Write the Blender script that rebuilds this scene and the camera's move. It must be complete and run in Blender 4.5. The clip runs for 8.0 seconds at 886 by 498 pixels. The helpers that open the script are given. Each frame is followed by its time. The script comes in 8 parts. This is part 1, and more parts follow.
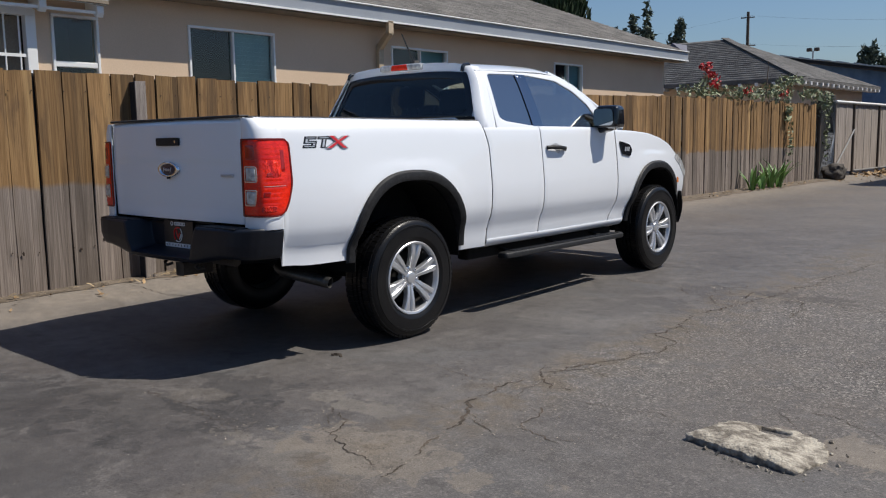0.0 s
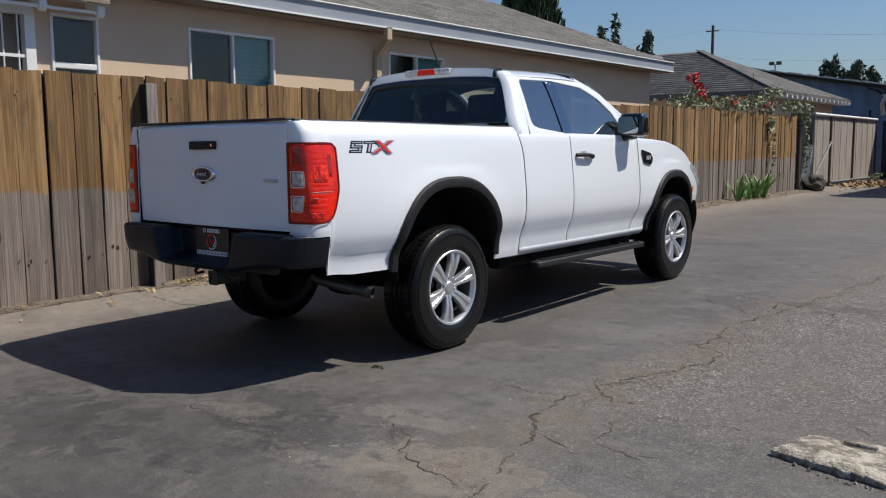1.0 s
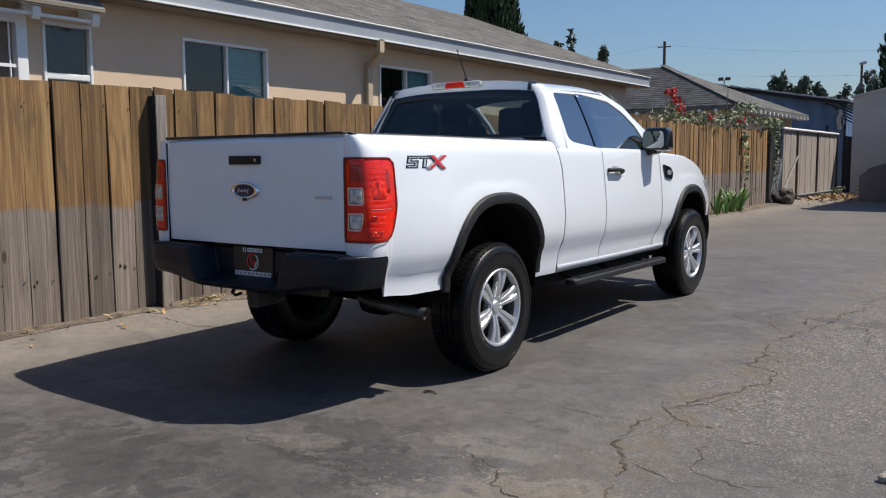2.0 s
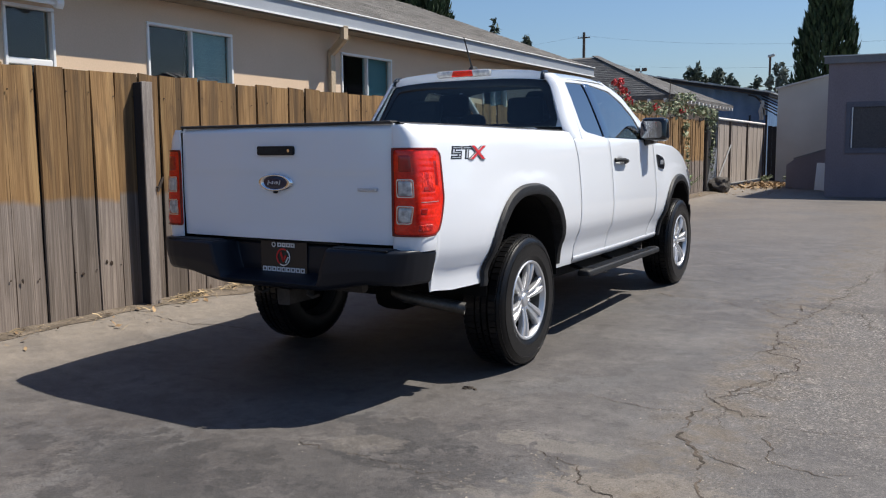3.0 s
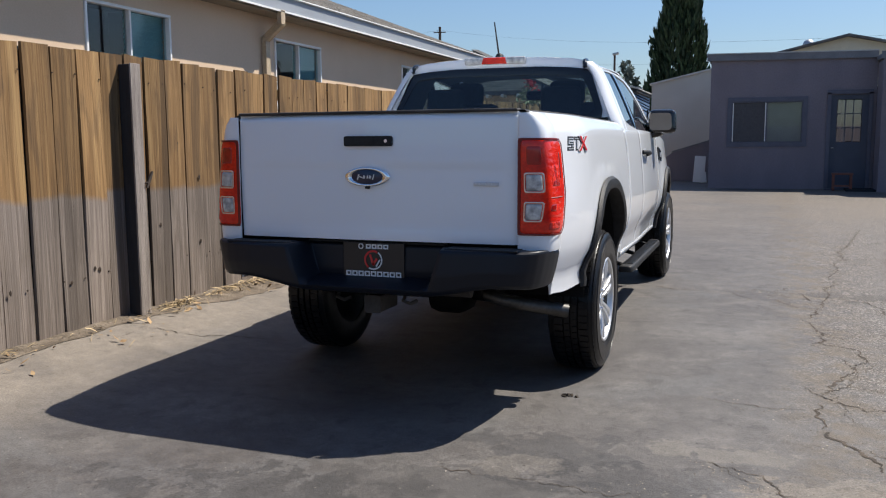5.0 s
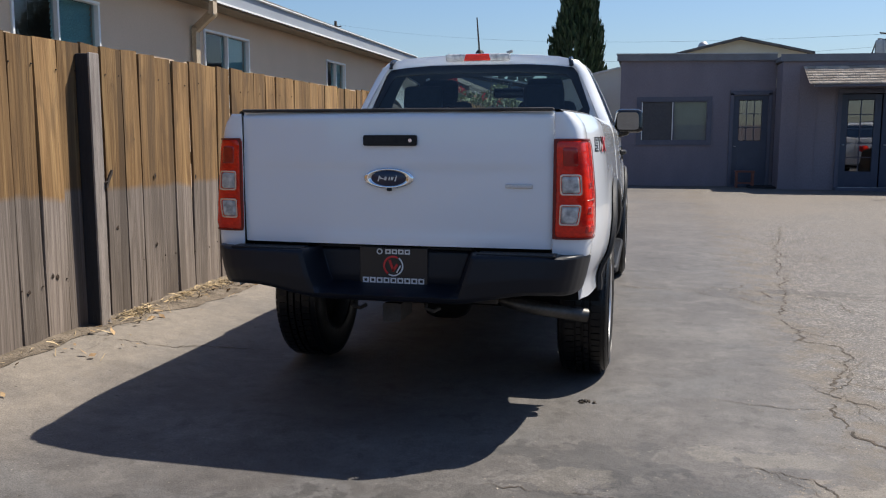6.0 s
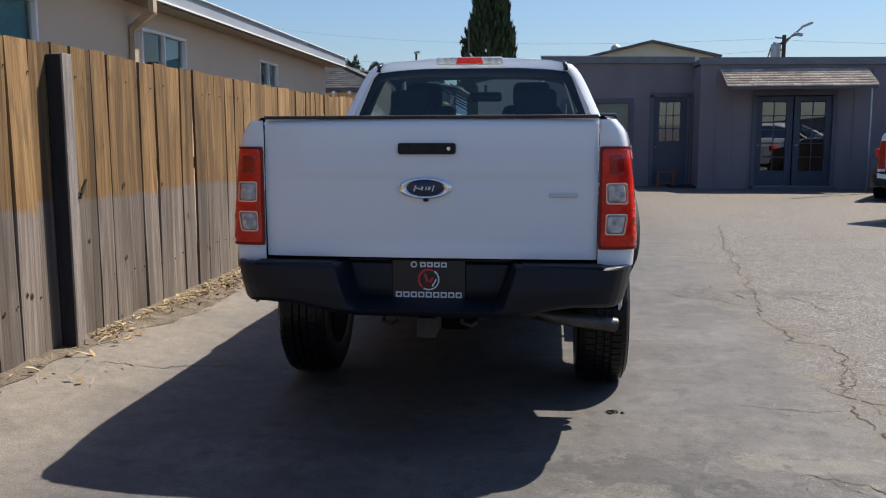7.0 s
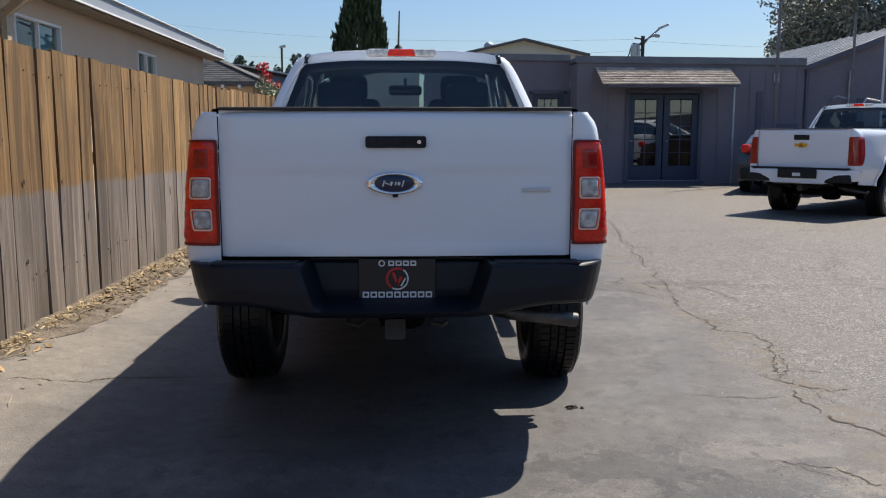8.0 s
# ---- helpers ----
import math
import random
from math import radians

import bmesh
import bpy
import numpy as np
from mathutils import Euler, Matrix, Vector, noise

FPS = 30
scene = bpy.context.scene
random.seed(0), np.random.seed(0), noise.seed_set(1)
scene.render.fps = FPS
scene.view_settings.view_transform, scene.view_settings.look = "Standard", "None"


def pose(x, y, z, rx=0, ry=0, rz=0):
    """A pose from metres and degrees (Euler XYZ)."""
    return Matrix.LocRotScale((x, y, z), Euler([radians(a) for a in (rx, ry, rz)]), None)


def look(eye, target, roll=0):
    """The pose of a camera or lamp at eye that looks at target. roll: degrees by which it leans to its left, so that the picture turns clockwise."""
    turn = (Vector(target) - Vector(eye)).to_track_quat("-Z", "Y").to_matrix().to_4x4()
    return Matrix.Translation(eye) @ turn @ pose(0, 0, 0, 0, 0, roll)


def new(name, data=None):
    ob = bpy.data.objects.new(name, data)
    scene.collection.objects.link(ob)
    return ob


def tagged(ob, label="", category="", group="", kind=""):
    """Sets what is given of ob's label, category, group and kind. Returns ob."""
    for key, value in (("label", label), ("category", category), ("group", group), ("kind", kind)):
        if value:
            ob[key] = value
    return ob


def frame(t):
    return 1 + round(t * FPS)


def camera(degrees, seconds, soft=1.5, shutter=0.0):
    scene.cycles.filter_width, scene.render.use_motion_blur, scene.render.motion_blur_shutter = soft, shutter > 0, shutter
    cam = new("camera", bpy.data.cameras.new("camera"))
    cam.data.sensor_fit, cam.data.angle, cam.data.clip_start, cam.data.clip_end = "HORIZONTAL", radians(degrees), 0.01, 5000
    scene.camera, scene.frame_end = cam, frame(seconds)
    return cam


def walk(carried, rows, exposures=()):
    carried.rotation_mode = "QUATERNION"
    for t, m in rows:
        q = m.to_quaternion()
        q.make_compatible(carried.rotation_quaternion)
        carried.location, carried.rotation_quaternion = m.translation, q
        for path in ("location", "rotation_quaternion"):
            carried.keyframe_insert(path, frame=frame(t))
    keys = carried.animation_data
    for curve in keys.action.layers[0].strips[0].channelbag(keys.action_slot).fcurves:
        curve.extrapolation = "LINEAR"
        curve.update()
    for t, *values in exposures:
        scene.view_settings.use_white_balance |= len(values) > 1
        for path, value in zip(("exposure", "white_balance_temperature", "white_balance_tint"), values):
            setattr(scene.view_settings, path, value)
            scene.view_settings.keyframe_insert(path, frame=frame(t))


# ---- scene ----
cam = camera(54.7, 8.0, soft=1.15)
PATH = [
    (0, (4.526, -3.848, 1.231), (3.212, -2.361, 0.98), -0.9),
    (0.5, (4.32, -3.981, 1.224), (3.036, -2.463, 0.999), -0.6),
    (1, (4.081, -4.035, 1.217), (2.829, -2.493, 0.986), -0.4),
    (1.5, (3.802, -4.09, 1.235), (2.577, -2.525, 1.007), -0.4),
    (1.7, (3.693, -4.137, 1.232), (2.483, -2.559, 1.021), -0.4),
    (2.8, (3.051, -4.426, 1.229), (2.027, -2.723, 1.006), -0.3),
    (3, (2.934, -4.464, 1.241), (1.926, -2.752, 1.014), -0.4),
    (3.5, (2.643, -4.56, 1.246), (1.678, -2.824, 1.015), -0.7),
    (4, (2.329, -4.666, 1.242), (1.414, -2.904, 1.0), -1.1),
    (4.2, (2.204, -4.682, 1.227), (1.317, -2.906, 0.986), -1.0),
    (5.3, (1.474, -4.662, 1.243), (0.836, -2.783, 0.994), -0.3),
    (5.5, (1.352, -4.677, 1.249), (0.74, -2.79, 0.996), -0.4),
    (6, (1.058, -4.664, 1.254), (0.601, -2.733, 1.0), 0.1),
    (6.5, (0.772, -4.614, 1.278), (0.451, -2.656, 1.023), 0.5),
    (7, (0.486, -4.616, 1.285), (0.242, -2.647, 1.032), -0.1),
    (7.5, (0.252, -4.592, 1.277), (0.203, -2.609, 1.017), -0.1),
    (8, (0.064, -4.503, 1.273), (0.127, -2.521, 1.011), 0.0),
]
EXPOSURES = [(0.0, 0.03, 5650, 12), (2.0, 0.22, 5660, 12), (4.0, 0.54, 5680, 12), (6.0, 0.55, 5740, 12), (8.0, 0.54, 5760, 12)]
walk(cam, [(t, look(eye, target, roll)) for t, eye, target, roll in PATH], EXPOSURES)

# ---- light ----
SUN = Vector((0.49, 0.44, 1.0)).normalized()
world = bpy.data.worlds.new("world")
scene.world = world
world.use_nodes = True
wn, wl = world.node_tree.nodes, world.node_tree.links
sky = wn.new("ShaderNodeTexSky")
sky.sky_type, sky.sun_disc = "NISHITA", False
sky.sun_elevation, sky.sun_rotation = math.asin(SUN.z), math.atan2(SUN.x, SUN.y)
sky.air_density, sky.dust_density, sky.ozone_density = 1.25, 0.8, 4.6
wn["Background"].inputs["Strength"].default_value = 0.072
wl.new(sky.outputs[0], wn["Background"].inputs["Color"])
sun = new("sun", bpy.data.lights.new("sun", "SUN"))
sun.data.energy, sun.data.angle, sun.data.color = 5.3, radians(0.53), (1.0, 0.87, 0.66)
sun.matrix_world = look(SUN * 30, (0, 0, 0))


# ---- materials ----
def mat(name, color, rough=0.6, metal=0.0, coat=0.0, color2=None, scale=4.0, stretch=(1, 1, 1), fine=60.0, bump=0.0, bump_scale=80.0,
        spec=0.5, detail=6.0, mixlo=0.35, mixhi=0.65, amp=0.16, island=0.0, objrand=0.0, trans=0.0):
    """A procedural surface: two colours mixed by a broad noise, a finer noise over it, and a bump."""
    m = bpy.data.materials.new(name)
    m.use_nodes = True
    n, l = m.node_tree.nodes, m.node_tree.links
    b = n["Principled BSDF"]
    b.inputs["Roughness"].default_value, b.inputs["Metallic"].default_value = rough, metal
    b.inputs["Coat Weight"].default_value, b.inputs["Coat Roughness"].default_value = coat, 0.04
    b.inputs["Specular IOR Level"].default_value = spec
    b.inputs["Transmission Weight"].default_value = trans
    b.inputs["Base Color"].default_value = (*color, 1)
    tc = n.new("ShaderNodeTexCoord")
    mp = n.new("ShaderNodeMapping")
    mp.inputs["Scale"].default_value = stretch
    l.new(tc.outputs["Object"], mp.inputs["Vector"])
    if color2:
        a = n.new("ShaderNodeTexNoise")
        a.inputs["Scale"].default_value, a.inputs["Detail"].default_value = scale, detail
        l.new(mp.outputs[0], a.inputs["Vector"])
        r = n.new("ShaderNodeMapRange")
        r.inputs["From Min"].default_value, r.inputs["From Max"].default_value = mixlo, mixhi
        l.new(a.outputs["Fac"], r.inputs["Value"])
        x = n.new("ShaderNodeMix")
        x.data_type = "RGBA"
        x.inputs["A"].default_value, x.inputs["B"].default_value = (*color, 1), (*color2, 1)
        l.new(r.outputs[0], x.inputs["Factor"])
        f = n.new("ShaderNodeTexNoise")
        f.inputs["Scale"].default_value, f.inputs["Detail"].default_value = fine, 4
        l.new(mp.outputs[0], f.inputs["Vector"])
        v = n.new("ShaderNodeMapRange")
        v.inputs["From Min"].default_value, v.inputs["From Max"].default_value = 0.3, 0.7
        v.inputs["To Min"].default_value, v.inputs["To Max"].default_value = 1 - amp, 1 + amp
        l.new(f.outputs["Fac"], v.inputs["Value"])
        h = n.new("ShaderNodeHueSaturation")
        l.new(x.outputs["Result"], h.inputs["Color"])
        out = v.outputs[0]
        for on, node in ((objrand, "ShaderNodeObjectInfo"), (island, "ShaderNodeNewGeometry")):
            if on:
                o = n.new(node)
                rr = n.new("ShaderNodeMapRange")
                rr.inputs["To Min"].default_value, rr.inputs["To Max"].default_value = 1 - on, 1 + on
                l.new(o.outputs["Random" if node == "ShaderNodeObjectInfo" else "Random Per Island"], rr.inputs["Value"])
                mm = n.new("ShaderNodeMath")
                mm.operation = "MULTIPLY"
                l.new(out, mm.inputs[0])
                l.new(rr.outputs[0], mm.inputs[1])
                out = mm.outputs[0]
        l.new(out, h.inputs["Value"])
        l.new(h.outputs[0], b.inputs["Base Color"])
        if bump:
            bump_node(m, bump, bump_scale, mp)
    elif bump:
        bump_node(m, bump, bump_scale, mp)
    return m


def bump_node(m, strength, scale, mp):
    n, l = m.node_tree.nodes, m.node_tree.links
    t = n.new("ShaderNodeTexNoise")
    t.inputs["Scale"].default_value, t.inputs["Detail"].default_value = scale, 8
    l.new(mp.outputs[0], t.inputs["Vector"])
    bp = n.new("ShaderNodeBump")
    bp.inputs["Strength"].default_value, bp.inputs["Distance"].default_value = strength, 0.02
    l.new(t.outputs["Fac"], bp.inputs["Height"])
    l.new(bp.outputs[0], n["Principled BSDF"].inputs["Normal"])


def glass_mat(name, tint, gloss=0.06):
    """Thin tinted glass: see-through, with a mirror gloss that follows Fresnel."""
    m = bpy.data.materials.new(name)
    m.use_nodes = True
    n, l = m.node_tree.nodes, m.node_tree.links
    n.remove(n["Principled BSDF"])
    t, g, w, x = n.new("ShaderNodeBsdfTransparent"), n.new("ShaderNodeBsdfGlossy"), n.new("ShaderNodeLayerWeight"), n.new("ShaderNodeMixShader")
    f, k = n.new("ShaderNodeMath"), n.new("ShaderNodeMath")
    f.operation, k.operation = "POWER", "MULTIPLY_ADD"
    f.inputs[1].default_value = 4.5
    k.inputs[1].default_value, k.inputs[2].default_value = 1 - gloss, gloss
    l.new(w.outputs["Facing"], f.inputs[0])
    l.new(f.outputs[0], k.inputs[0])
    t.inputs["Color"].default_value = (*tint, 1)
    g.inputs["Roughness"].default_value = 0.01
    l.new(k.outputs[0], x.inputs[0])
    l.new(t.outputs[0], x.inputs[1])
    l.new(g.outputs[0], x.inputs[2])
    l.new(x.outputs[0], n["Material Output"].inputs["Surface"])
    return m


def asphalt_mat():
    m = mat("worn_asphalt", (0.075, 0.073, 0.072), rough=0.66, spec=0.42)
    n, l = m.node_tree.nodes, m.node_tree.links
    b = n["Principled BSDF"]
    tc = n.new("ShaderNodeTexCoord")

    def tex(scale, detail=8, dist=0.0, seed=0):
        mp = n.new("ShaderNodeMapping")
        mp.inputs["Location"].default_value = (seed * 3.7, seed * 1.9, 0)
        l.new(tc.outputs["Object"], mp.inputs["Vector"])
        t = n.new("ShaderNodeTexNoise")
        t.inputs["Scale"].default_value, t.inputs["Detail"].default_value, t.inputs["Distortion"].default_value = scale, detail, dist * 0.25
        t.inputs["Roughness"].default_value = 0.64
        l.new(mp.outputs[0], t.inputs["Vector"])
        return t.outputs["Fac"]

    def rng(v, a, b2, c=0.0, d=1.0):
        r = n.new("ShaderNodeMapRange")
        for k, val in zip(("From Min", "From Max", "To Min", "To Max"), (a, b2, c, d)):
            r.inputs[k].default_value = val
        l.new(v, r.inputs["Value"])
        return r.outputs[0]

    def mix(fac, a, c):
        x = n.new("ShaderNodeMix")
        x.data_type = "RGBA"
        for v, k in ((a, "A"), (c, "B")):
            if isinstance(v, tuple):
                x.inputs[k].default_value = (*v, 1)
            else:
                l.new(v, x.inputs[k])
        l.new(fac, x.inputs["Factor"])
        return x.outputs["Result"]

    def mul(a, c, op="MULTIPLY"):
        k = n.new("ShaderNodeMath")
        k.operation = "ADD" if op == "SUM" else op
        k.use_clamp = op == "ADD"
        l.new(a, k.inputs[0])
        if isinstance(c, float):
            k.inputs[1].default_value = c
        else:
            l.new(c, k.inputs[1])
        return k.outputs[0]
    sep = n.new("ShaderNodeSeparateXYZ")
    l.new(tc.outputs["Object"], sep.inputs[0])
    X, Y = sep.outputs["X"], sep.outputs["Y"]

    def cells(scale, out="Color"):
        v = n.new("ShaderNodeTexVoronoi")
        v.inputs["Scale"].default_value = scale
        l.new(tc.outputs["Object"], v.inputs["Vector"])
        return v.outputs[out]

    def blob(cx, cy, rx, ry, t, rough=1.35):
        """A ragged patch round a place: 1 inside, 0 outside."""
        mp = n.new("ShaderNodeMapping")
        mp.inputs["Location"].default_value, mp.inputs["Scale"].default_value = (-cx / rx, -cy / ry, 0), (1 / rx, 1 / ry, 0)
        l.new(tc.outputs["Object"], mp.inputs["Vector"])
        ln = n.new("ShaderNodeVectorMath")
        ln.operation = "LENGTH"
        l.new(mp.outputs[0], ln.inputs[0])
        e = n.new("ShaderNodeMath")
        e.operation = "MULTIPLY_ADD"
        e.inputs[1].default_value = rough * 4
        l.new(t, e.inputs[0])
        l.new(ln.outputs["Value"], e.inputs[2])
        return rng(e.outputs[0], rough * 2 + 0.74, rough * 2 + 0.92, 1.0, 0.0)
    wide, rag, rag2 = tex(0.7, 9, 0.6), tex(2.6, 12, 1.4, 3), tex(5.5, 10, 1.0, 8)
    # smooth sealed paving
    col = mix(rng(wide, 0.40, 0.60), (0.080, 0.073, 0.070), (0.112, 0.104, 0.098))
    col = mix(mul(rng(rag, 0.50, 0.62), 0.55), col, (0.142, 0.131, 0.121))
    col = mix(mul(rng(tex(1.1, 10, 1.0, 21), 0.54, 0.60), 0.45), col, (0.104, 0.102, 0.102))
    col = mix(mul(rng(rag2, 0.55, 0.62), 0.55), col, (0.060, 0.055, 0.052))
    # coarse open paving beyond the long crack, with pale stones in it
    edge = mul(X, mul(rag, 0.45), "SUM")
    edge = mul(edge, mul(rng(Y, 1.5, 4.0), -0.15), "SUM")
    edge = mul(edge, mul(wide, 0.9), "SUM")
    coarse = mul(mul(rng(edge, 2.45, 2.85), rng(rag2, 0.34, 0.52, 0.45, 1.0)), rng(Y, -0.9, 0.4, 0.25, 1.0))
    stone = cells(108.0)
    hs = n.new("ShaderNodeSeparateColor")
    l.new(stone, hs.inputs[0])
    agg = mix(rng(hs.outputs[0], 0.25, 0.95), (0.050, 0.043, 0.037), (0.190, 0.168, 0.144))
    agg = mix(rng(hs.outputs[1], 0.84, 0.90), agg, (0.36, 0.33, 0.29))
    agg = mix(mul(rng(tex(0.9, 9, 1.0, 15), 0.42, 0.60), 0.45), agg, (0.132, 0.112, 0.092))
    col = mix(mul(coarse, 0.85), col, agg)
    # paler dusty strip along the fence
    w = mul(rng(mul(X, mul(rag, 0.5), "SUM"), -1.02, -1.50), rng(tex(1.3, 8, 0.4, 7), 0.15, 0.5))
    col = mix(mul(w, 0.8), col, (0.231, 0.201, 0.166))
    # tan dust over the far yard
    dust = mul(rng(Y, 4.0, 11.0, 0.0, 0.55), rng(tex(0.5, 9, 0.8, 27), 0.30, 0.60))
    col = mix(dust, col, (0.172, 0.142, 0.110))
    # brown dirt worked out of the long crack
    band = mul(mul(rng(X, 1.72, 2.0), rng(X, 2.42, 2.12)), rng(rag2, 0.44, 0.60))
    col = mix(mul(band, 0.85), col, (0.125, 0.102, 0.075))
    # old spills and pale scrapes
    for cx, cy, rx, ry, t, k, c in ((0.20, -2.15, 0.66, 0.32, rag2, 0.50, (0.035, 0.033, 0.033)), (0.72, -1.88, 0.75, 0.32, rag2, 0.45, (0.039, 0.037, 0.036)),
                                    (0.92, -1.36, 0.38, 0.26, rag2, 0.55, (0.041, 0.040, 0.041)), (1.22, -1.58, 0.40, 0.24, rag2, 0.55, (0.037, 0.035, 0.035)),
                                    (1.0, -2.45, 0.7, 0.25, rag2, 0.35, (0.043, 0.041, 0.040)), (1.75, -1.75, 0.35, 0.16, rag2, 0.6, (0.156, 0.141, 0.122)),
                                    (0.80, -1.52, 0.16, 0.10, rag2, 0.4, (0.180, 0.161, 0.138)), (1.55, -1.15, 0.30, 0.10, rag2, 0.6, (0.164, 0.149, 0.128)),
                                    (2.35, 2.6, 0.5, 0.16, rag2, 0.6, (0.065, 0.055, 0.045)), (3.62, -0.38, 0.34, 0.20, rag2, 0.5, (0.235, 0.199, 0.153)),
                                    (2.1, -1.5, 0.5, 0.22, rag2, 0.55, (0.191, 0.164, 0.130))):
        col = mix(mul(blob(cx, cy, rx, ry, t), k), col, c)
    # specks of grit and tar
    col = mix(rng(cells(13.0, "Distance"), 0.060, 0.085, 0.75, 0.0), col, (0.031, 0.026, 0.022))
    col = mix(rng(cells(17.0, "Distance"), 0.045, 0.070, 0.7, 0.0), col, (0.283, 0.255, 0.214))
    grain = rng(tex(150.0, 4, 0.0, 2), 0.3, 0.7, 0.58, 1.36)
    grain2 = rng(tex(13.0, 12, 0.0, 9), 0.32, 0.68, 0.84, 1.16)
    hsv = n.new("ShaderNodeHueSaturation")
    l.new(col, hsv.inputs["Color"])
    l.new(mul(grain, grain2), hsv.inputs["Value"])
    l.new(hsv.outputs[0], b.inputs["Base Color"])
    bp = n.new("ShaderNodeBump")
    bp.inputs["Strength"].default_value, bp.inputs["Distance"].default_value = 0.7, 0.008
    rel = mul(mul(tex(180.0, 4, 0.0, 4), 0.45), mul(mul(hs.outputs[0], coarse), 0.30), "ADD")
    l.new(mul(rel, mul(tex(30.0, 6, 0.0, 6), 0.4), "ADD"), bp.inputs["Height"])
    l.new(bp.outputs[0], b.inputs["Normal"])
    return m


def board_mat(name="weathered_board", waterline=True):
    """Sawn fence boards, brown above and bleached grey below the line up to which sprinklers have wetted them."""
    m = mat(name, (0.3, 0.2, 0.1), rough=0.85, spec=0.25)
    n, l = m.node_tree.nodes, m.node_tree.links
    b = n["Principled BSDF"]
    geo = n.new("ShaderNodeNewGeometry")
    info = n.new("ShaderNodeObjectInfo")
    tc = n.new("ShaderNodeTexCoord")
    off = n.new("ShaderNodeVectorMath")
    off.operation = "MULTIPLY_ADD"
    comb = n.new("ShaderNodeCombineXYZ")
    for k in range(3):
        l.new(info.outputs["Random"], comb.inputs[k])
    l.new(comb.outputs[0], off.inputs[0])
    off.inputs[1].default_value = (7.0, 13.0, 31.0)
    l.new(tc.outputs["Object"], off.inputs[2])

    def tex(scale, stretch, detail=7, dist=0.0):
        mp = n.new("ShaderNodeMapping")
        mp.inputs["Scale"].default_value = stretch
        l.new(off.outputs[0], mp.inputs["Vector"])
        t = n.new("ShaderNodeTexNoise")
        t.inputs["Scale"].default_value, t.inputs["Detail"].default_value, t.inputs["Distortion"].default_value = scale, detail, dist
        l.new(mp.outputs[0], t.inputs["Vector"])
        return t.outputs["Fac"]

    def rng(v, a, b2, c=0.0, d=1.0):
        r = n.new("ShaderNodeMapRange")
        for k, val in zip(("From Min", "From Max", "To Min", "To Max"), (a, b2, c, d)):
            r.inputs[k].default_value = val
        l.new(v, r.inputs["Value"])
        return r.outputs[0]

    def mix(fac, a, c):
        x = n.new("ShaderNodeMix")
        x.data_type = "RGBA"
        for v, k in ((a, "A"), (c, "B")):
            if isinstance(v, tuple):
                x.inputs[k].default_value = (*v, 1)
            else:
                l.new(v, x.inputs[k])
        l.new(fac, x.inputs["Factor"])
        return x.outputs["Result"]

    def mth(op, a, c):
        k = n.new("ShaderNodeMath")
        k.operation = op
        for v, s in ((a, 0), (c, 1)):
            if isinstance(v, float):
                k.inputs[s].default_value = v
            else:
                l.new(v, k.inputs[s])
        return k.outputs[0]
    grain = tex(9.0, (11, 11, 0.20), 6, 0.6)
    rings = tex(2.0, (5, 5, 0.45), 3, 2.2)
    blotch = tex(2.2, (1, 1.6, 0.8), 5, 0.3)
    mottle = tex(7.0, (1.3, 1.3, 0.55), 6, 0.8)
    # growth rings cut lengthwise: long nested arches on some of the boards
    wave = mth("SINE", mth("MULTIPLY", tex(1.5, (3.0, 3.0, 0.26), 2, 0.0), 90.0), 0.0)
    arches = mth("MULTIPLY", rng(wave, 0.0, 0.95), rng(blotch, 0.38, 0.54))
    brown = mix(rng(grain, 0.30, 0.70), (0.205, 0.122, 0.054), (0.330, 0.203, 0.092))
    brown = mix(rng(rings, 0.50, 0.62, 0.0, 0.5), brown, (0.385, 0.248, 0.115))
    brown = mix(mth("MULTIPLY", arches, 0.60), brown, (0.150, 0.086, 0.038))
    brown = mix(rng(mottle, 0.50, 0.64, 0.0, 0.62), brown, (0.150, 0.094, 0.050))
    stain = tex(2.6, (2.0, 2.6, 0.22), 8, 0.6)
    brown = mix(rng(stain, 0.52, 0.64, 0.0, 0.72), brown, (0.105, 0.068, 0.038))
    brown = mix(rng(stain, 0.44, 0.34, 0.0, 0.55), brown, (0.450, 0.302, 0.140))
    grey = mix(rng(grain, 0.32, 0.68), (0.170, 0.140, 0.120), (0.330, 0.280, 0.242))
    grey = mix(rng(mottle, 0.52, 0.70, 0.0, 0.55), grey, (0.190, 0.158, 0.130))
    grey = mix(rng(stain, 0.50, 0.63, 0.0, 0.7), grey, (0.115, 0.095, 0.080))
    grey = mix(mth("MULTIPLY", arches, 0.45), grey, (0.120, 0.100, 0.085))
    sep = n.new("ShaderNodeSeparateXYZ")
    l.new(geo.outputs["Position"], sep.inputs[0])
    line = mth("ADD", sep.outputs["Z"], mth("MULTIPLY", mth("SUBTRACT", blotch, 0.5), 0.10))
    line = mth("ADD", line, mth("MULTIPLY", mth("SUBTRACT", info.outputs["Random"], 0.5), 0.035))
    line = mth("ADD", line, mth("MULTIPLY", sep.outputs["Y"], -0.003))
    col = mix(rng(line, 0.905, 0.945), grey, brown) if waterline else grey
    # dark checks along the grain
    streak = tex(14.0, (10, 10, 0.12), 6, 0.2)
    col = mix(rng(streak, 0.60, 0.70, 0.0, 0.7), col, (0.055, 0.038, 0.026))
    # knots
    vor = n.new("ShaderNodeTexVoronoi")
    vor.inputs["Scale"].default_value = 3.6
    mp = n.new("ShaderNodeMapping")
    mp.inputs["Scale"].default_value = (0.4, 1.5, 1.1)
    l.new(off.outputs[0], mp.inputs["Vector"])
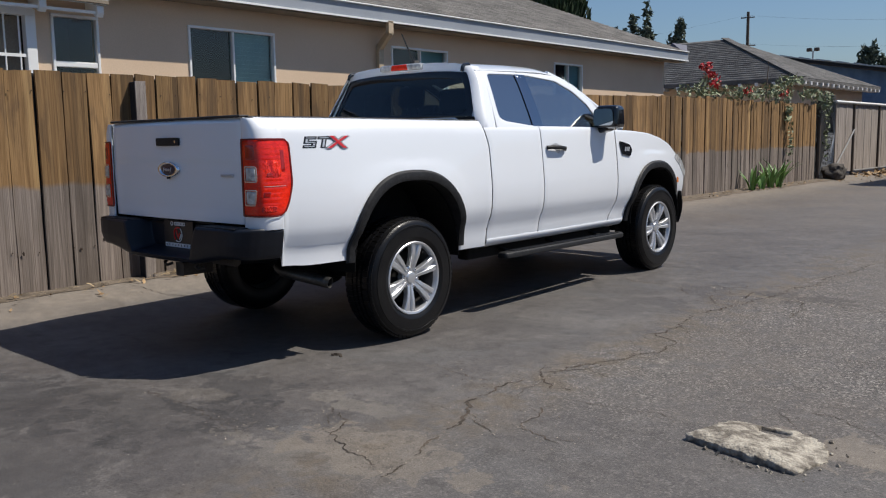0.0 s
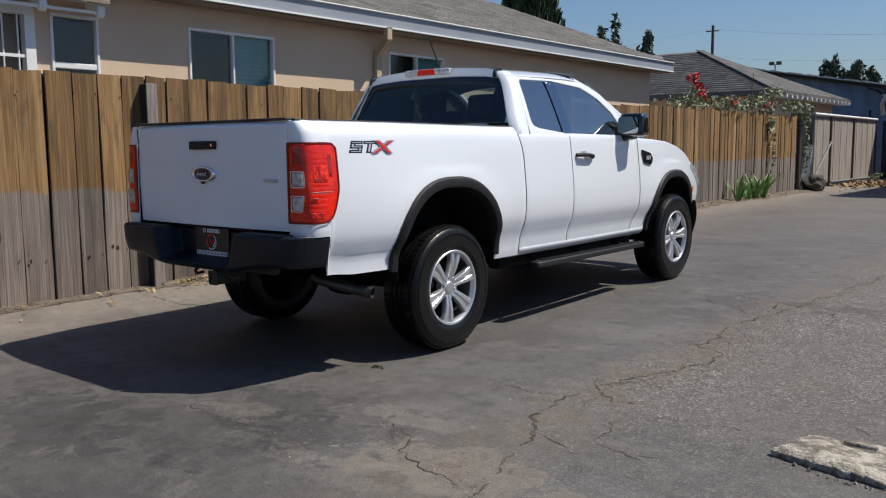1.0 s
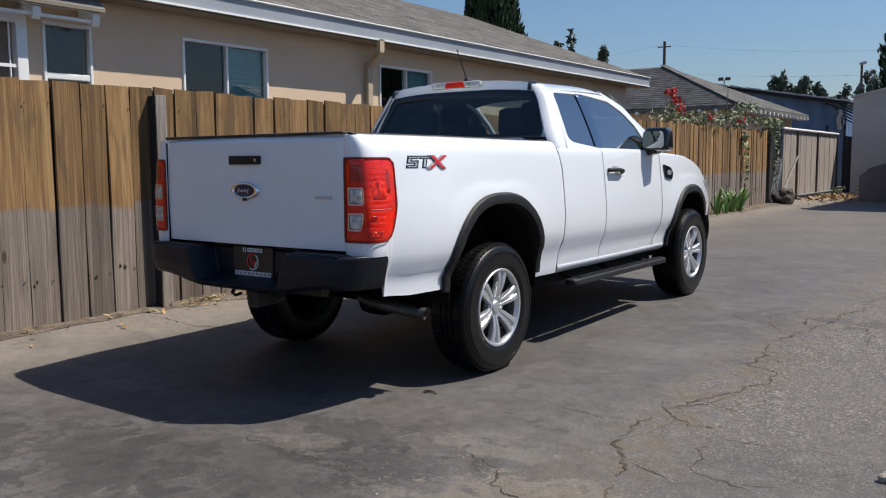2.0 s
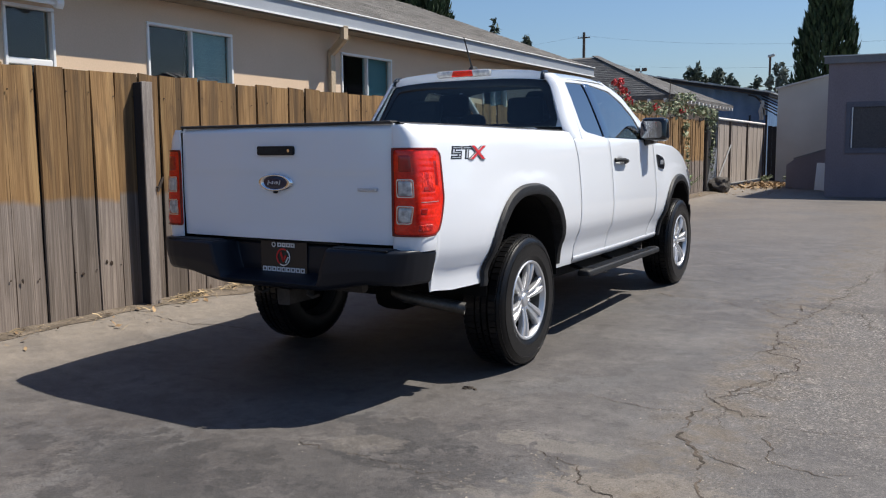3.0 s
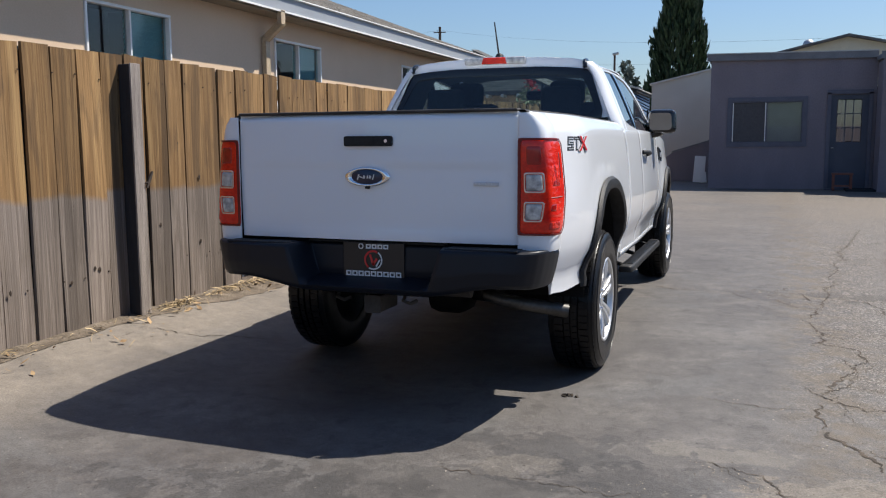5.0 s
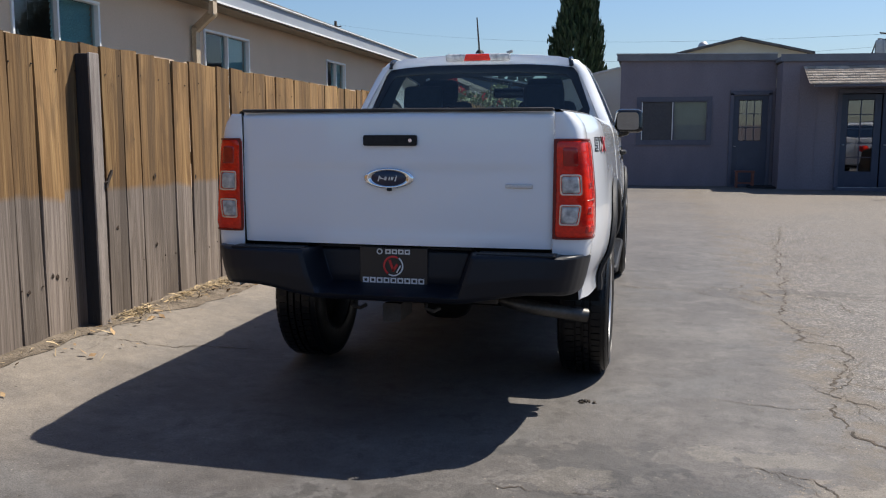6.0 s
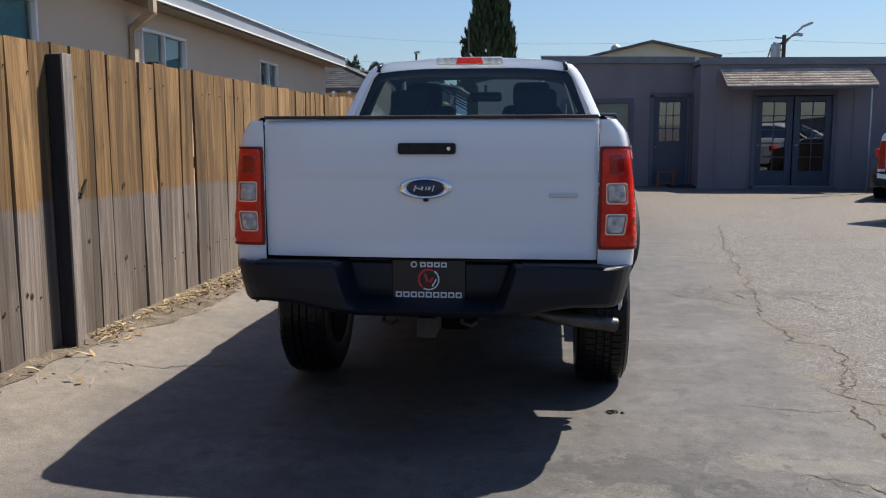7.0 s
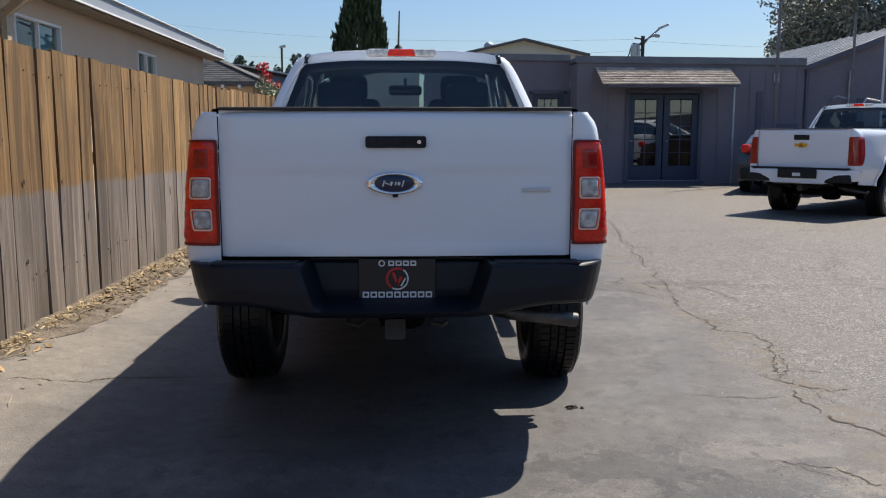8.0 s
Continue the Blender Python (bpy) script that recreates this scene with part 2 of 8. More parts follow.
    l.new(mp.outputs[0], vor.inputs["Vector"])
    col = mix(rng(mth("ADD", vor.outputs["Distance"], mth("MULTIPLY", mth("SUBTRACT", blotch, 0.5), 0.35)), 0.030, 0.085, 0.85, 0.0), col, (0.060, 0.035, 0.018))
    h = n.new("ShaderNodeHueSaturation")
    l.new(col, h.inputs["Color"])
    l.new(rng(info.outputs["Random"], 0.0, 1.0, 0.70, 1.14), h.inputs["Value"])
    h.inputs["Saturation"].default_value = 1.02
    l.new(h.outputs[0], b.inputs["Base Color"])
    bp = n.new("ShaderNodeBump")
    bp.inputs["Strength"].default_value, bp.inputs["Distance"].default_value = 0.6, 0.006
    l.new(grain, bp.inputs["Height"])
    l.new(bp.outputs[0], b.inputs["Normal"])
    return m


ASPHALT, BOARD = asphalt_mat(), board_mat()
POST = mat("grey_post_wood", (0.20, 0.17, 0.15), 0.85, color2=(0.32, 0.28, 0.25), scale=6, stretch=(5, 5, 0.4), bump=0.4, bump_scale=30)
CRACK = mat("dirt_filled_crack", (0.036, 0.029, 0.022), 0.95, color2=(0.098, 0.076, 0.056), scale=8)
PATCH = mat("broken_concrete", (0.15, 0.130, 0.104), 0.95, color2=(0.43, 0.39, 0.32), scale=17, detail=12, bump=0.8, bump_scale=70, mixlo=0.38, mixhi=0.60)
GRIT = mat("loose_grit", (0.12, 0.105, 0.09), 0.95, color2=(0.26, 0.23, 0.19), scale=30, island=0.5)
STRAW = mat("dry_straw", (0.27, 0.20, 0.11), 0.9, color2=(0.40, 0.31, 0.18), scale=20, island=0.35)
DRYLEAF = mat("dry_leaves", (0.22, 0.14, 0.07), 0.9, color2=(0.34, 0.24, 0.13), scale=20, island=0.4)
DIRT = mat("dry_dirt", (0.085, 0.066, 0.047), 0.95, color2=(0.185, 0.150, 0.112), scale=7, detail=10, bump=1.0, bump_scale=40)
WHITE = mat("white_car_paint", (0.795, 0.82, 0.86), 0.35, coat=1.0)
BLACKP = mat("black_textured_plastic", (0.010, 0.010, 0.011), 0.55, spec=0.3, color2=(0.02, 0.02, 0.021), scale=30, bump=0.15, bump_scale=500)
GLOSSB = mat("gloss_black_plastic", (0.006, 0.006, 0.007), 0.18, coat=0.4)
BUMPER = mat("satin_black_bumper", (0.006, 0.008, 0.014), 0.45, spec=0.35)
# Near-black wood; on post sides, joints and roof underside it stands for shade.
POSTD = mat("shaded_dark_wood", (0.012, 0.013, 0.017), 0.8, color2=(0.020, 0.020, 0.024), scale=6, stretch=(5, 5, 0.4), bump=0.3, bump_scale=30)
UNDER = mat("dark_underbody", (0.0045, 0.0045, 0.005), 0.85, color2=(0.009, 0.0085, 0.008), scale=9, spec=0.2)
RUBBER = mat("tyre_rubber", (0.0045, 0.0045, 0.0055), 0.36, color2=(0.0085, 0.0082, 0.0085), scale=9, bump=0.10, bump_scale=120, spec=0.24, coat=0.10)
ALLOY = mat("silver_alloy", (0.64, 0.65, 0.67), 0.38, metal=0.78, coat=0.25)
# Darker copy of the silver alloy: the barrel's shade is in its colour.
BARREL = mat("shaded_alloy_barrel", (0.10, 0.10, 0.105), 0.5, metal=0.6, color2=(0.14, 0.135, 0.13), scale=12)
CHROME = mat("chrome", (0.85, 0.86, 0.88), 0.08, metal=1.0)
STEEL = mat("exhaust_steel", (0.075, 0.073, 0.070), 0.5, metal=1.0, color2=(0.12, 0.117, 0.113), scale=10)
REDLENS = mat("red_lamp_lens", (0.80, 0.026, 0.005), 0.14, color2=(0.56, 0.010, 0.003), scale=9, stretch=(1, 1, 1.6), fine=60, spec=0.45, coat=0.12, bump=0.05, bump_scale=16)
FACET = mat("faceted_red_lens", (0.84, 0.030, 0.006), 0.16, color2=(0.42, 0.008, 0.004), scale=42, stretch=(1, 1, 0.5), mixlo=0.42, mixhi=0.58, spec=0.5, coat=0.15, bump=0.6, bump_scale=75)
LAMPSEAL = mat("dark_lamp_seal", (0.16, 0.008, 0.005), 0.30, spec=0.4)
DARKRED = mat("dark_red_lamp_lens", (0.36, 0.010, 0.005), 0.10, color2=(0.22, 0.006, 0.004), scale=12, spec=0.35, coat=0.6)
CLEARL = mat("clear_lamp_lens", (0.62, 0.62, 0.60), 0.10, coat=1.0, color2=(0.30, 0.30, 0.30), scale=30, fine=80)
LENSRIM = mat("lamp_chrome_rim", (0.75, 0.55, 0.45), 0.2, metal=0.7)
AMBER = mat("amber_lens", (0.8, 0.22, 0.02), 0.15, coat=1.0)
BLUEB = mat("dark_blue_badge", (0.006, 0.012, 0.045), 0.25, coat=0.3)
BADGEK = mat("dark_badge", (0.011, 0.011, 0.014), 0.30)
DUSTCAP = mat("dusty_black_plastic", (0.030, 0.028, 0.027), 0.6, color2=(0.062, 0.056, 0.051), scale=7, detail=8, spec=0.3)
BADGER = mat("red_badge", (0.55, 0.025, 0.03), 0.25)
BADGEW = mat("white_print", (0.75, 0.75, 0.75), 0.4)
BADGES = mat("silver_badge", (0.60, 0.61, 0.63), 0.35, metal=0.35)
GOLD = mat("gold_badge", (0.75, 0.50, 0.10), 0.25, metal=0.8)
SEATF = mat("charcoal_seat_cloth", (0.010, 0.010, 0.011), 0.95, color2=(0.016, 0.016, 0.017), scale=40, bump=0.2, bump_scale=300)
DASHM = mat("black_dashboard", (0.010, 0.010, 0.011), 0.8, color2=(0.016, 0.016, 0.016), scale=30)
HEADL = mat("grey_headliner", (0.028, 0.028, 0.027), 0.95, color2=(0.036, 0.036, 0.035), scale=30)
PILLAR = mat("gloss_pillar_film", (0.30, 0.32, 0.35), 0.06, metal=1.0)
TINT = glass_mat("tinted_glass", (0.13, 0.16, 0.17), 0.46)
REARGL = glass_mat("rear_window_glass", (0.44, 0.54, 0.56), 0.085)
PRIVACY = glass_mat("privacy_glass", (0.11, 0.125, 0.14), 0.48)
SCREEN = glass_mat("windscreen_glass", (0.86, 0.92, 0.88))
PANE = glass_mat("window_glass", (0.58, 0.70, 0.72), 0.075)
PANE2 = glass_mat("door_glass", (0.55, 0.62, 0.64), 0.24)
MIRROR = mat("mirror_glass", (0.34, 0.36, 0.38), 0.02, metal=1.0)
GATE = mat("grey_gate_boards", (0.22, 0.19, 0.17), 0.85, color2=(0.33, 0.29, 0.26), scale=3, stretch=(3, 3, 0.4), island=0.15)
STUCCO = mat("tan_stucco", (0.635, 0.485, 0.345), 0.95, color2=(0.675, 0.52, 0.375), scale=1.2, fine=60, amp=0.035, bump=0.12, bump_scale=150, spec=0.2)
WHITEP = mat("white_trim_paint", (0.78, 0.78, 0.77), 0.45)
FASCIA = mat("pale_blue_grey_fascia", (0.27, 0.295, 0.335), 0.6, color2=(0.31, 0.335, 0.375), scale=1.5, amp=0.04)
GUTTER = mat("tan_gutter_metal", (0.48, 0.385, 0.265), 0.5, color2=(0.44, 0.35, 0.24), scale=5)
SHINGLE = mat("grey_asphalt_shingles", (0.115, 0.110, 0.105), 0.95, color2=(0.185, 0.175, 0.165), scale=3, fine=120, island=0.18, bump=0.5, bump_scale=200)
SHINGLE2 = mat("charcoal_asphalt_shingles", (0.085, 0.083, 0.082), 0.95, color2=(0.14, 0.135, 0.13), scale=3, fine=120, island=0.2, bump=0.5, bump_scale=200)
SHINGLEB = mat("brown_shingles", (0.34, 0.28, 0.22), 0.95, color2=(0.50, 0.42, 0.34), scale=3, fine=120, island=0.25, bump=0.5, bump_scale=200)
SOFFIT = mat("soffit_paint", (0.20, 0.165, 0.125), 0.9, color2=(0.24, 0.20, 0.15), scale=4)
# The dimness of unlit rooms is put into this near-black colour.
ROOM = mat("shaded_room_black", (0.010, 0.013, 0.018), 0.9, color2=(0.018, 0.019, 0.022), scale=2)
# Teal that stands in for the reflection in the right-hand panes.
PANE_TEAL = mat("teal_reflection_slats", (0.30, 0.50, 0.53), 0.7, color2=(0.36, 0.56, 0.58), scale=4)
SHED = mat("mauve_grey_siding", (0.192, 0.170, 0.194), 0.8, color2=(0.224, 0.200, 0.224), scale=1.6, stretch=(1, 1, 0.4), bump=0.3, bump_scale=60)
SHEDTRIM = mat("slate_blue_trim", (0.092, 0.096, 0.130), 0.6, color2=(0.112, 0.116, 0.150), scale=4)
SHEDDOOR = mat("dark_blue_door_paint", (0.042, 0.054, 0.090), 0.45, color2=(0.052, 0.066, 0.104), scale=3)
PARAPET = mat("grey_roof_edge", (0.15, 0.155, 0.17), 0.6, color2=(0.19, 0.195, 0.21), scale=3)
SCREENM = mat("insect_screen", (0.075, 0.072, 0.076), 0.9, color2=(0.10, 0.096, 0.098), scale=40)
SHADE = mat("drawn_shade", (0.30, 0.28, 0.26), 0.9, color2=(0.34, 0.32, 0.29), scale=3)
OFFWHITE = mat("off_white_stucco", (0.50, 0.475, 0.43), 0.9, color2=(0.56, 0.535, 0.485), scale=1.2, bump=0.3, bump_scale=80)
CREAM = mat("cream_gable_paint", (0.58, 0.54, 0.42), 0.8, color2=(0.62, 0.58, 0.46), scale=2)
BLUEW = mat("blue_metal_sheet", (0.10, 0.18, 0.33), 0.55, color2=(0.14, 0.23, 0.39), scale=2)
METALROOF = mat("pale_metal_roofing", (0.45, 0.45, 0.44), 0.5, metal=0.3, color2=(0.55, 0.55, 0.54), scale=2)
KNOT = mat("dark_knot_wood", (0.022, 0.015, 0.010), 0.9, color2=(0.045, 0.028, 0.018), scale=30)
MASTP = mat("brown_painted_steel", (0.17, 0.145, 0.14), 0.6, color2=(0.22, 0.19, 0.18), scale=6)
POLEW = mat("dark_pole_wood", (0.06, 0.045, 0.035), 0.9, color2=(0.09, 0.07, 0.055), scale=5, stretch=(5, 5, 0.5))
GALV = mat("galvanised_steel", (0.42, 0.43, 0.44), 0.45, metal=0.8, color2=(0.5, 0.5, 0.5), scale=8)
LEAF = mat("garden_leaves", (0.085, 0.190, 0.026), 0.5, color2=(0.15, 0.28, 0.050), scale=6, island=0.5)
PALELEAF = mat("pale_vine_leaves", (0.16, 0.20, 0.10), 0.7, color2=(0.24, 0.26, 0.16), scale=6, island=0.5)
CYPRESS = mat("cypress_foliage", (0.022, 0.042, 0.016), 0.8, color2=(0.045, 0.070, 0.025), scale=3, island=0.5)
# Foliage green paled to include the haze of distance.
CONIFER = mat("hazed_tree_foliage", (0.050, 0.070, 0.050), 0.8, color2=(0.085, 0.11, 0.08), scale=3, island=0.5)
PALECON = mat("pale_far_foliage", (0.10, 0.125, 0.10), 0.8, color2=(0.16, 0.18, 0.14), scale=3, island=0.4)
OLIVE = mat("dusty_tree_leaves", (0.13, 0.14, 0.105), 0.7, color2=(0.28, 0.28, 0.22), scale=3, island=0.5)
RED = mat("red_flowers", (0.42, 0.018, 0.022), 0.6, color2=(0.55, 0.035, 0.04), scale=8, island=0.3)
BARK = mat("tree_bark", (0.10, 0.075, 0.055), 0.95, color2=(0.16, 0.125, 0.095), scale=6, stretch=(4, 4, 0.7), bump=0.6, bump_scale=20)
ROCK = mat("dark_rock", (0.040, 0.035, 0.031), 0.95, color2=(0.085, 0.074, 0.065), scale=6, bump=0.8, bump_scale=15)
STOOLW = mat("red_brown_stool_wood", (0.16, 0.055, 0.035), 0.6, color2=(0.22, 0.08, 0.05), scale=6, stretch=(1, 6, 1))
CARGREY = mat("dark_grey_car_paint", (0.016, 0.018, 0.023), 0.3, coat=1.0)


# ---- mesh tools ----
def part(name, bm, material, parent=None, label="", solid=0.0, sharp=35.0, recalc=True):
    if recalc:
        bmesh.ops.recalc_face_normals(bm, faces=bm.faces)
    for f in bm.faces:
        f.smooth = True
    lim = radians(sharp)
    for e in bm.edges:
        if len(e.link_faces) == 2 and e.calc_face_angle(0.0) > lim:
            e.smooth = False
    me = bpy.data.meshes.new(name)
    bm.normal_update()
    bm.to_mesh(me)
    if recalc and not solid and len(bm.faces) < 20000:
        # corner normals weighted by area, so that flat faces between rounded edges stay flat
        lim2, loops = math.cos(radians(sharp + 12)), []
        for f in bm.faces:
            for v in f.verts:
                n = Vector((0, 0, 0))
                for g in v.link_faces:
                    if g is f or g.normal.dot(f.normal) > lim2:
                        n += g.normal * g.calc_area()
                loops.append(n.normalized() if n.length > 0 else f.normal)
        me.normals_split_custom_set(loops)
    bm.free()
    me.materials.append(material)
    ob = new(name, me)
    if parent:
        ob.parent = parent
    if label:
        ob["label"] = label
    if solid:
        s = ob.modifiers.new("thickness", "SOLIDIFY")
        s.thickness, s.offset = solid, 0.0
        e = ob.modifiers.new("flat_faces", "WEIGHTED_NORMAL")
        e.weight, e.mode, e.keep_sharp = 95, "FACE_AREA", True
    return ob


def thing(name, label, category, group="", m=None):
    ob = new(name)
    ob.empty_display_size = 0.2
    if m is not None:
        ob.matrix_world = m
    return tagged(ob, label, category, group)


def box(bm, c, s, rot=None, bev=0.0, taper=None):
    """A block of centre c and size s; taper scales its top in x and y."""
    m = Matrix.LocRotScale(c, rot or Euler((0, 0, 0)), s)
    vs = bmesh.ops.create_cube(bm, size=1.0, matrix=Matrix())["verts"]
    if taper:
        for v in vs:
            if v.co.z > 0:
                v.co.x *= taper[0]
                v.co.y *= taper[1]
    for v in vs:
        v.co = m @ v.co
    if bev:
        es = list({e for v in vs for e in v.link_edges})
        bmesh.ops.bevel(bm, geom=es, offset=bev, segments=2, affect="EDGES", profile=0.5)
    return vs


def tube(bm, pts, r, n=8, r2=None, caps=True):
    pts = [Vector(p) for p in pts]
    rows = []
    for i, p in enumerate(pts):
        d = (pts[min(i + 1, len(pts) - 1)] - pts[max(i - 1, 0)]).normalized()
        a = d.cross(Vector((0, 0, 1)) if abs(d.z) < 0.9 else Vector((1, 0, 0))).normalized()
        b = d.cross(a)
        rr = r if r2 is None else r + (r2 - r) * i / (len(pts) - 1)
        rows.append([bm.verts.new(p + (a * math.cos(k * math.tau / n) + b * math.sin(k * math.tau / n)) * rr) for k in range(n)])
    for p, q in zip(rows, rows[1:]):
        for k in range(n):
            bm.faces.new((p[k], p[(k + 1) % n], q[(k + 1) % n], q[k]))
    if caps:
        bm.faces.new(rows[0])
        bm.faces.new(rows[-1])


def lathe(bm, prof, n, x0=0.0, c=(0, 0), a0=0.0):
    """Turn a profile of (radius, x) about the line through c = (y, z) along x."""
    rows = []
    for r, x in prof:
        rows.append([bm.verts.new((x0 + x, c[0] + r * math.cos(a0 + k * math.tau / n), c[1] + r * math.sin(a0 + k * math.tau / n))) for k in range(n)])
    for p, q in zip(rows, rows[1:]):
        for k in range(n):
            bm.faces.new((p[k], p[(k + 1) % n], q[(k + 1) % n], q[k]))
    return rows


def grid(bm, fn, nu, nv):
    vs = [[bm.verts.new(fn(i / nu, j / nv)) for j in range(nv + 1)] for i in range(nu + 1)]
    for i in range(nu):
        for j in range(nv):
            bm.faces.new((vs[i][j], vs[i + 1][j], vs[i + 1][j + 1], vs[i][j + 1]))
    return vs


def rounded(loop, r, seg=4):
    """A closed polygon with its corners rounded off by about r."""
    out, n = [], len(loop)
    for i in range(n):
        p, a, b = (Vector((*loop[j % n], 0)) for j in (i, i - 1, i + 1))
        ra, rb = min(r, (a - p).length * 0.45), min(r, (b - p).length * 0.45)
        s, e = p + (a - p).normalized() * ra, p + (b - p).normalized() * rb
        for k in range(seg + 1):
            t = k / seg
            q = s * (1 - t) ** 2 + p * 2 * t * (1 - t) + e * t * t
            out.append((q.x, q.y))
    return out


def by_angle(loop, c, n):
    """n points where rays from c at even angles leave the closed loop."""
    out = []
    m = len(loop)
    for k in range(n):
        a = math.tau * k / n
        d, best = (math.cos(a), math.sin(a)), None
        for i in range(m):
            p, q = loop[i], loop[(i + 1) % m]
            ex, ey = q[0] - p[0], q[1] - p[1]
            den = d[0] * ey - d[1] * ex
            if abs(den) < 1e-12:
                continue
            wx, wy = p[0] - c[0], p[1] - c[1]
            t, u = (wx * ey - wy * ex) / den, (wx * d[1] - wy * d[0]) / den
            if t > 0 and -1e-6 <= u <= 1 + 1e-6 and (best is None or t > best):
                best = t
        best = best or 0.01
        out.append((c[0] + d[0] * best, c[1] + d[1] * best))
    return out


def ring(bm, outer, inner, fn, n=72, k=3):
    """The band between two closed outlines, mapped into space by fn."""
    c = (sum(p[0] for p in inner) / len(inner), sum(p[1] for p in inner) / len(inner))
    o, i = by_angle(outer, c, n), by_angle(inner, c, n)
    rows = [[bm.verts.new(fn(a[0] + (b[0] - a[0]) * s / k, a[1] + (b[1] - a[1]) * s / k)) for a, b in zip(o, i)] for s in range(k + 1)]
    for p, q in zip(rows, rows[1:]):
        for j in range(n):
            bm.faces.new((p[j], p[(j + 1) % n], q[(j + 1) % n], q[j]))


def sheet(bm, loop, fn, n=72, k=4):
    """A closed outline filled by rings round its middle, mapped by fn."""
    c = (sum(p[0] for p in loop) / len(loop), sum(p[1] for p in loop) / len(loop))
    o = by_angle(loop, c, n)
    rows = [[bm.verts.new(fn(c[0] + (p[0] - c[0]) * s / k, c[1] + (p[1] - c[1]) * s / k)) for p in o] for s in range(k, 0, -1)]
    for p, q in zip(rows, rows[1:]):
        for j in range(n):
            bm.faces.new((p[j], p[(j + 1) % n], q[(j + 1) % n], q[j]))
    mid = bm.verts.new(fn(*c))
    for j in range(n):
        bm.faces.new((rows[-1][j], rows[-1][(j + 1) % n], mid))


def prism(bm, loop, fn, h0, h1):
    """A closed outline of (u, v) drawn out from h0 to h1; fn(u, v, h) gives the place."""
    a, b = [bm.verts.new(fn(u, v, h0)) for u, v in loop], [bm.verts.new(fn(u, v, h1)) for u, v in loop]
    n = len(loop)
    bm.faces.new(a)
    bm.faces.new(b[::-1])
    for i in range(n):
        bm.faces.new((a[i], b[i], b[(i + 1) % n], a[(i + 1) % n]))


def lerp_table(tab, v):
    if v <= tab[0][0]:
        return tab[0][1]
    for (a, p), (b, q) in zip(tab, tab[1:]):
        if v <= b:
            t = (v - a) / (b - a)
            return p + (q - p) * t
    return tab[-1][1]


def smooth_table(tab, v):
    """Like lerp_table, but eased by averaging round v."""
    w = 0.022
    return sum(lerp_table(tab, v + w * k / 3) for k in range(-3, 4)) / 7


def step01(v):
    v = min(1.0, max(0.0, v))
    return v * v * (3 - 2 * v)


def ground_z(x, y):
    """The paved ground: a slight rise ahead and up to the fence."""
    along = 0.0125 * y if y < 5 else 0.0625 + 0.02 * step01((y - 5) / 10)
    if y < -3:
        along = -0.0375
    return along - 0.004 + 0.10 * step01((-0.95 - x) / 1.25)

# ---- ground ----
def spread(a, b, step, far):
    v = [a + (b - a) * k / round((b - a) / step) for k in range(round((b - a) / step) + 1)]
    lo, hi, d = [], [], step
    while d < far:
        d *= 1.7
        lo.append(a - d)
        hi.append(b + d)
    return lo[::-1] + v + hi


bm = bmesh.new()
gx, gy = spread(-3.0, 6.0, 0.15, 2500.0), spread(-5.5, 12.0, 0.25, 2500.0)
gv = [[bm.verts.new((x, y, ground_z(x, y) + 0.012 * noise.noise((x * 0.5, y * 0.5, 0)) * (abs(x) < 12))) for y in gy] for x in gx]
for i in range(len(gx) - 1):
    for j in range(len(gy) - 1):
        bm.faces.new((gv[i][j], gv[i + 1][j], gv[i + 1][j + 1], gv[i][j + 1]))
tagged(part("ground", bm, ASPHALT), "worn grey asphalt driveway, cracked and dusty", "ground", kind="structure")


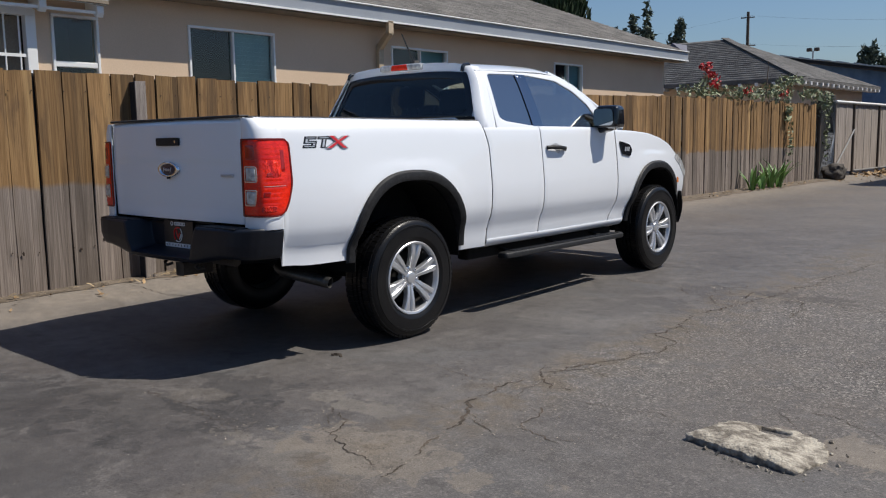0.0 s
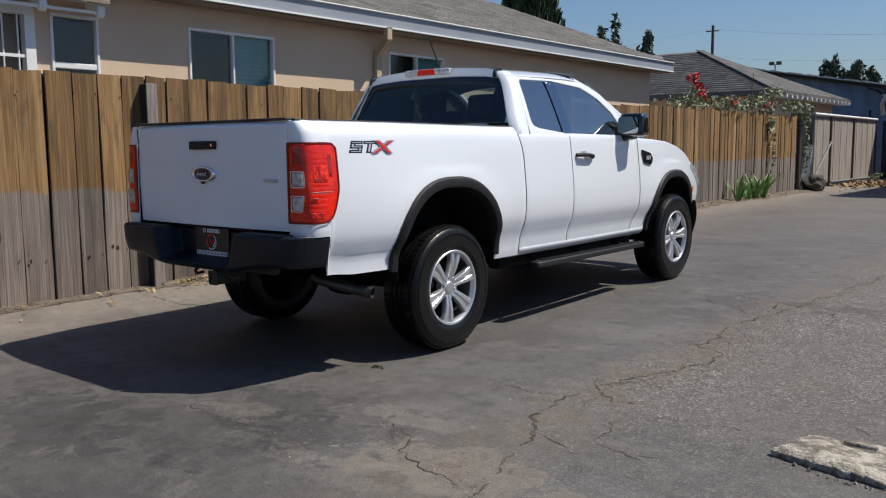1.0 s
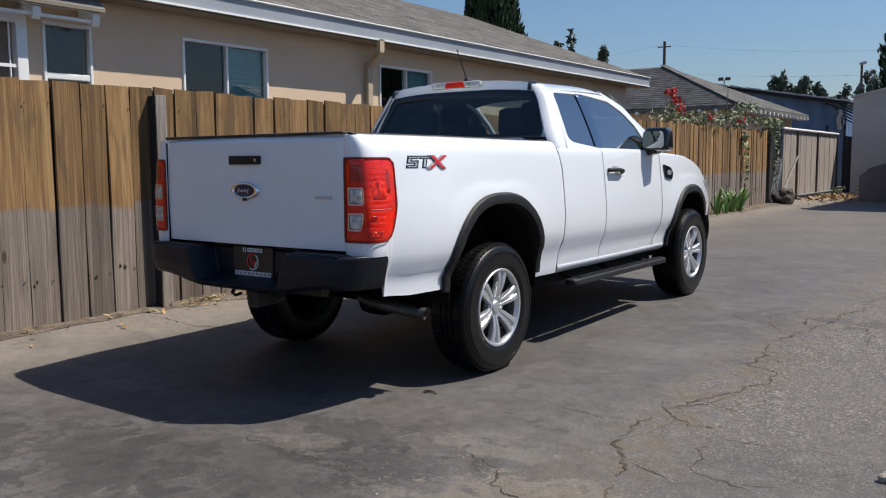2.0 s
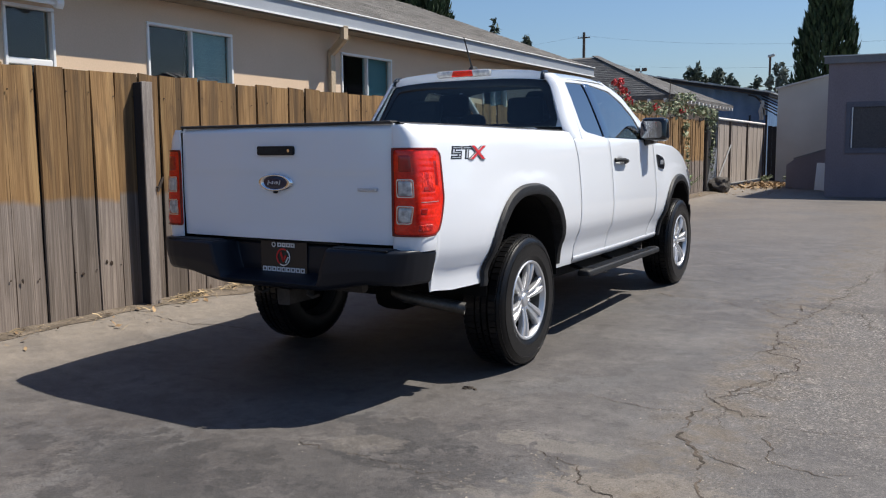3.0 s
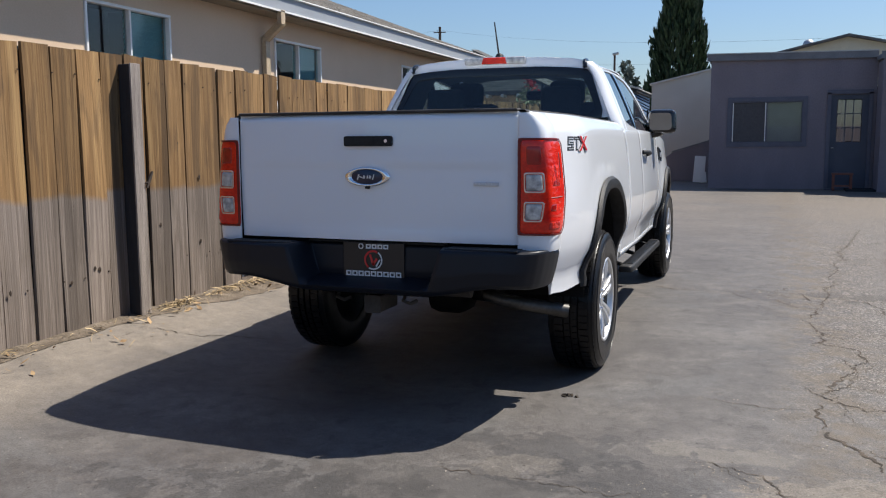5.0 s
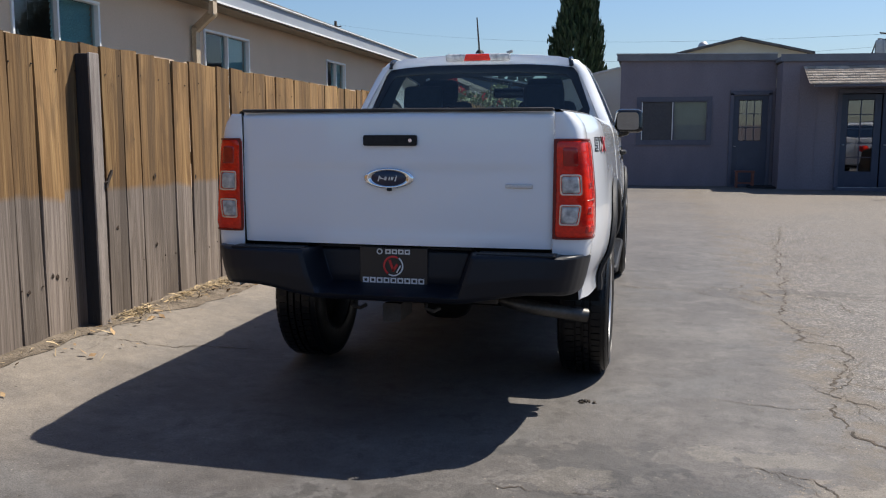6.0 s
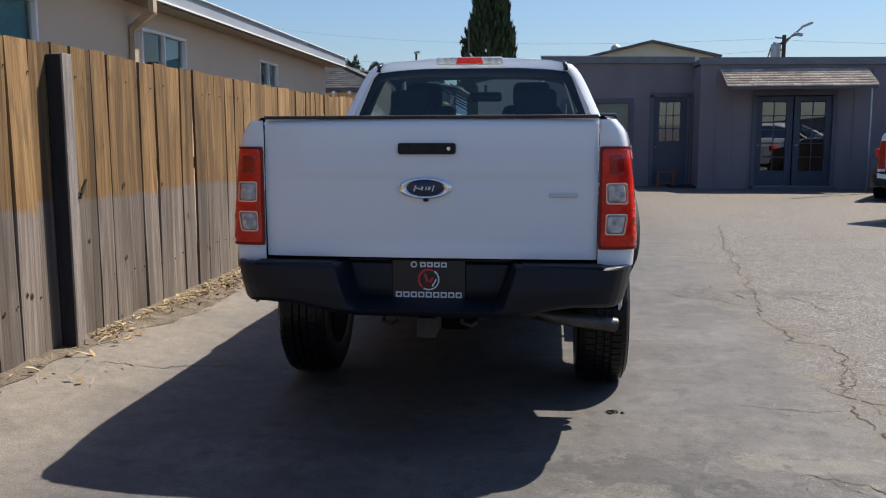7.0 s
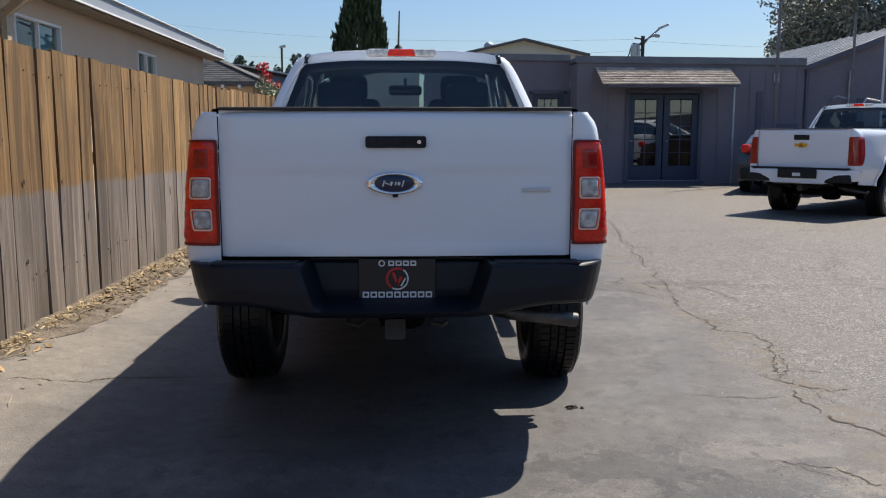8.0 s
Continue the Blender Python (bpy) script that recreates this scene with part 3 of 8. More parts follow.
# ---- houses ----
def window_unit(parent, c, w, h, face, sash="slide", depth=0.10, reflect_slats=True, frame_mat=None, t=0.05, room=True, shade=False):
    """A window at c (the middle of its opening on the wall's face). face: 'x' looks along +x, 'y' along -y."""
    fm = frame_mat or WHITEP

    def put(u, v, d):
        return (c[0] + d, c[1] + u, c[2] + v) if face == "x" else (c[0] + u, c[1] - d, c[2] + v)

    def bar(bm, u, v, su, sv, d0, d1):
        s = (abs(d1 - d0), su, sv) if face == "x" else (su, abs(d1 - d0), sv)
        box(bm, put(u, v, (d0 + d1) / 2), s, bev=0.006)
    bm = bmesh.new()
    for v in (-1, 1):
        bar(bm, 0, v * (h / 2 - t / 2), w, t, -0.06, 0.022)
        bar(bm, v * (w / 2 - t / 2), 0, t, h - 2 * t - 0.004, -0.06, 0.020)
    win = part("window", bm, fm, parent)
    if sash == "slide":
        bm = bmesh.new()
        bar(bm, 0, 0, t * 0.9, h - 2 * t - 0.004, -0.055, 0.012)
        part("mullion", bm, fm, win)
        cells = [(-w / 4, 0, w / 2 - t, h - 2 * t), (w / 4, 0, w / 2 - t, h - 2 * t)]
    elif sash == "hung":
        bm = bmesh.new()
        bar(bm, 0, -h * 0.12, w - 2 * t - 0.004, t * 1.9, -0.055, 0.012)
        part("meeting_rail", bm, fm, win)
        cells = [(0, h * 0.19, w - 2 * t, h * 0.62 - 2 * t), (0, -h * 0.31, w - 2 * t, h * 0.38 - t)]
    else:
        cells = [(0, 0, w - 2 * t, h - 2 * t)]
    for k, (u, v, cw, ch) in enumerate(cells):
        bm = bmesh.new()
        bm.faces.new([bm.verts.new(put(u + a * cw / 2, v + b * ch / 2, -0.032)) for a, b in ((-1, -1), (1, -1), (1, 1), (-1, 1))])
        part("pane", bm, PANE, win).visible_shadow = False
        # overlapping teal slats behind the second pane imitate its reflection
        if reflect_slats and k == 1:
            bm = bmesh.new()
            n = int(ch / 0.05)
            for j in range(n):
                sz = (0.006, cw, 0.058) if face == "x" else (cw, 0.006, 0.058)
                box(bm, put(u, v - ch / 2 + (j + 0.5) * ch / n, -0.09), sz, Euler((0, radians(20), 0)) if face == "x" else Euler((radians(20), 0, 0)))
            part("reflect_slats", bm, PANE_TEAL, win)
        if shade:
            bm = bmesh.new()
            bar(bm, u, v, cw, ch, -0.11, -0.10)
            part("shade", bm, SHADE if k == 1 else SCREENM, win)
    # added near-black box, so the panes look onto a dark room
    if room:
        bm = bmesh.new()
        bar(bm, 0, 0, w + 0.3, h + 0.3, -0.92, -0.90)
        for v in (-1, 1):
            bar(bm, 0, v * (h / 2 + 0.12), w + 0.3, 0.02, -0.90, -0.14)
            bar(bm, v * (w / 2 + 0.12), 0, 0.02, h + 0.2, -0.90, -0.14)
        part("dark_room_box", bm, ROOM, win)
    return win


def wall_with_holes(name, parent, material, face, base, a0, a1, z0, z1, holes, thick=0.14, label=""):
    """A wall along y (face 'x', outside at x = base) or along x (face 'y', outside at y = base) with openings cut through it."""
    us, zs = sorted({a0, a1, *[h[0] for h in holes], *[h[1] for h in holes]}), sorted({z0, z1, *[h[2] for h in holes], *[h[3] for h in holes]})
    bm = bmesh.new()
    for u, u2 in zip(us, us[1:]):
        for z, z2 in zip(zs, zs[1:]):
            if any(h[0] <= u and u2 <= h[1] and h[2] <= z and z2 <= h[3] for h in holes):
                continue
            c = (base - thick / 2, (u + u2) / 2, (z + z2) / 2) if face == "x" else ((u + u2) / 2, base + thick / 2, (z + z2) / 2)
            s = (thick, u2 - u, z2 - z) if face == "x" else (u2 - u, thick, z2 - z)
            box(bm, c, s)
    bmesh.ops.remove_doubles(bm, verts=bm.verts, dist=0.0005)
    bm.verts.index_update()
    seen = {}
    for f in bm.faces:
        seen.setdefault(frozenset(v.index for v in f.verts), []).append(f)
    bmesh.ops.delete(bm, geom=[f for fs in seen.values() if len(fs) > 1 for f in fs], context="FACES_ONLY")
    ob = part(name, bm, material, parent, label)
    ob.data.shade_flat()
    return ob


def shingle_field(bm, origin, along, up, length, rise, course=0.14, width=0.32, rng=None, clip=None):
    """Rows of single shingles on a roof slope; along and up are unit vectors in its plane."""
    rng = rng or random.Random(3)
    o, a, u = Vector(origin), Vector(along).normalized(), Vector(up).normalized()
    nrm = a.cross(u)
    if nrm.z < 0:
        nrm = -nrm
    for r in range(int(rise / course)):
        s = -rng.random() * width
        while s < length:
            w = width * (0.75 + 0.5 * rng.random())
            p0, p1 = max(0.0, s), min(length, s + w - 0.006)
            if clip:
                lo, hi = clip(r * course)
                p0, p1 = max(p0, lo), min(p1, hi)
            if p1 - p0 > 0.03:
                lift, d = 0.010 + 0.004 * rng.random(), -0.004 * rng.random()
                q = [o + a * p + u * (r * course + h) + nrm * t for p, h, t in ((p0, d, lift), (p1, d, lift), (p1, course * 1.15, 0.003), (p0, course * 1.15, 0.003), (p0, d, -0.004), (p1, d, -0.004))]
                v = [bm.verts.new(x) for x in q]
                bm.faces.new(v[:4])
                bm.faces.new((v[4], v[5], v[1], v[0]))
            s += w


def stucco_house():
    h = thing("house", "tan stucco house with white windows and grey shingle roof", "house")
    X = -4.214
    wins = [(0.41, 0.50, 2.16, 0.80, "hung"), (2.33, 1.22, 2.11, 0.94, "slide"), (5.60, 1.22, 2.11, 0.94, "slide"), (9.55, 0.93, 2.26, 0.64, "slide")]
    holes = [(y - w / 2, y + w / 2, z - hh / 2, z + hh / 2) for y, w, z, hh, _ in wins] + [(-0.98, -0.06, 0.3, 2.56)]
    wall_with_holes("wall", h, STUCCO, "x", X, -7.0, 13.25, -0.1, 2.93, holes)
    bm = bmesh.new()
    box(bm, (X - 4.6, 13.18, 1.45), (8.92, 0.14, 3.1))
    part("wall", bm, STUCCO, h)
    bm = bmesh.new()
    prism(bm, [(X, 3.0), (X - 9.2, 3.0), (X - 4.6, 4.65)], lambda x, z, d: (x, d, z), 13.11, 13.25)
    part("wall", bm, STUCCO, h)
    for y, w, z, hh, kind in wins:
        window_unit(h, (X, y, z), w, hh, "x", kind, reflect_slats=kind == "slide", t=0.030)
    # roof: two slopes with a fascia and soffit
    ex, ez, slope, y0, y1 = -3.915, 3.025, 0.375, -7.4, 13.72
    ridge = X - 4.6
    bm = bmesh.new()
    rz = ez + (ex - ridge) * slope
    prism(bm, [(ex, ez), (ridge, rz), (2 * ridge - ex, ez), (2 * ridge - ex, ez - 0.12), (ridge, rz - 0.12), (ex, ez - 0.12)], lambda x, z, d: (x, d, z), y0, y1)
    roof = part("roof", bm, SHINGLE, h)
    bm = bmesh.new()
    up = Vector((-1, 0, slope)).normalized()
    shingle_field(bm, (ex + 0.02, y0, ez + 0.004), (0, 1, 0), up, y1 - y0 + 0.02, (ex - ridge) * math.hypot(1, slope))
    tagged(part("shingles", bm, SHINGLE, roof, recalc=False), kind="stuff")
    bm = bmesh.new()
    box(bm, (ex + 0.012, (y0 + y1) / 2, ez - 0.095), (0.028, y1 - y0, 0.185), bev=0.004)
    part("fascia", bm, FASCIA, roof, "pale blue-grey fascia board")
    bm = bmesh.new()
    box(bm, (ex + 0.034, (y0 + y1) / 2, ez + 0.004), (0.048, y1 - y0, 0.018), bev=0.005)
    box(bm, (ex + 0.032, (y0 + y1) / 2, ez - 0.180), (0.012, y1 - y0, 0.022))
    part("drip_edge", bm, WHITEP, roof)
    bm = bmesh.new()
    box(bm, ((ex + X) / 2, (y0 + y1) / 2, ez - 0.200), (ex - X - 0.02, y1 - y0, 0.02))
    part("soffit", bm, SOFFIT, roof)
    bm = bmesh.new()
    prism(bm, [(ex, ez + 0.01), (ridge, rz + 0.01), (ridge, rz - 0.16), (ex, ez - 0.17)], lambda x, z, d: (x, d, z), y1 - 0.0, y1 + 0.03)
    part("rake_board", bm, GUTTER, roof)
    # downpipe from the eave
    bm = bmesh.new()
    for a, b in (((-3.90, 4.66, 2.84), (-3.90, 4.66, 2.70)), ((-3.90, 4.665, 2.71), (X + 0.045, 4.73, 2.53)), ((X + 0.045, 4.73, 2.545), (X + 0.045, 4.73, 0.1))):
        p, q = Vector(a), Vector(b)
        box(bm, (p + q) / 2, (0.06, 0.075, (q - p).length + 0.02), (q - p).to_track_quat("Z", "Y").to_euler(), bev=0.008)
    part("downpipe", bm, GUTTER, h, "tan painted downpipe")
    # barred side door and its little porch roof
    bm = bmesh.new()
    for y in (-0.98, -0.10):
        box(bm, (X + 0.02, y + 0.04, 1.42), (0.09, 0.10, 2.30), bev=0.006)
    box(bm, (X + 0.022, -0.52, 2.55), (0.10, 0.978, 0.092), bev=0.006)
    dr = part("door", bm, WHITEP, h, "white-framed side door behind security bars")
    bm = bmesh.new()
    box(bm, (X - 0.06, -0.52, 1.40), (0.05, 0.80, 2.2))
    part("door_leaf", bm, SOFFIT, dr)
    for k in range(6):
        bm = bmesh.new()
        tube(bm, [(X + 0.045, -0.87 + 0.14 * k, 0.35), (X + 0.045, -0.87 + 0.14 * k, 2.5)], 0.009, 6)
        part("bar", bm, WHITEP, dr)
    for z in (1.0, 2.12):
        bm = bmesh.new()
        box(bm, (X + 0.045, -0.52, z), (0.016, 0.8, 0.03))
        part("cross_bar", bm, WHITEP, dr)
    bm = bmesh.new()
    prism(bm, [(X, 2.98), (X + 0.29, 2.70), (X + 0.29, 2.675), (X, 2.74)], lambda x, z, d: (x, d, z), -1.25, 0.64)
    porch = part("porch_roof", bm, SHINGLE, h)
    bm = bmesh.new()
    prism(bm, [(X + 0.005, 2.735), (X + 0.26, 2.658), (X + 0.26, 2.648), (X + 0.005, 2.72)], lambda x, z, d: (x, d, z), -1.24, 0.63)
    part("soffit", bm, WHITEP, porch)
    bm = bmesh.new()
    box(bm, (X + 0.20, -0.30, 2.575), (0.03, 1.80, 0.03), bev=0.004)
    part("beam", bm, WHITEP, porch)
    bm = bmesh.new()
    box(bm, (X + 0.285, -0.305, 2.675), (0.02, 1.89, 0.030))
    part("fascia", bm, SOFFIT, porch)
    for y in (-1.15, -0.01, 0.57):
        bm = bmesh.new()
        prism(bm, rounded([(0.0, 2.70), (0.25, 2.640), (0.25, 2.57), (0.22, 2.525), (0.17, 2.56), (0.0, 2.60)], 0.012), lambda x, z, d: (X + x, d, z), y - 0.035, y + 0.035)
        part("bracket", bm, WHITEP, porch, "white scrolled bracket")
    return h


def hip_house():
    """The neighbour's house beyond the fence: hipped grey roof with open rafter tails."""
    h = thing("house", "low house with charcoal hipped shingle roof", "house")
    x1, x0, y0, y1, ez = -4.55, -15.5, 22.6, 31.0, 2.92
    cx, rise = 4.2, 1.80
    a, b = Vector((x1 - cx, y0 + cx, ez + rise)), Vector((x0 + cx, y0 + cx, ez + rise))
    e = [Vector((x1, y0, ez)), Vector((x0, y0, ez)), Vector((x0, y1, ez)), Vector((x1, y1, ez))]
    bm = bmesh.new()
    v = [bm.verts.new(p) for p in (*e, a, b)]
    w = [bm.verts.new(p - Vector((0, 0, 0.10))) for p in e]
    for f in ((v[0], v[1], v[5], v[4]), (v[0], v[4], v[3]), (v[3], v[4], v[5], v[2]), (v[1], v[2], v[5]), tuple(w)):
        bm.faces.new(f)
    for i in range(4):
        bm.faces.new((v[i], v[(i + 1) % 4], w[(i + 1) % 4], w[i]))
    roof = part("roof", bm, SHINGLE2, h)
    bm = bmesh.new()
    L, up = x1 - x0, Vector((0, cx, rise)).normalized()
    sl = math.hypot(cx, rise)
    shingle_field(bm, (x1, y0, ez + 0.01), (-1, 0, 0), up, L, sl, 0.20, 0.5, clip=lambda d: (cx * d / sl, L - cx * d / sl))
    L2 = y1 - y0
    shingle_field(bm, (x1, y0, ez + 0.01), (0, 1, 0), Vector((-cx, 0, rise)), L2, sl, 0.20, 0.5, clip=lambda d: (cx * d / sl, L2 - cx * d / sl))
    tagged(part("shingles", bm, SHINGLE2, roof, recalc=False), kind="stuff")
    bm = bmesh.new()
    n = 16
    for k in range(n):
        p, q = e[0].lerp(a, k / n), e[0].lerp(a, (k + 1) / n)
        d = (q - p).normalized()
        box(bm, (p + q) / 2 + Vector((0, 0, 0.035)), (0.26, (q - p).length * 1.1, 0.03), (d.to_track_quat("Y", "Z")).to_euler())
    part("hip_cap", bm, SHINGLE2, roof)
    bm = bmesh.new()
    prism(bm, [(-0.5, 0.0), (0.5, 0.0), (0.0, 0.42)], lambda u, z, d: (a.x - 1.3 + u, d, a.z - 0.55 + z), a.y - 1.5, a.y - 0.1)
    part("gablet_vent", bm, SHEDTRIM, roof)
    bm = bmesh.new()
    box(bm, ((x0 + x1) / 2, (y0 + y1) / 2, 1.4), (x1 - x0 - 1.0, y1 - y0 - 1.0, 2.85))
    part("wall", bm, STUCCO, h)
    for k in range(16):
        bm = bmesh.new()
        box(bm, (x1 - 0.16, y0 + 0.3 + k * 0.52, ez - 0.13), (0.40, 0.09, 0.10))
        part("rafter_tail", bm, WHITEP, roof)
    for k in range(12):
        bm = bmesh.new()
        box(bm, (x1 - 0.3 - k * 0.52, y0 + 0.16, ez - 0.13), (0.09, 0.40, 0.10))
        part("rafter_tail", bm, WHITEP, roof)
    return h


def french_door(parent, c, w, h, cols, rows, top, label=""):
    """A dark painted door leaf with panes between glazing bars above; c is its foot's middle on the wall's face."""
    x, y, z = c
    bm = bmesh.new()
    st, gl = 0.15, h - top - 0.13
    for s in (-1, 1):
        box(bm, (x + s * (w / 2 - st / 2), y, z + h / 2), (st, 0.045, h), bev=0.004)
    box(bm, (x, y, z + h - 0.06), (w - 2 * st, 0.043, 0.12))
    box(bm, (x, y, z + top / 2), (w - 2 * st, 0.043, top))
    leaf = part("door_leaf", bm, SHEDDOOR, parent, label)
    gw = w - 2 * st
    for k in range(1, cols):
        bm = bmesh.new()
        box(bm, (x - gw / 2 + gw * k / cols, y, z + top + gl / 2), (0.022, 0.030, gl))
        part("glazing_bar", bm, SHEDDOOR, parent)
    for k in range(1, rows):
        bm = bmesh.new()
        box(bm, (x, y, z + top + gl * k / rows), (gw, 0.028, 0.022))
        part("glazing_bar", bm, SHEDDOOR, parent)
    for i in range(cols):
        for j in range(rows):
            bm = bmesh.new()
            px, pz = x - gw / 2 + gw * (i + 0.5) / cols, z + top + gl * (j + 0.5) / rows
            bm.faces.new([bm.verts.new((px + a * (gw / cols - 0.022) / 2, y + 0.004, pz + b * (gl / rows - 0.022) / 2)) for a, b in ((-1, -1), (1, -1), (1, 1), (-1, 1))])
            part("pane", bm, PANE2, parent).visible_shadow = False
    bm = bmesh.new()
    tube(bm, [(x - w / 2 + 0.06, y - 0.03, z + 0.98), (x - w / 2 + 0.06, y - 0.075, z + 0.98), (x - w / 2 + 0.10, y - 0.08, z + 0.98)], 0.014, 8)
    part("door_handle", bm, GALV, parent)
    return leaf


def shed_building():
    """The mauve-grey single-storey building that closes the yard."""
    h = thing("building", "single-storey building painted mauve grey with flat roof", "building")
    ya, yb = 18.25, 17.20
    z0 = 0.04
    holes = [(0.86, 2.52, 1.22, 2.24), (3.12, 3.98, z0, 2.36)]
    wall_with_holes("wall", h, SHED, "y", ya, 0.34, 4.12, z0 - 0.3, 3.28, holes)
    holes = [(5.44, 7.22, z0 + 0.10, 2.34)]
    wall_with_holes("wall", h, SHED, "y", yb, 4.12, 9.90, z0 - 0.3, 3.10, holes)
    bm = bmesh.new()
    box(bm, (4.19, (ya + yb) / 2 + 0.05, 1.45), (0.14, ya - yb - 0.20, 3.25))
    part("wall", bm, SHED, h)
    bm = bmesh.new()
    box(bm, (0.413, ya + 3.6, 1.45), (0.14, 6.9, 3.25))
    part("wall", bm, SHED, h)
    for k in range(14):
        if not 5.3 < 4.5 + k * 0.40 < 7.4:
            bm = bmesh.new()
            box(bm, (4.5 + k * 0.40, yb - 0.008, 1.5), (0.02, 0.012, 2.9))
            part("batten", bm, SHED, h)
    bm = bmesh.new()
    prism(bm, [(0.25, 3.30), (4.08, 3.24), (4.08, 3.33), (0.25, 3.385)], lambda x, z, d: (x, d, z), ya + 0.004, ya + 6.4)
    box(bm, (6.98, yb + 3.25, 3.17), (5.8, 6.5, 0.10))
    roof = part("roof", bm, PARAPET, h)
    bm = bmesh.new()
    prism(bm, [(4.06, 3.255), (9.90, 3.20), (9.90, 3.03), (4.06, 3.085)], lambda x, z, d: (x, d, z), yb - 0.06, yb - 0.003)
    part("fascia", bm, PARAPET, roof, "grey painted roof edge")
    bm = bmesh.new()
    prism(bm, [(0.24, 3.42), (4.115, 3.365), (4.115, 3.205), (0.24, 3.255)], lambda x, z, d: (x, d, z), ya - 0.07, ya - 0.003)
    part("fascia", bm, PARAPET, roof, "grey painted roof edge")
    bm = bmesh.new()
    prism(bm, [(0.22, 3.42), (4.115, 3.365), (4.115, 3.388), (0.22, 3.443)], lambda x, z, d: (x, d, z), ya - 0.09, ya + 0.3)
    part("drip_edge", bm, GALV, roof, "thin pale metal drip edge")
    # window with dark trim
    bm = bmesh.new()
    for s in (-1, 1):
        box(bm, (1.69 + s * 0.88, ya - 0.015, 1.73), (0.10, 0.03, 1.22))
        box(bm, (1.69, ya - 0.014, 1.73 + s * 0.56), (1.66, 0.028, 0.10))
    part("window_trim", bm, SHEDTRIM, h)
    window_unit(h, (1.69, ya, 1.73), 1.66, 1.02, "y", "slide", reflect_slats=False, frame_mat=SHEDTRIM, t=0.03, shade=True)
    for x in (0.90, 1.66):
        bm = bmesh.new()
        box(bm, (x, ya - 0.004, 1.73), (0.022, 0.05, 0.95))
        part("sash_edge", bm, WHITEP, h)
    bm = bmesh.new()
    box(bm, (1.275, ya + 0.012, 1.73), (0.75, 0.006, 0.95))
    part("insect_screen", bm, SCREENM, h, "dark insect screen")
    # single door
    bm = bmesh.new()
    for s in (-1, 1):
        box(bm, (3.55 + s * 0.455, ya - 0.02, 1.23), (0.09, 0.05, 2.36))
    box(bm, (3.55, ya - 0.02, 2.42), (1.0, 0.05, 0.10))
    box(bm, (3.55, ya - 0.10, z0 + 0.03), (1.0, 0.3, 0.08))
    dr = part("door", bm, SHEDTRIM, h, "dark blue door with nine panes")
    french_door(dr, (3.55, ya + 0.05, z0 + 0.07), 0.84, 2.26, 3, 3, 1.12)
    # double doors and their awning
    bm = bmesh.new()
    for x in (5.40, 7.26):
        box(bm, (x, yb - 0.02, 1.20), (0.09, 0.05, 2.30))
    box(bm, (6.33, yb - 0.02, 2.38), (1.95, 0.05, 0.10))
    box(bm, (6.33, yb - 0.14, z0 + 0.05), (1.95, 0.36, 0.12))
    dr = part("double_door", bm, SHEDTRIM, h, "dark blue glazed double doors")
    french_door(dr, (5.88, yb + 0.05, z0 + 0.12), 0.87, 2.15, 2, 5, 0.36)
    french_door(dr, (6.78, yb + 0.05, z0 + 0.12), 0.87, 2.15, 2, 5, 0.36)
    bm = bmesh.new()
    box(bm, (6.33, yb - 0.16, z0 + 0.115), (1.80, 0.06, 0.02))
    part("door_sill", bm, GALV, dr)
    # Near-black sheets added behind the doors in place of a shaded interior.
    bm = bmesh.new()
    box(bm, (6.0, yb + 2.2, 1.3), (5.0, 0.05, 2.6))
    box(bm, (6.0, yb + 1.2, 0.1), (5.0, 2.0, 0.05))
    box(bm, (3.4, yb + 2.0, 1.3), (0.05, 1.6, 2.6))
    part("dark_room_box", bm, ROOM, h)
    bm = bmesh.new()
    prism(bm, [(yb, 2.96), (yb - 0.95, 2.50), (yb - 0.95, 2.44), (yb, 2.88)], lambda y, z, d: (d, y, z), 4.66, 7.88)
    aw = part("awning", bm, SHEDTRIM, h, "small lean-to awning with brown shingles")
    bm = bmesh.new()
    shingle_field(bm, (4.56, yb - 0.98, 2.50), (1, 0, 0), Vector((0, 0.95, 0.46)), 3.38, 1.06, 0.15, 0.22, random.Random(8))
    tagged(part("shingles", bm, SHINGLEB, aw, recalc=False), kind="stuff")
    bm = bmesh.new()
    box(bm, (7.79, yb - 0.86, 1.25), (0.04, 0.04, 2.44))
    part("awning_post", bm, GALV, aw)
    # gabled wing with a metal roof at the end of the front
    ex, ez, rx, rz = 9.98, 3.04, 12.70, 4.08
    bm = bmesh.new()
    prism(bm, [(9.93, z0 - 0.3), (15.3, z0 - 0.3), (15.3, 3.0), (rx, rz - 0.08), (9.93, 3.0)], lambda x, z, d: (x, d, z), yb + 0.03, yb + 0.17)
    part("wall", bm, SHED, h)
    bm = bmesh.new()
    prism(bm, [(9.93, z0 - 0.3), (10.07, z0 - 0.3), (10.07, 3.0), (9.93, 3.0)], lambda x, z, d: (x, d, z), yb + 0.18, 25.5)
    part("wall", bm, SHED, h)
    bm = bmesh.new()
    prism(bm, [(ex - 0.12, ez - 0.03), (rx, rz + 0.02), (15.5, ez - 0.03), (15.5, ez - 0.10), (rx, rz - 0.05), (ex - 0.12, ez - 0.10)], lambda x, z, d: (x, d, z), yb - 0.12, 25.6)
    wing = part("roof", bm, METALROOF, h, "pale low-pitched metal roof")
    sl = (rz - ez) / (rx - ex)
    for k in range(18):
        bm = bmesh.new()
        y = yb + 0.15 + 0.47 * k
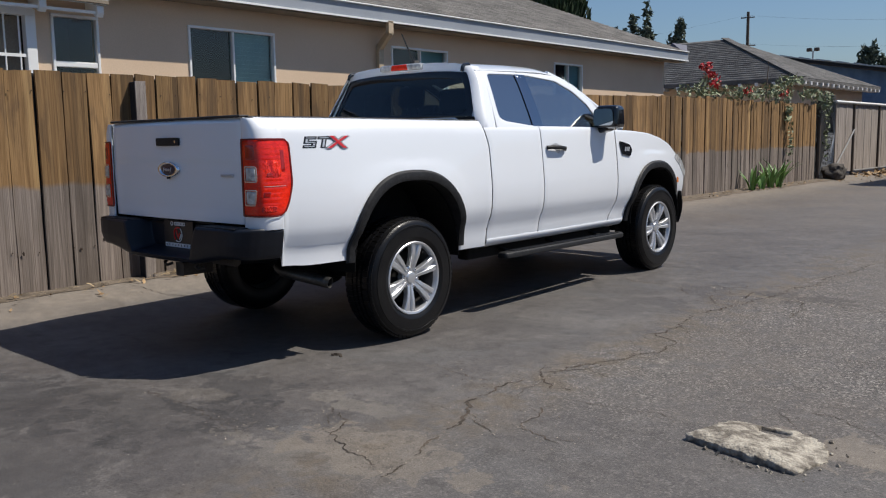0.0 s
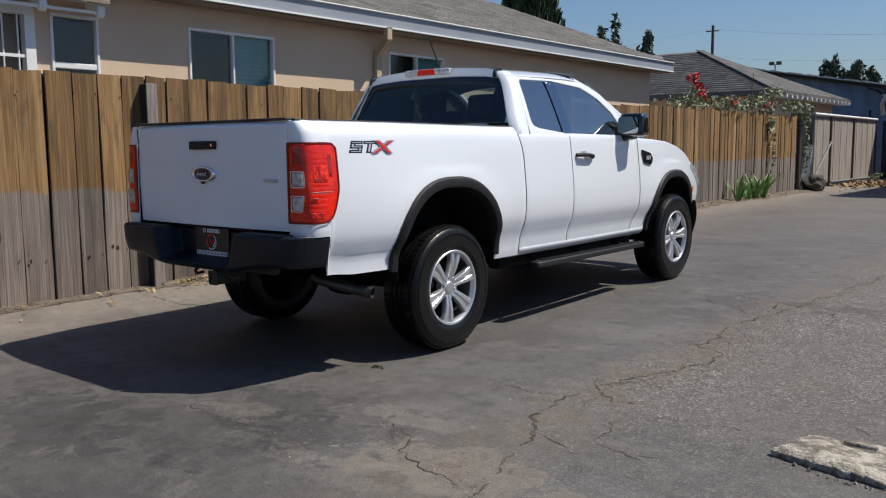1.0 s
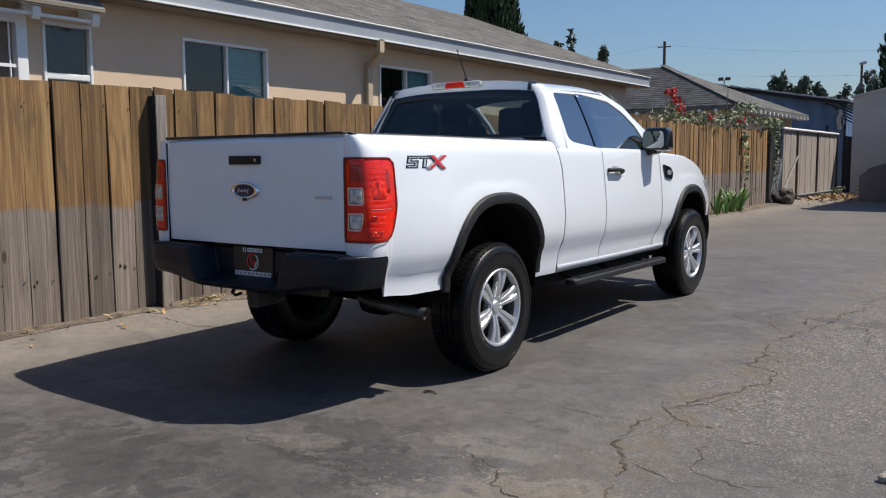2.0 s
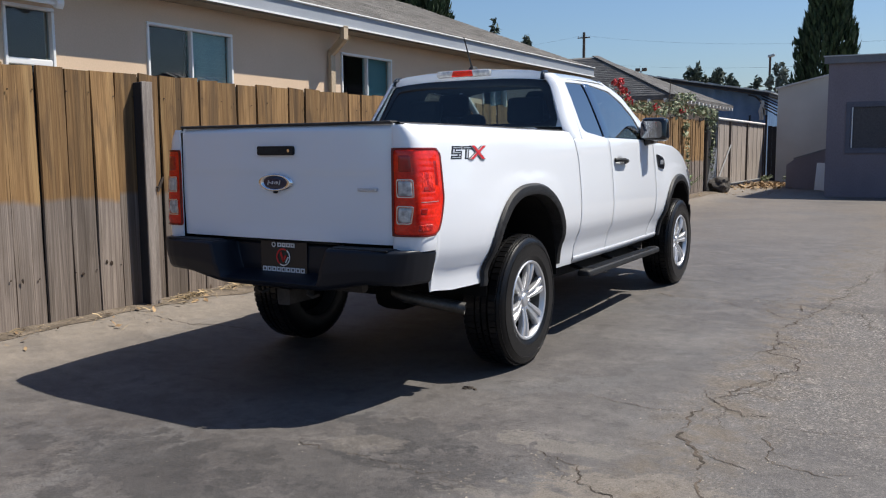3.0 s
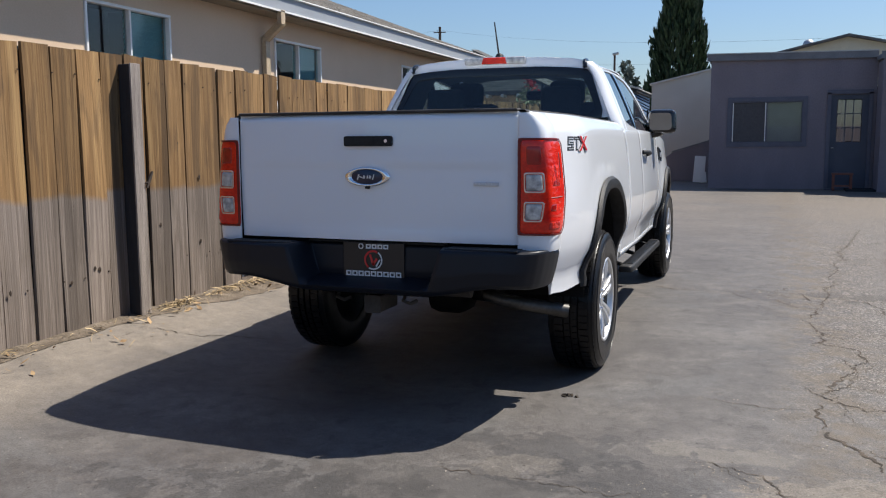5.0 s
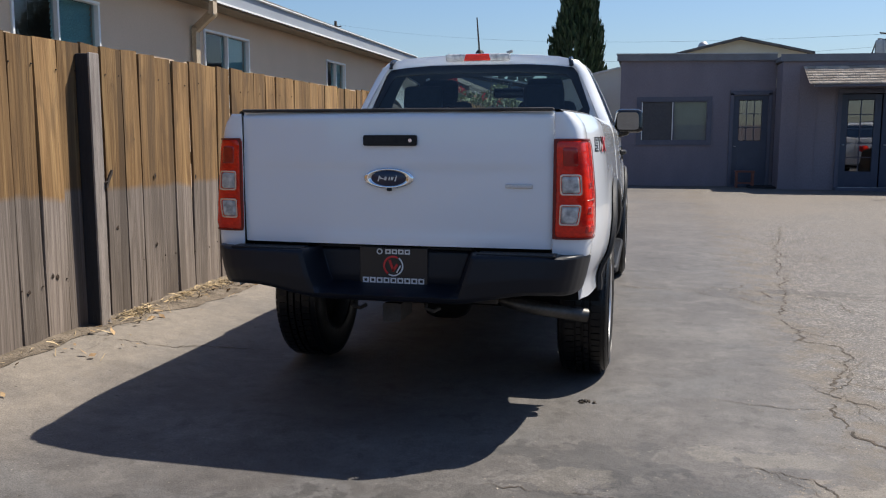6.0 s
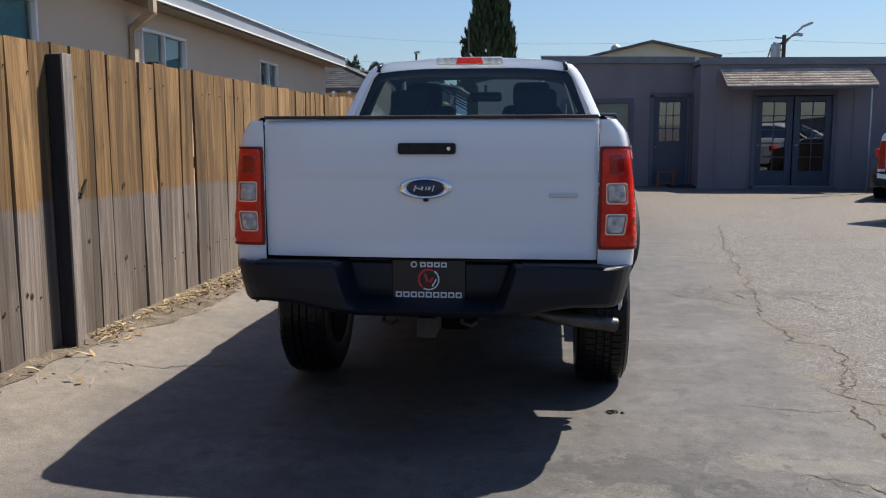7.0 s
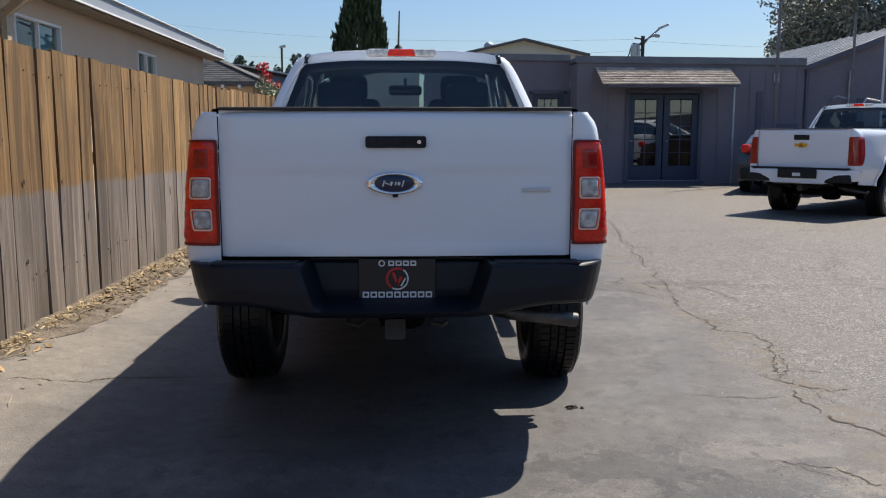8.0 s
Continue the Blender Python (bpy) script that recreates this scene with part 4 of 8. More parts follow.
        prism(bm, [(ex - 0.10, ez - 0.02), (rx, rz + 0.03), (rx, rz + 0.065), (ex - 0.10, ez + 0.015)], lambda x, z, d: (x, d, z), y - 0.02, y + 0.02)
        part("roof_seam", bm, METALROOF, wing)
    bm = bmesh.new()
    prism(bm, [(ex - 0.14, ez - 0.14), (rx, rz - 0.10), (rx, rz + 0.03), (ex - 0.14, ez - 0.02)], lambda x, z, d: (x, d, z), yb - 0.16, yb - 0.122)
    part("rake_board", bm, SHEDTRIM, wing)
    for x, z, w, hh in ((11.36, 1.95, 0.16, 0.55), (10.75, 1.15, 0.5, 0.5), (9.45, 1.30, 0.60, 0.55)):
        bm = bmesh.new()
        box(bm, (x, yb + (0.01 if x > 9.9 else -0.02), z), (w, 0.05, hh), bev=0.006)
        part("wall_box", bm, SHEDTRIM, h)
    bm = bmesh.new()
    tube(bm, [(10.52, yb, 1.35), (10.50, yb - 0.10, 2.05), (10.54, yb - 0.16, 2.22), (10.66, yb - 0.22, 2.26), (10.88, yb - 0.24, 2.20)], 0.022, 8)
    part("wall_lamp", bm, GALV, h)
    bm = bmesh.new()
    tube(bm, [(11.02, yb - 0.02, 1.4), (11.05, yb - 0.02, 2.9)], 0.028, 8)
    part("conduit", bm, GALV, h)
    bm = bmesh.new()
    tube(bm, [(9.94, yb - 0.04, 0.0), (9.94, yb - 0.04, 2.95)], 0.04, 8)
    part("downpipe", bm, SHEDTRIM, h)
    bm = bmesh.new()
    box(bm, (9.15, yb - 0.03, 2.72), (0.14, 0.06, 0.22), bev=0.01)
    part("meter_box", bm, GALV, h)
    bm = bmesh.new()
    box(bm, (8.75, yb - 0.02, 1.75), (0.14, 0.04, 1.25), bev=0.01)
    part("shutter", bm, SHEDTRIM, h)
    bm = bmesh.new()
    tube(bm, [(9.9, 13.6, 2.0), (9.62, 13.6, 2.05), (9.55, 13.6, 1.95)], 0.02, 8)
    part("wall_lamp", bm, GALV, h)
    return h


def outlying():
    """Plain buildings further off."""
    h = thing("building", "off-white stucco building with sloping roof edge", "building")
    bm = bmesh.new()
    prism(bm, [(-2.02, -0.1), (0.20, -0.1), (0.20, 3.70), (-2.02, 3.20)], lambda x, z, d: (x, d, z), 25.7, 33.0)
    part("wall", bm, OFFWHITE, h)
    bm = bmesh.new()
    prism(bm, [(-2.09, 3.185), (0.24, 3.71), (0.24, 3.76), (-2.09, 3.235)], lambda x, z, d: (x, d, z), 25.62, 33.1)
    part("roof", bm, METALROOF, h)
    bm = bmesh.new()
    prism(bm, [(-1.16, 0.0), (0.22, 0.0), (0.22, 1.30), (-0.95, 0.93), (-1.16, 0.78)], lambda x, z, d: (x, d, z), 22.3, 22.4)
    part("low_screen", bm, SHED, h, "low mauve-grey wall with a sloping top")
    bm = bmesh.new()
    prism(bm, [(-0.97, 0.93), (0.22, 1.30), (0.22, 1.345), (-0.97, 0.975)], lambda x, z, d: (x, d, z), 22.27, 22.43)
    part("screen_cap", bm, PARAPET, h)
    h = thing("screen", "dark board screen between the gate and the pale building", "screen", m=pose(-2.17, 26.2, 0.05))
    for k in range(3):
        bm = bmesh.new()
        box(bm, (-0.14 + 0.14 * k, 0.004 * (k % 2), 0.98), (0.136, 0.03, 1.96 - 0.05 * (k % 3)), bev=0.003)
        part("board", bm, POSTD, h)
    # a rounded dark canopy end with a pale hanging flap beside the blue shed
    c_ = thing("canopy", "dark rounded canopy end with hanging sheets beside the shed", "canopy", m=pose(-4.25, 32.25, 0.0))
    bm = bmesh.new()
    arc = [(0.62 * math.sin(k * math.pi / 20), 2.66 + 0.80 * math.cos(k * math.pi / 20)) for k in range(11)]
    for (xa, za), (xb, zb) in zip(arc, arc[1:]):
        prism(bm, [(xa, za), (xb, zb), (xb, zb - 0.07), (xa, za - 0.07)], lambda x, z, d: (x, d, z), 0.0, 0.5)
    part("hood", bm, POSTD, c_)
    bm = bmesh.new()
    grid(bm, lambda u, v: (0.46 + 0.16 * u + 0.03 * math.sin(v * 9), -0.02 + 0.04 * math.sin(u * 7 + v * 5), 3.18 - 0.78 * v), 8, 12)
    part("flap", bm, OFFWHITE, c_, solid=0.006)
    bm = bmesh.new()
    for k in range(5):
        z = 3.42 - 0.13 * k
        prism(bm, [(0.50 + 0.03 * k, z), (1.32 + 0.05 * (k % 2), z - 0.42), (1.32 + 0.05 * (k % 2), z - 0.47), (0.50 + 0.03 * k, z - 0.06)], lambda x, z, d: (x, d, z), 0.1 + 0.05 * k, 0.16 + 0.05 * k)
    part("frame", bm, POSTD, c_)
    bm = bmesh.new()
    for x in (0.05, 0.70, 1.25):
        box(bm, (x, 0.25, 1.30), (0.07, 0.07, 2.62))
    part("post", bm, POSTD, c_)
    h = thing("building", "cream gabled building behind the yard", "building")
    bm = bmesh.new()
    prism(bm, [(2.0, 0.0), (6.7, 0.0), (6.7, 4.45), (4.35, 5.0), (2.0, 4.45)], lambda x, z, d: (x, d, z), 30.0, 40.0)
    part("wall", bm, CREAM, h)
    bm = bmesh.new()
    prism(bm, [(1.75, 4.40), (4.35, 4.99), (6.95, 4.40), (6.95, 4.48), (4.35, 5.08), (1.75, 4.48)], lambda x, z, d: (x, d, z), 29.7, 40.2)
    part("roof", bm, SHINGLE2, h)
    bm = bmesh.new()
    bmesh.ops.create_uvsphere(bm, u_segments=16, v_segments=8, radius=0.22, matrix=pose(3.1, 31.5, 4.90))
    part("roof_vent", bm, GALV, h)
    h = thing("shed", "blue sheet-metal shed under a thin dark roof", "shed")
    bm = bmesh.new()
    n = 60
    grid(bm, lambda u, v: (-9.0 + 5.4 * u, 33.0 + 0.03 * math.sin(u * n), 0.05 + (4.28 - 0.95 * u) * v), 180, 2)
    grid(bm, lambda u, v: (-3.6 + 0.03 * math.sin(u * n), 33.0 + 4.8 * u, 0.05 + 3.3 * v), 180, 2)
    part("wall", bm, BLUEW, h, solid=0.01)
    bm = bmesh.new()
    prism(bm, [(-9.5, 4.57), (-3.40, 3.49), (-3.40, 3.53), (-9.5, 4.61)], lambda x, z, d: (x, d, z), 32.3, 38)
    roof = part("roof", bm, METALROOF, h)
    # Added dark sheet: the underside's shade is given by its colour.
    bm = bmesh.new()
    prism(bm, [(-9.5, 4.45), (-3.45, 3.37), (-3.45, 3.485), (-9.5, 4.565)], lambda x, z, d: (x, d, z), 32.36, 38)
    part("underside_shade", bm, POSTD, roof, "dark sheet standing in for shade under the roof")
    bm = bmesh.new()
    for k in range(9):
        x = -9.2 + 0.72 * k
        box(bm, (x, 32.30 + 0.02 * (k % 3), 4.57 - (x + 9.5) * 0.1774 + 0.04), (0.5 + 0.1 * (k % 2), 0.10, 0.05), Euler((0, radians(10 + 2 * (k % 3)), 0)))
    part("roof_sheet_edge", bm, GALV, roof)


bm = bmesh.new()
box(bm, (4.0, -24.0, 1.1), (44.0, 0.2, 2.4))
bm2_ = bmesh.new()
box(bm2_, (13.2, -3.6, 1.1), (0.2, 40.6, 2.4))
tagged(part("wall_east", bm2_, SHED), "plain mauve-grey wall along the open side", "wall", kind="structure")
tagged(part("wall_south", bm, SHED), "plain mauve-grey wall that closes the yard", "wall", kind="structure")
stucco_house()
hip_house()
shed_building()
outlying()

# ---- pickup trucks ----
SIDE = [(0.42, 0.812), (0.52, 0.836), (0.60, 0.842), (0.665, 0.858), (0.70, 0.882), (0.775, 0.897), (0.88, 0.902), (1.00, 0.894), (1.12, 0.882), (1.22, 0.871), (1.30, 0.860), (1.34, 0.843), (1.365, 0.805)]
CABX = [(1.28, 0.860), (1.33, 0.846), (1.40, 0.818), (1.50, 0.775), (1.60, 0.730), (1.68, 0.690), (1.73, 0.655), (1.76, 0.610)]


def narrow(y):
    """How much the cab and the wings draw in towards the nose, each side."""
    return 0.024 * step01((y - 1.5) / 1.2)


def side_x(y, z):
    """Half the body's breadth at a place along it and a height."""
    x = smooth_table(SIDE, z)
    if y < -0.40:
        x -= 0.062 * ((-0.40 - y) / 0.60) ** 2
    if y < -0.45:
        x += 0.012 * step01((0.590 - z) / 0.030)
    x -= narrow(y)
    if y > 2.75:
        x -= 0.085 * ((y - 2.75) / 1.15) ** 2.2
    if z < 1.1:
        for c in (0.0, 3.221):
            d = math.hypot((y - c) / 0.62, (z - 0.75) / 0.42)
            x += 0.020 * max(0.0, 1 - d) ** 0.8
    return x


def arch(y, c, half, top, base=0.46):
    """The height of a wheel arch's edge above a place y, or None beside it."""
    u = abs(y - c) / half
    return base + (top - base) * (1 - u ** 2.5) ** (1 / 2.3) if u < 1 else None


def cab_x(z):
    return smooth_table(CABX, z)


def arch_rows(y0, y1, c, half, step=0.05):
    """Stations along a panel, closer together at the ends of its wheel arch."""
    ys = [y0 + (y1 - y0) * k / max(2, round((y1 - y0) / step)) for k in range(max(2, round((y1 - y0) / step)) + 1)]
    if c is not None:
        ys = [y for y in ys if abs(abs(y - c) - half) > 0.03]
        for s in (-1, 1):
            for d in (0.0, 0.0005, 0.004, 0.012, 0.025, 0.045, 0.075, 0.11):
                ys.append(c + s * (half - d))
        ys = [y for y in ys if y0 <= y <= y1]
    return sorted(set(round(y, 4) for y in ys))


def side_panel(bm, s, y0, y1, low, top, c=None, half=0.5, atop=1.02, edge0=None, edge1=None, rows=16):
    """A body side panel, with its wheel arch cut out of its lower edge."""
    cols = []
    for y in arch_rows(y0, y1, c, half):
        zl = low(y)
        if c is not None:
            a = arch(y, c, half, atop)
            zl = max(zl, a) if a else zl
        col = []
        for j in range(rows + 1):
            t = j / rows
            z = zl + (top(y) - zl) * (1 - (1 - t) ** 1.25)
            yy = y
            w = (y - y0) / (y1 - y0)
            if edge0:
                yy += edge0(z) * (1 - w) ** 3
            if edge1:
                yy += edge1(z) * w ** 3
            col.append(bm.verts.new((s * side_x(y, z), yy, z)))
        cols.append(col)
    for p, q in zip(cols, cols[1:]):
        for j in range(rows):
            bm.faces.new((p[j], q[j], q[j + 1], p[j + 1]))


CORNER, q_ = [(0.0, 0.0, 1.0)], 0.0
for k_ in range(1, 61):
    a_ = k_ / 60 * math.pi / 2
    u_, v_ = math.sin(a_) ** 0.5, max(0.0, math.cos(a_)) ** 0.5
    q_ += math.hypot((u_ - CORNER[-1][1]) * 0.15, (v_ - CORNER[-1][2]) * 0.176)
    CORNER.append((q_, u_, v_))


def corner(a, z, out=0.0):
    """The bed's rear corner: a from 0 at the tailgate to 1 where the side begins."""
    rx = side_x(-0.93, z) - 0.697
    d = a * (CORNER[-1][0] - 1e-6)
    for (d0, u0, v0), (d1, u1, v1) in zip(CORNER, CORNER[1:]):
        if d <= d1:
            t = (d - d0) / (d1 - d0)
            u, v = u0 + (u1 - u0) * t, v0 + (v1 - v0) * t
            break
    return 0.697 + rx * u + out * min(1.0, 1.6 * u ** 3), -0.93 - 0.176 * v - out * min(1.0, 1.6 * v ** 3)


def gap_top(z):
    return -0.045 * step01((z - 1.16) / 0.2)


def wheel_arch_flare(bm, s, c, half, top, a0, a1, zlow):
    """The black lip round a wheel arch, standing out of the panel."""
    prof = [(0.0, 0.010), (0.18, 0.024), (0.55, 0.028), (0.9, 0.020), (1.0, -0.02), (1.0, -0.10)]
    n, rows = 44, []
    for i in range(n + 1):
        ang = math.pi * (a0 + (a1 - a0) * i / n)
        row = []
        for w, o in prof:
            h, t = half - 0.062 * w, top - 0.066 * w
            cs, sn = math.cos(ang), math.sin(ang)
            y = c - h * (abs(cs) ** (2 / 2.5)) * (1 if cs > 0 else -1)
            z = 0.46 + (t - 0.46) * max(0.0, sn) ** (2 / 2.3)
            z = max(z, zlow)
            row.append(bm.verts.new((s * (side_x(y, max(z, 0.5)) + o), y, z)))
        rows.append(row)
    for p, q in zip(rows, rows[1:]):
        for j in range(len(prof) - 1):
            bm.faces.new((p[j], q[j], q[j + 1], p[j + 1]))


def wheel_meshes():
    """Tyre, tread blocks, rim, spokes and the dark brake behind them: the outside faces +x, the axle at the origin."""
    tyre = bmesh.new()
    R = 0.381
    prof = [(0.222, -0.115), (0.232, -0.122), (0.275, -0.129), (0.325, -0.130), (0.352, -0.122), (0.368, -0.108), (0.371, -0.100),
            (0.374, -0.070), (0.374, -0.045), (0.366, -0.042), (0.366, -0.034), (0.376, -0.031), (0.376, -0.004), (0.367, -0.002),
            (0.367, 0.006), (0.376, 0.009), (0.376, 0.034), (0.366, 0.037), (0.366, 0.044), (0.374, 0.047), (0.373, 0.092), (0.370, 0.104),
            (0.360, 0.116), (0.348, 0.124), (0.335, 0.1275), (0.334, 0.1315), (0.326, 0.132), (0.325, 0.1290), (0.300, 0.1305), (0.270, 0.129),
            (0.262, 0.131), (0.256, 0.129), (0.238, 0.122), (0.226, 0.112)]
    lathe(tyre, prof, 72)
    for k in range(64):
        a = k * math.tau / 64
        for x, w, sh in ((-0.062, 0.044, 0.3), (0.068, 0.044, -0.3), (-0.018, 0.026, 0.0), (0.021, 0.024, 0.4)):
            rot = Euler((a + sh * 0.08, 0, 0)).to_quaternion()
            c = rot @ Vector((x, 0, R - 0.004))
            box(tyre, c, (w, 0.031, 0.010), rot.to_euler())
        rot = Euler((a, 0, 0)).to_quaternion()
        box(tyre, rot @ Vector((0.106, 0, R - 0.018)), (0.014, 0.026, 0.012), rot.to_euler())
        box(tyre, rot @ Vector((-0.106, 0, R - 0.018)), (0.014, 0.026, 0.012), rot.to_euler())
    rim = bmesh.new()
    lathe(rim, [(0.226, 0.110), (0.231, 0.120), (0.226, 0.124), (0.216, 0.121), (0.209, 0.108), (0.206, 0.092)], 72)
    barrel = bmesh.new()
    lathe(barrel, [(0.206, 0.092), (0.203, 0.070), (0.200, -0.05), (0.214, -0.10), (0.226, -0.11)], 72)
    for k in range(6):
        a0 = k * math.tau / 6 + 0.314
        ca, sa = math.cos(a0), math.sin(a0)
        for s in (-1, 1):
            rows = []
            for i in range(10):
                t = i / 9
                r = 0.046 + (0.216 - 0.046) * t
                off = s * (0.0130 + 0.0185 * t ** 1.3)
                wd = 0.0105 + 0.0090 * t
                x = 0.090 + 0.024 * math.sin(min(1.0, t * 1.1) * math.pi * 0.60) + 0.002 * t
                row = []
                for u, o in ((-1, -0.034), (-1, -0.006), (-0.66, 0.0), (0.66, 0.0), (1, -0.006), (1, -0.034)):
                    q = off + u * wd
                    row.append(rim.verts.new((x + o, r * ca - q * sa, r * sa + q * ca)))
                rows.append(row)
            for p, q in zip(rows, rows[1:]):
                for j in range(5):
                    rim.faces.new((p[j], q[j], q[j + 1], p[j + 1]))
        # the floor of the slot between the two arms of a spoke
        rows = []
        for i in range(6):
            t = i / 5
            r = 0.060 + 0.150 * t
            x = 0.084 + 0.0185 * math.sin(min(1.0, t * 1.1) * math.pi * 0.60)
            rows.append([rim.verts.new((x, r * ca - u * (0.011 + 0.010 * t) * sa, r * sa + u * (0.011 + 0.010 * t) * ca)) for u in (-1, -0.3, 0.3, 1)])
        for p, q in zip(rows, rows[1:]):
            for j in range(3):
                rim.faces.new((p[j], q[j], q[j + 1], p[j + 1]))
    lathe(rim, [(0.0005, 0.098), (0.030, 0.098), (0.036, 0.094), (0.040, 0.088), (0.064, 0.090), (0.074, 0.084), (0.078, 0.05)], 36)
    nuts = []
    for k in range(6):
        a = k * math.tau / 6 + 0.314 + math.pi / 6
        nuts.append(bmesh.new())
        lathe(nuts[-1], [(0.010, 0.078), (0.0095, 0.094), (0.007, 0.098), (0.0005, 0.099)], 6, c=(0.057 * math.cos(a), 0.057 * math.sin(a)))
    brake = bmesh.new()
    lathe(brake, [(0.0005, 0.030), (0.06, 0.035), (0.165, 0.030), (0.168, 0.005), (0.20, -0.02), (0.20, -0.04), (0.0005, -0.05)], 40)
    return [(n, b, m) for n, b, m in (("tyre", tyre, RUBBER), ("rim", rim, ALLOY), ("barrel", barrel, BARREL), ("brake_disc", brake, UNDER), *(("wheel_nut", q, CHROME) for q in nuts))]


def add_wheel(truck, x, y, z, turn):
    hub = part("wheel", bmesh.new(), UNDER, truck)
    bm = bmesh.new()
    lathe(bm, [(0.0005, -0.10), (0.055, -0.10), (0.055, 0.06), (0.0005, 0.06)], 16)
    bm.to_mesh(hub.data)
    bm.free()
    hub.matrix_local = pose(x, y, z, turn, 0, 0 if x > 0 else 180)
    for n, b, m in WHEEL:
        ob = new(n, b)
        ob.parent = hub
    return hub


WHEEL = []
for n_, b_, m_ in wheel_meshes():
    o_ = part(n_, b_, m_, sharp=30)
    WHEEL.append((n_, o_.data, m_))
    bpy.data.objects.remove(o_)


def plate_holder(truck, y, z):
    """A dealer's plate: its lettering and mark drawn as plain hollow bars and rings."""
    bm = bmesh.new()
    box(bm, (0, y, z), (0.312, 0.012, 0.168), bev=0.004)
    p = part("licence_plate", bm, BADGEK, truck, "black dealer plate with white bars and a red ring")
    for x, dz, w, h in [(-0.1270 + k * 0.0318, -0.063, 0.026, 0.024) for k in range(9)] + [(-0.024 + k * 0.0295, 0.065, 0.024, 0.021) for k in range(4)]:
        bm = bmesh.new()
        t = 0.0058
        for dx, dh, sx, sz in ((0, h / 2 - t / 2, w, t), (0, t / 2 - h / 2, w, t), (t / 2 - w / 2, 0, t, h - 2 * t), (w / 2 - t / 2, 0, t, h - 2 * t)):
            box(bm, (x + dx, y - 0.008, z + dz + dh), (sx, 0.004, sz))
        part("white_bar", bm, BADGEW, p)
    for nm, mt, cx, cz, ro, ri, a0, a1 in (("red_ring", BADGER, 0.0, z + 0.002, 0.046, 0.037, 60, 235), ("white_ring", BADGEW, 0.0, z + 0.002, 0.046, 0.040, -120, 55),
                                           ("small_ring", BADGEW, -0.062, z + 0.065, 0.0135, 0.0085, 0, 360)):
        bm = bmesh.new()
        grid(bm, lambda u, v: (cx + (ri + (ro - ri) * v) * math.cos(radians(a0 + (a1 - a0) * u)), y - 0.0085, cz + (ri + (ro - ri) * v) * math.sin(radians(a0 + (a1 - a0) * u))), 30, 1)
        part(nm, bm, mt, p, solid=0.003)
    bm = bmesh.new()
    box(bm, (-0.008, y - 0.008, z + 0.004), (0.011, 0.004, 0.050), Euler((0, radians(-20), 0)))
    box(bm, (0.008, y - 0.008, z - 0.006), (0.011, 0.004, 0.038), Euler((0, radians(35), 0)))
    part("red_stroke", bm, BADGER, p)
    bm = bmesh.new()
    box(bm, (0.024, y - 0.0085, z - 0.012), (0.006, 0.004, 0.036), Euler((0, radians(30), 0)))
    part("white_stroke", bm, BADGEW, p)


